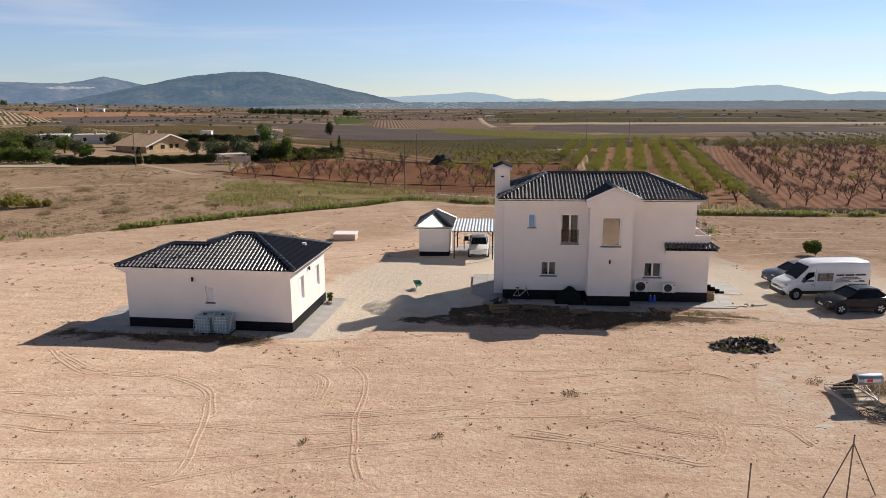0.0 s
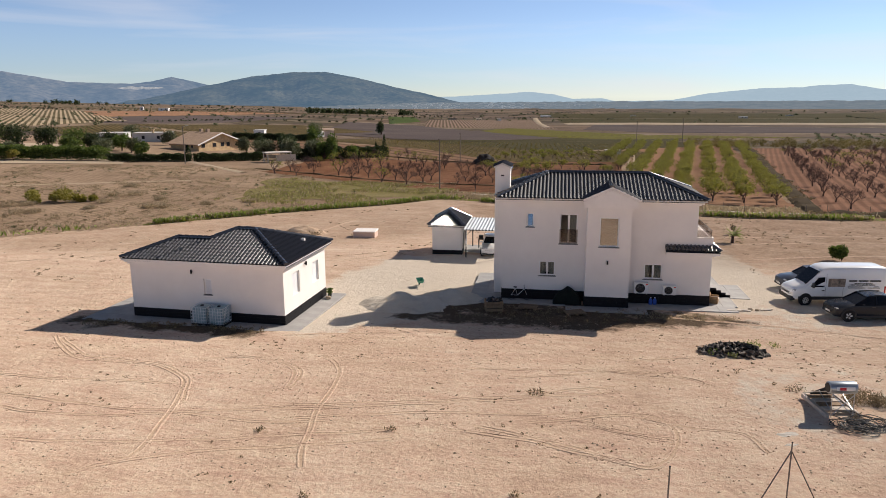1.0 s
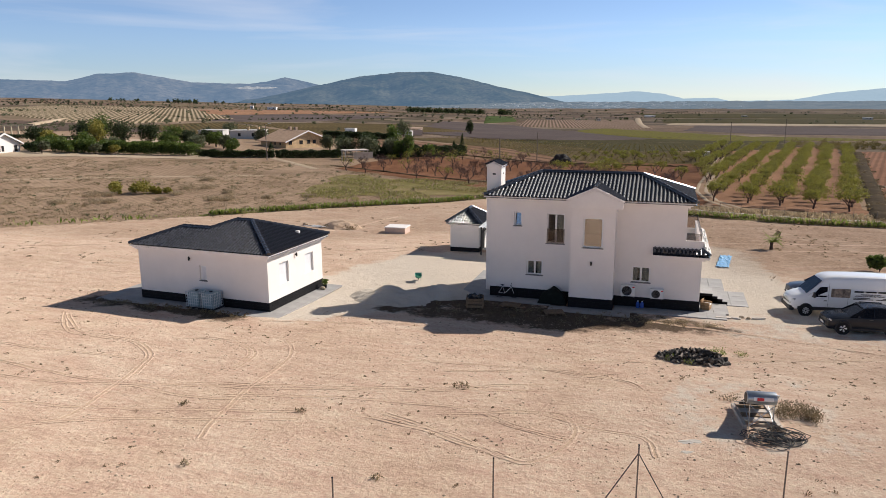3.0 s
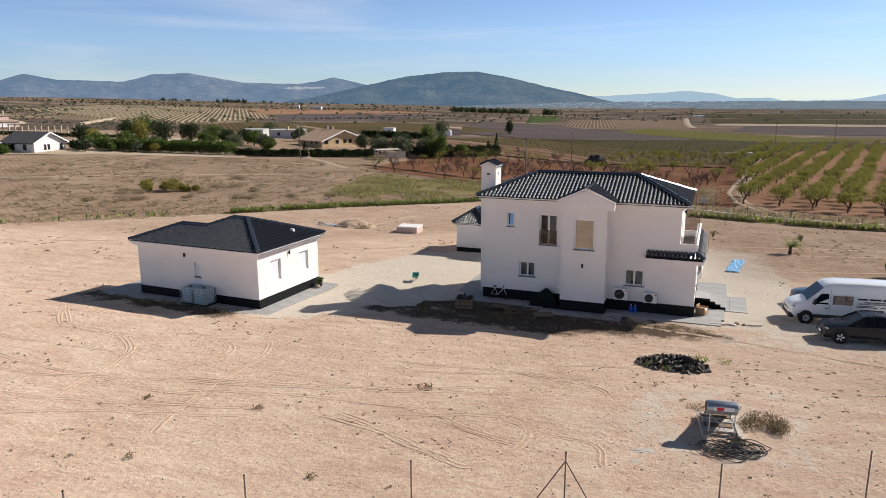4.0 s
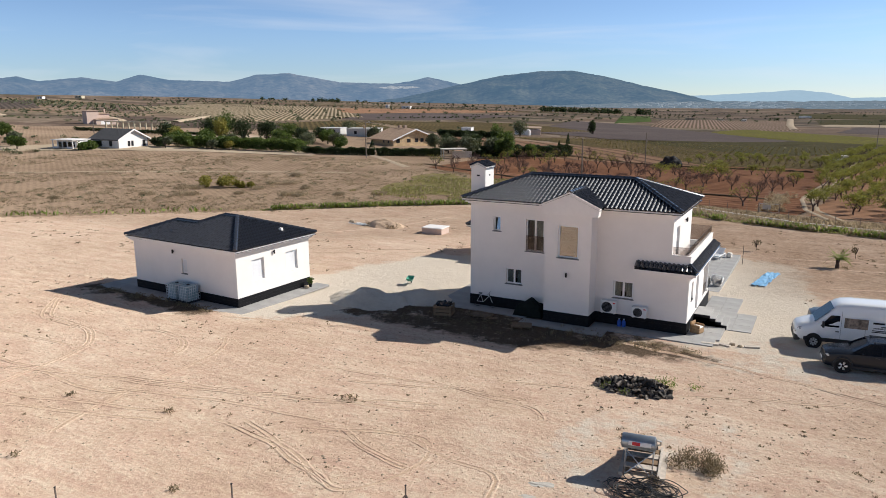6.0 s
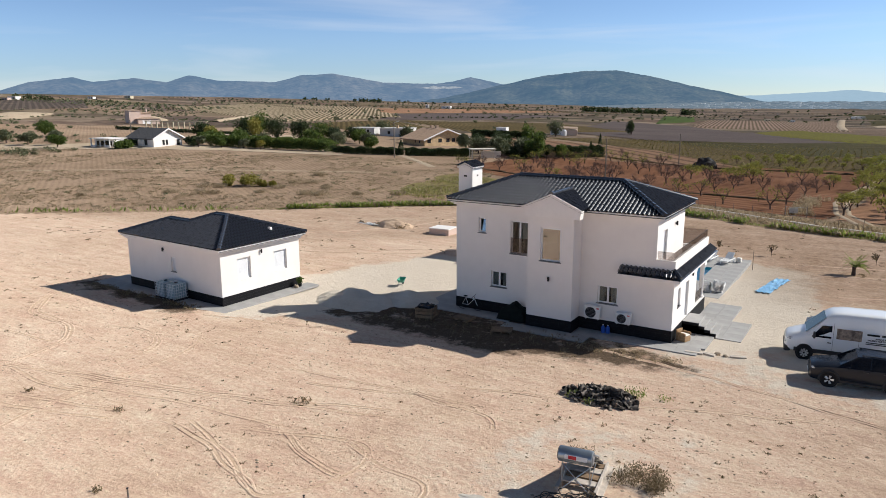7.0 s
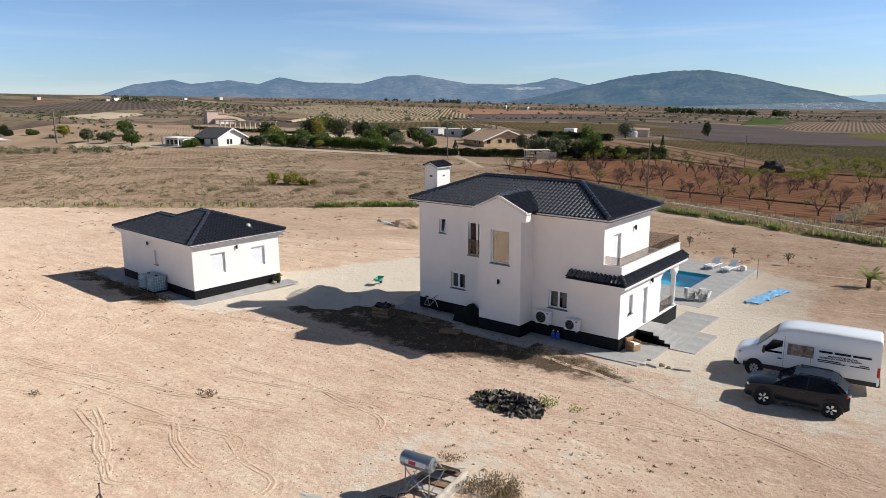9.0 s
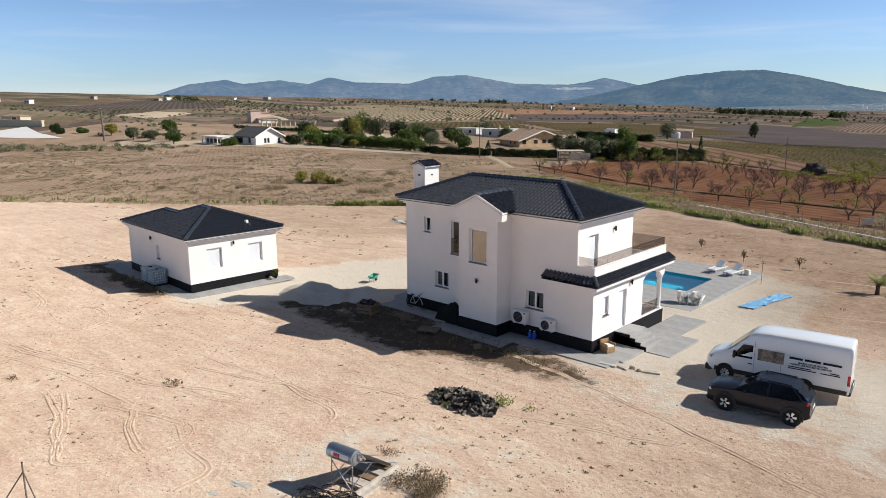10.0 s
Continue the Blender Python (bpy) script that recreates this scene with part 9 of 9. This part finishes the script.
def rut_crumbs():
    """Crumbled earth thrown up along the wheel ruts, and clods over the whole plot."""
    r, g = random.Random(51), Geo()
    for x, y, w in CLODS:
        for _ in range(5):
            clod(g, r, x + r.gauss(0, 0.22), y + r.gauss(0, 0.22), 0.015 + 0.05 * r.random() ** 2)
    k = 0
    while k < 7500:
        x, y = r.uniform(-30, 34), r.uniform(13, 43)
        if on_sand(x, y) and noise.noise((x * 0.18, y * 0.18, 3)) + 0.5 * noise.noise((x * 0.7, y * 0.7, 5)) + r.uniform(-0.4, 0.4) > 0.05:
            k += 1
            clod(g, r, x, y, 0.02 + 0.05 * r.random() ** 3)
    solid("earth_crumbs", g, M_CLOD, "crumbled earth clods strewn over the sand", "clods", kind="stuff")


M_CLOD = plain("dry_earth_clod", (0.54, 0.39, 0.275), 0.95, vary=0.3, scale=3)
rut_crumbs()
pebbles(8000, -30, 34, 13, 41, 0.010, 0.085, 41, "loose_stones", "loose pale stones strewn over the sand")
pebbles(5000, -60, 45, 34, 95, 0.02, 0.11, 42, "loose_stones", "loose pale stones strewn over the sand")
def tufty(x, y):
    """Weeds come in drifts."""
    return on_sand(x, y) and noise.noise((x * 0.13, y * 0.13, 21)) + 0.5 * noise.noise((x * 0.5, y * 0.5, 22)) > 0.16


sand_spots = scatter(230, 43, -30, 34, 14, 41, tufty, 0.14, 0.06, 18, 0.10)
scrubs("sand_weeds", M_WEED, "small dry weed tufts in the sand", sand_spots + [(3.9, 29.4, 0.5, 0.2, 60, 0.2), (-6.6, 23.8, 0.25, 0.2, 50, 0.14), (-1.55, 24.7, 0.25, 0.2, 50, 0.14), (3.5, 20.5, 0.25, 0.2, 50, 0.14), (-3.2, 19.4, 0.25, 0.2, 50, 0.14)], 44, 0.12)
for sx_, sy_, sl in ((13.7, 26.8, 0.42), (13.5, 25.9, 0.28)):
    spill = Geo()
    spill.blob((0, 0, -0.01), sl, sl * 0.4, 0.03, 0.4, 16, random.Random(int(sl * 100)), True)
    solid("lime_spill", spill, M_CONC, "pale smear of spilt lime on the sand", "spill", pose(sx_, sy_, rolling(sx_, sy_), 0, 0, 15))
scrubs("sand_weeds", M_WEED, "small dry weed tufts in the sand", scatter(420, 45, -60, 50, 47, 96, tufty, 0.28, 0.10, 22, 0.13), 46, 0.12)
scrubs("yard_weeds", M_DRY, "dry weeds along the house paving", [(9 + 7 * rngs.random(), 43.4 + 1.3 * rngs.random(), 0.3, 0.16, 22, 0.12) for _ in range(60)], 47, 0.12)
scrubs("yard_weeds", M_WEED, "dark weeds in the shade of the house", [(-3 + 16 * rngs.random(), 41.8 + 3.4 * rngs.random(), 0.3, 0.18, 22, 0.13) for _ in range(80)] + [(-24 + 12 * rngs.random(), 36.6 + 1.0 * rngs.random(), 0.3, 0.2, 26, 0.15) for _ in range(60)], 48, 0.12)
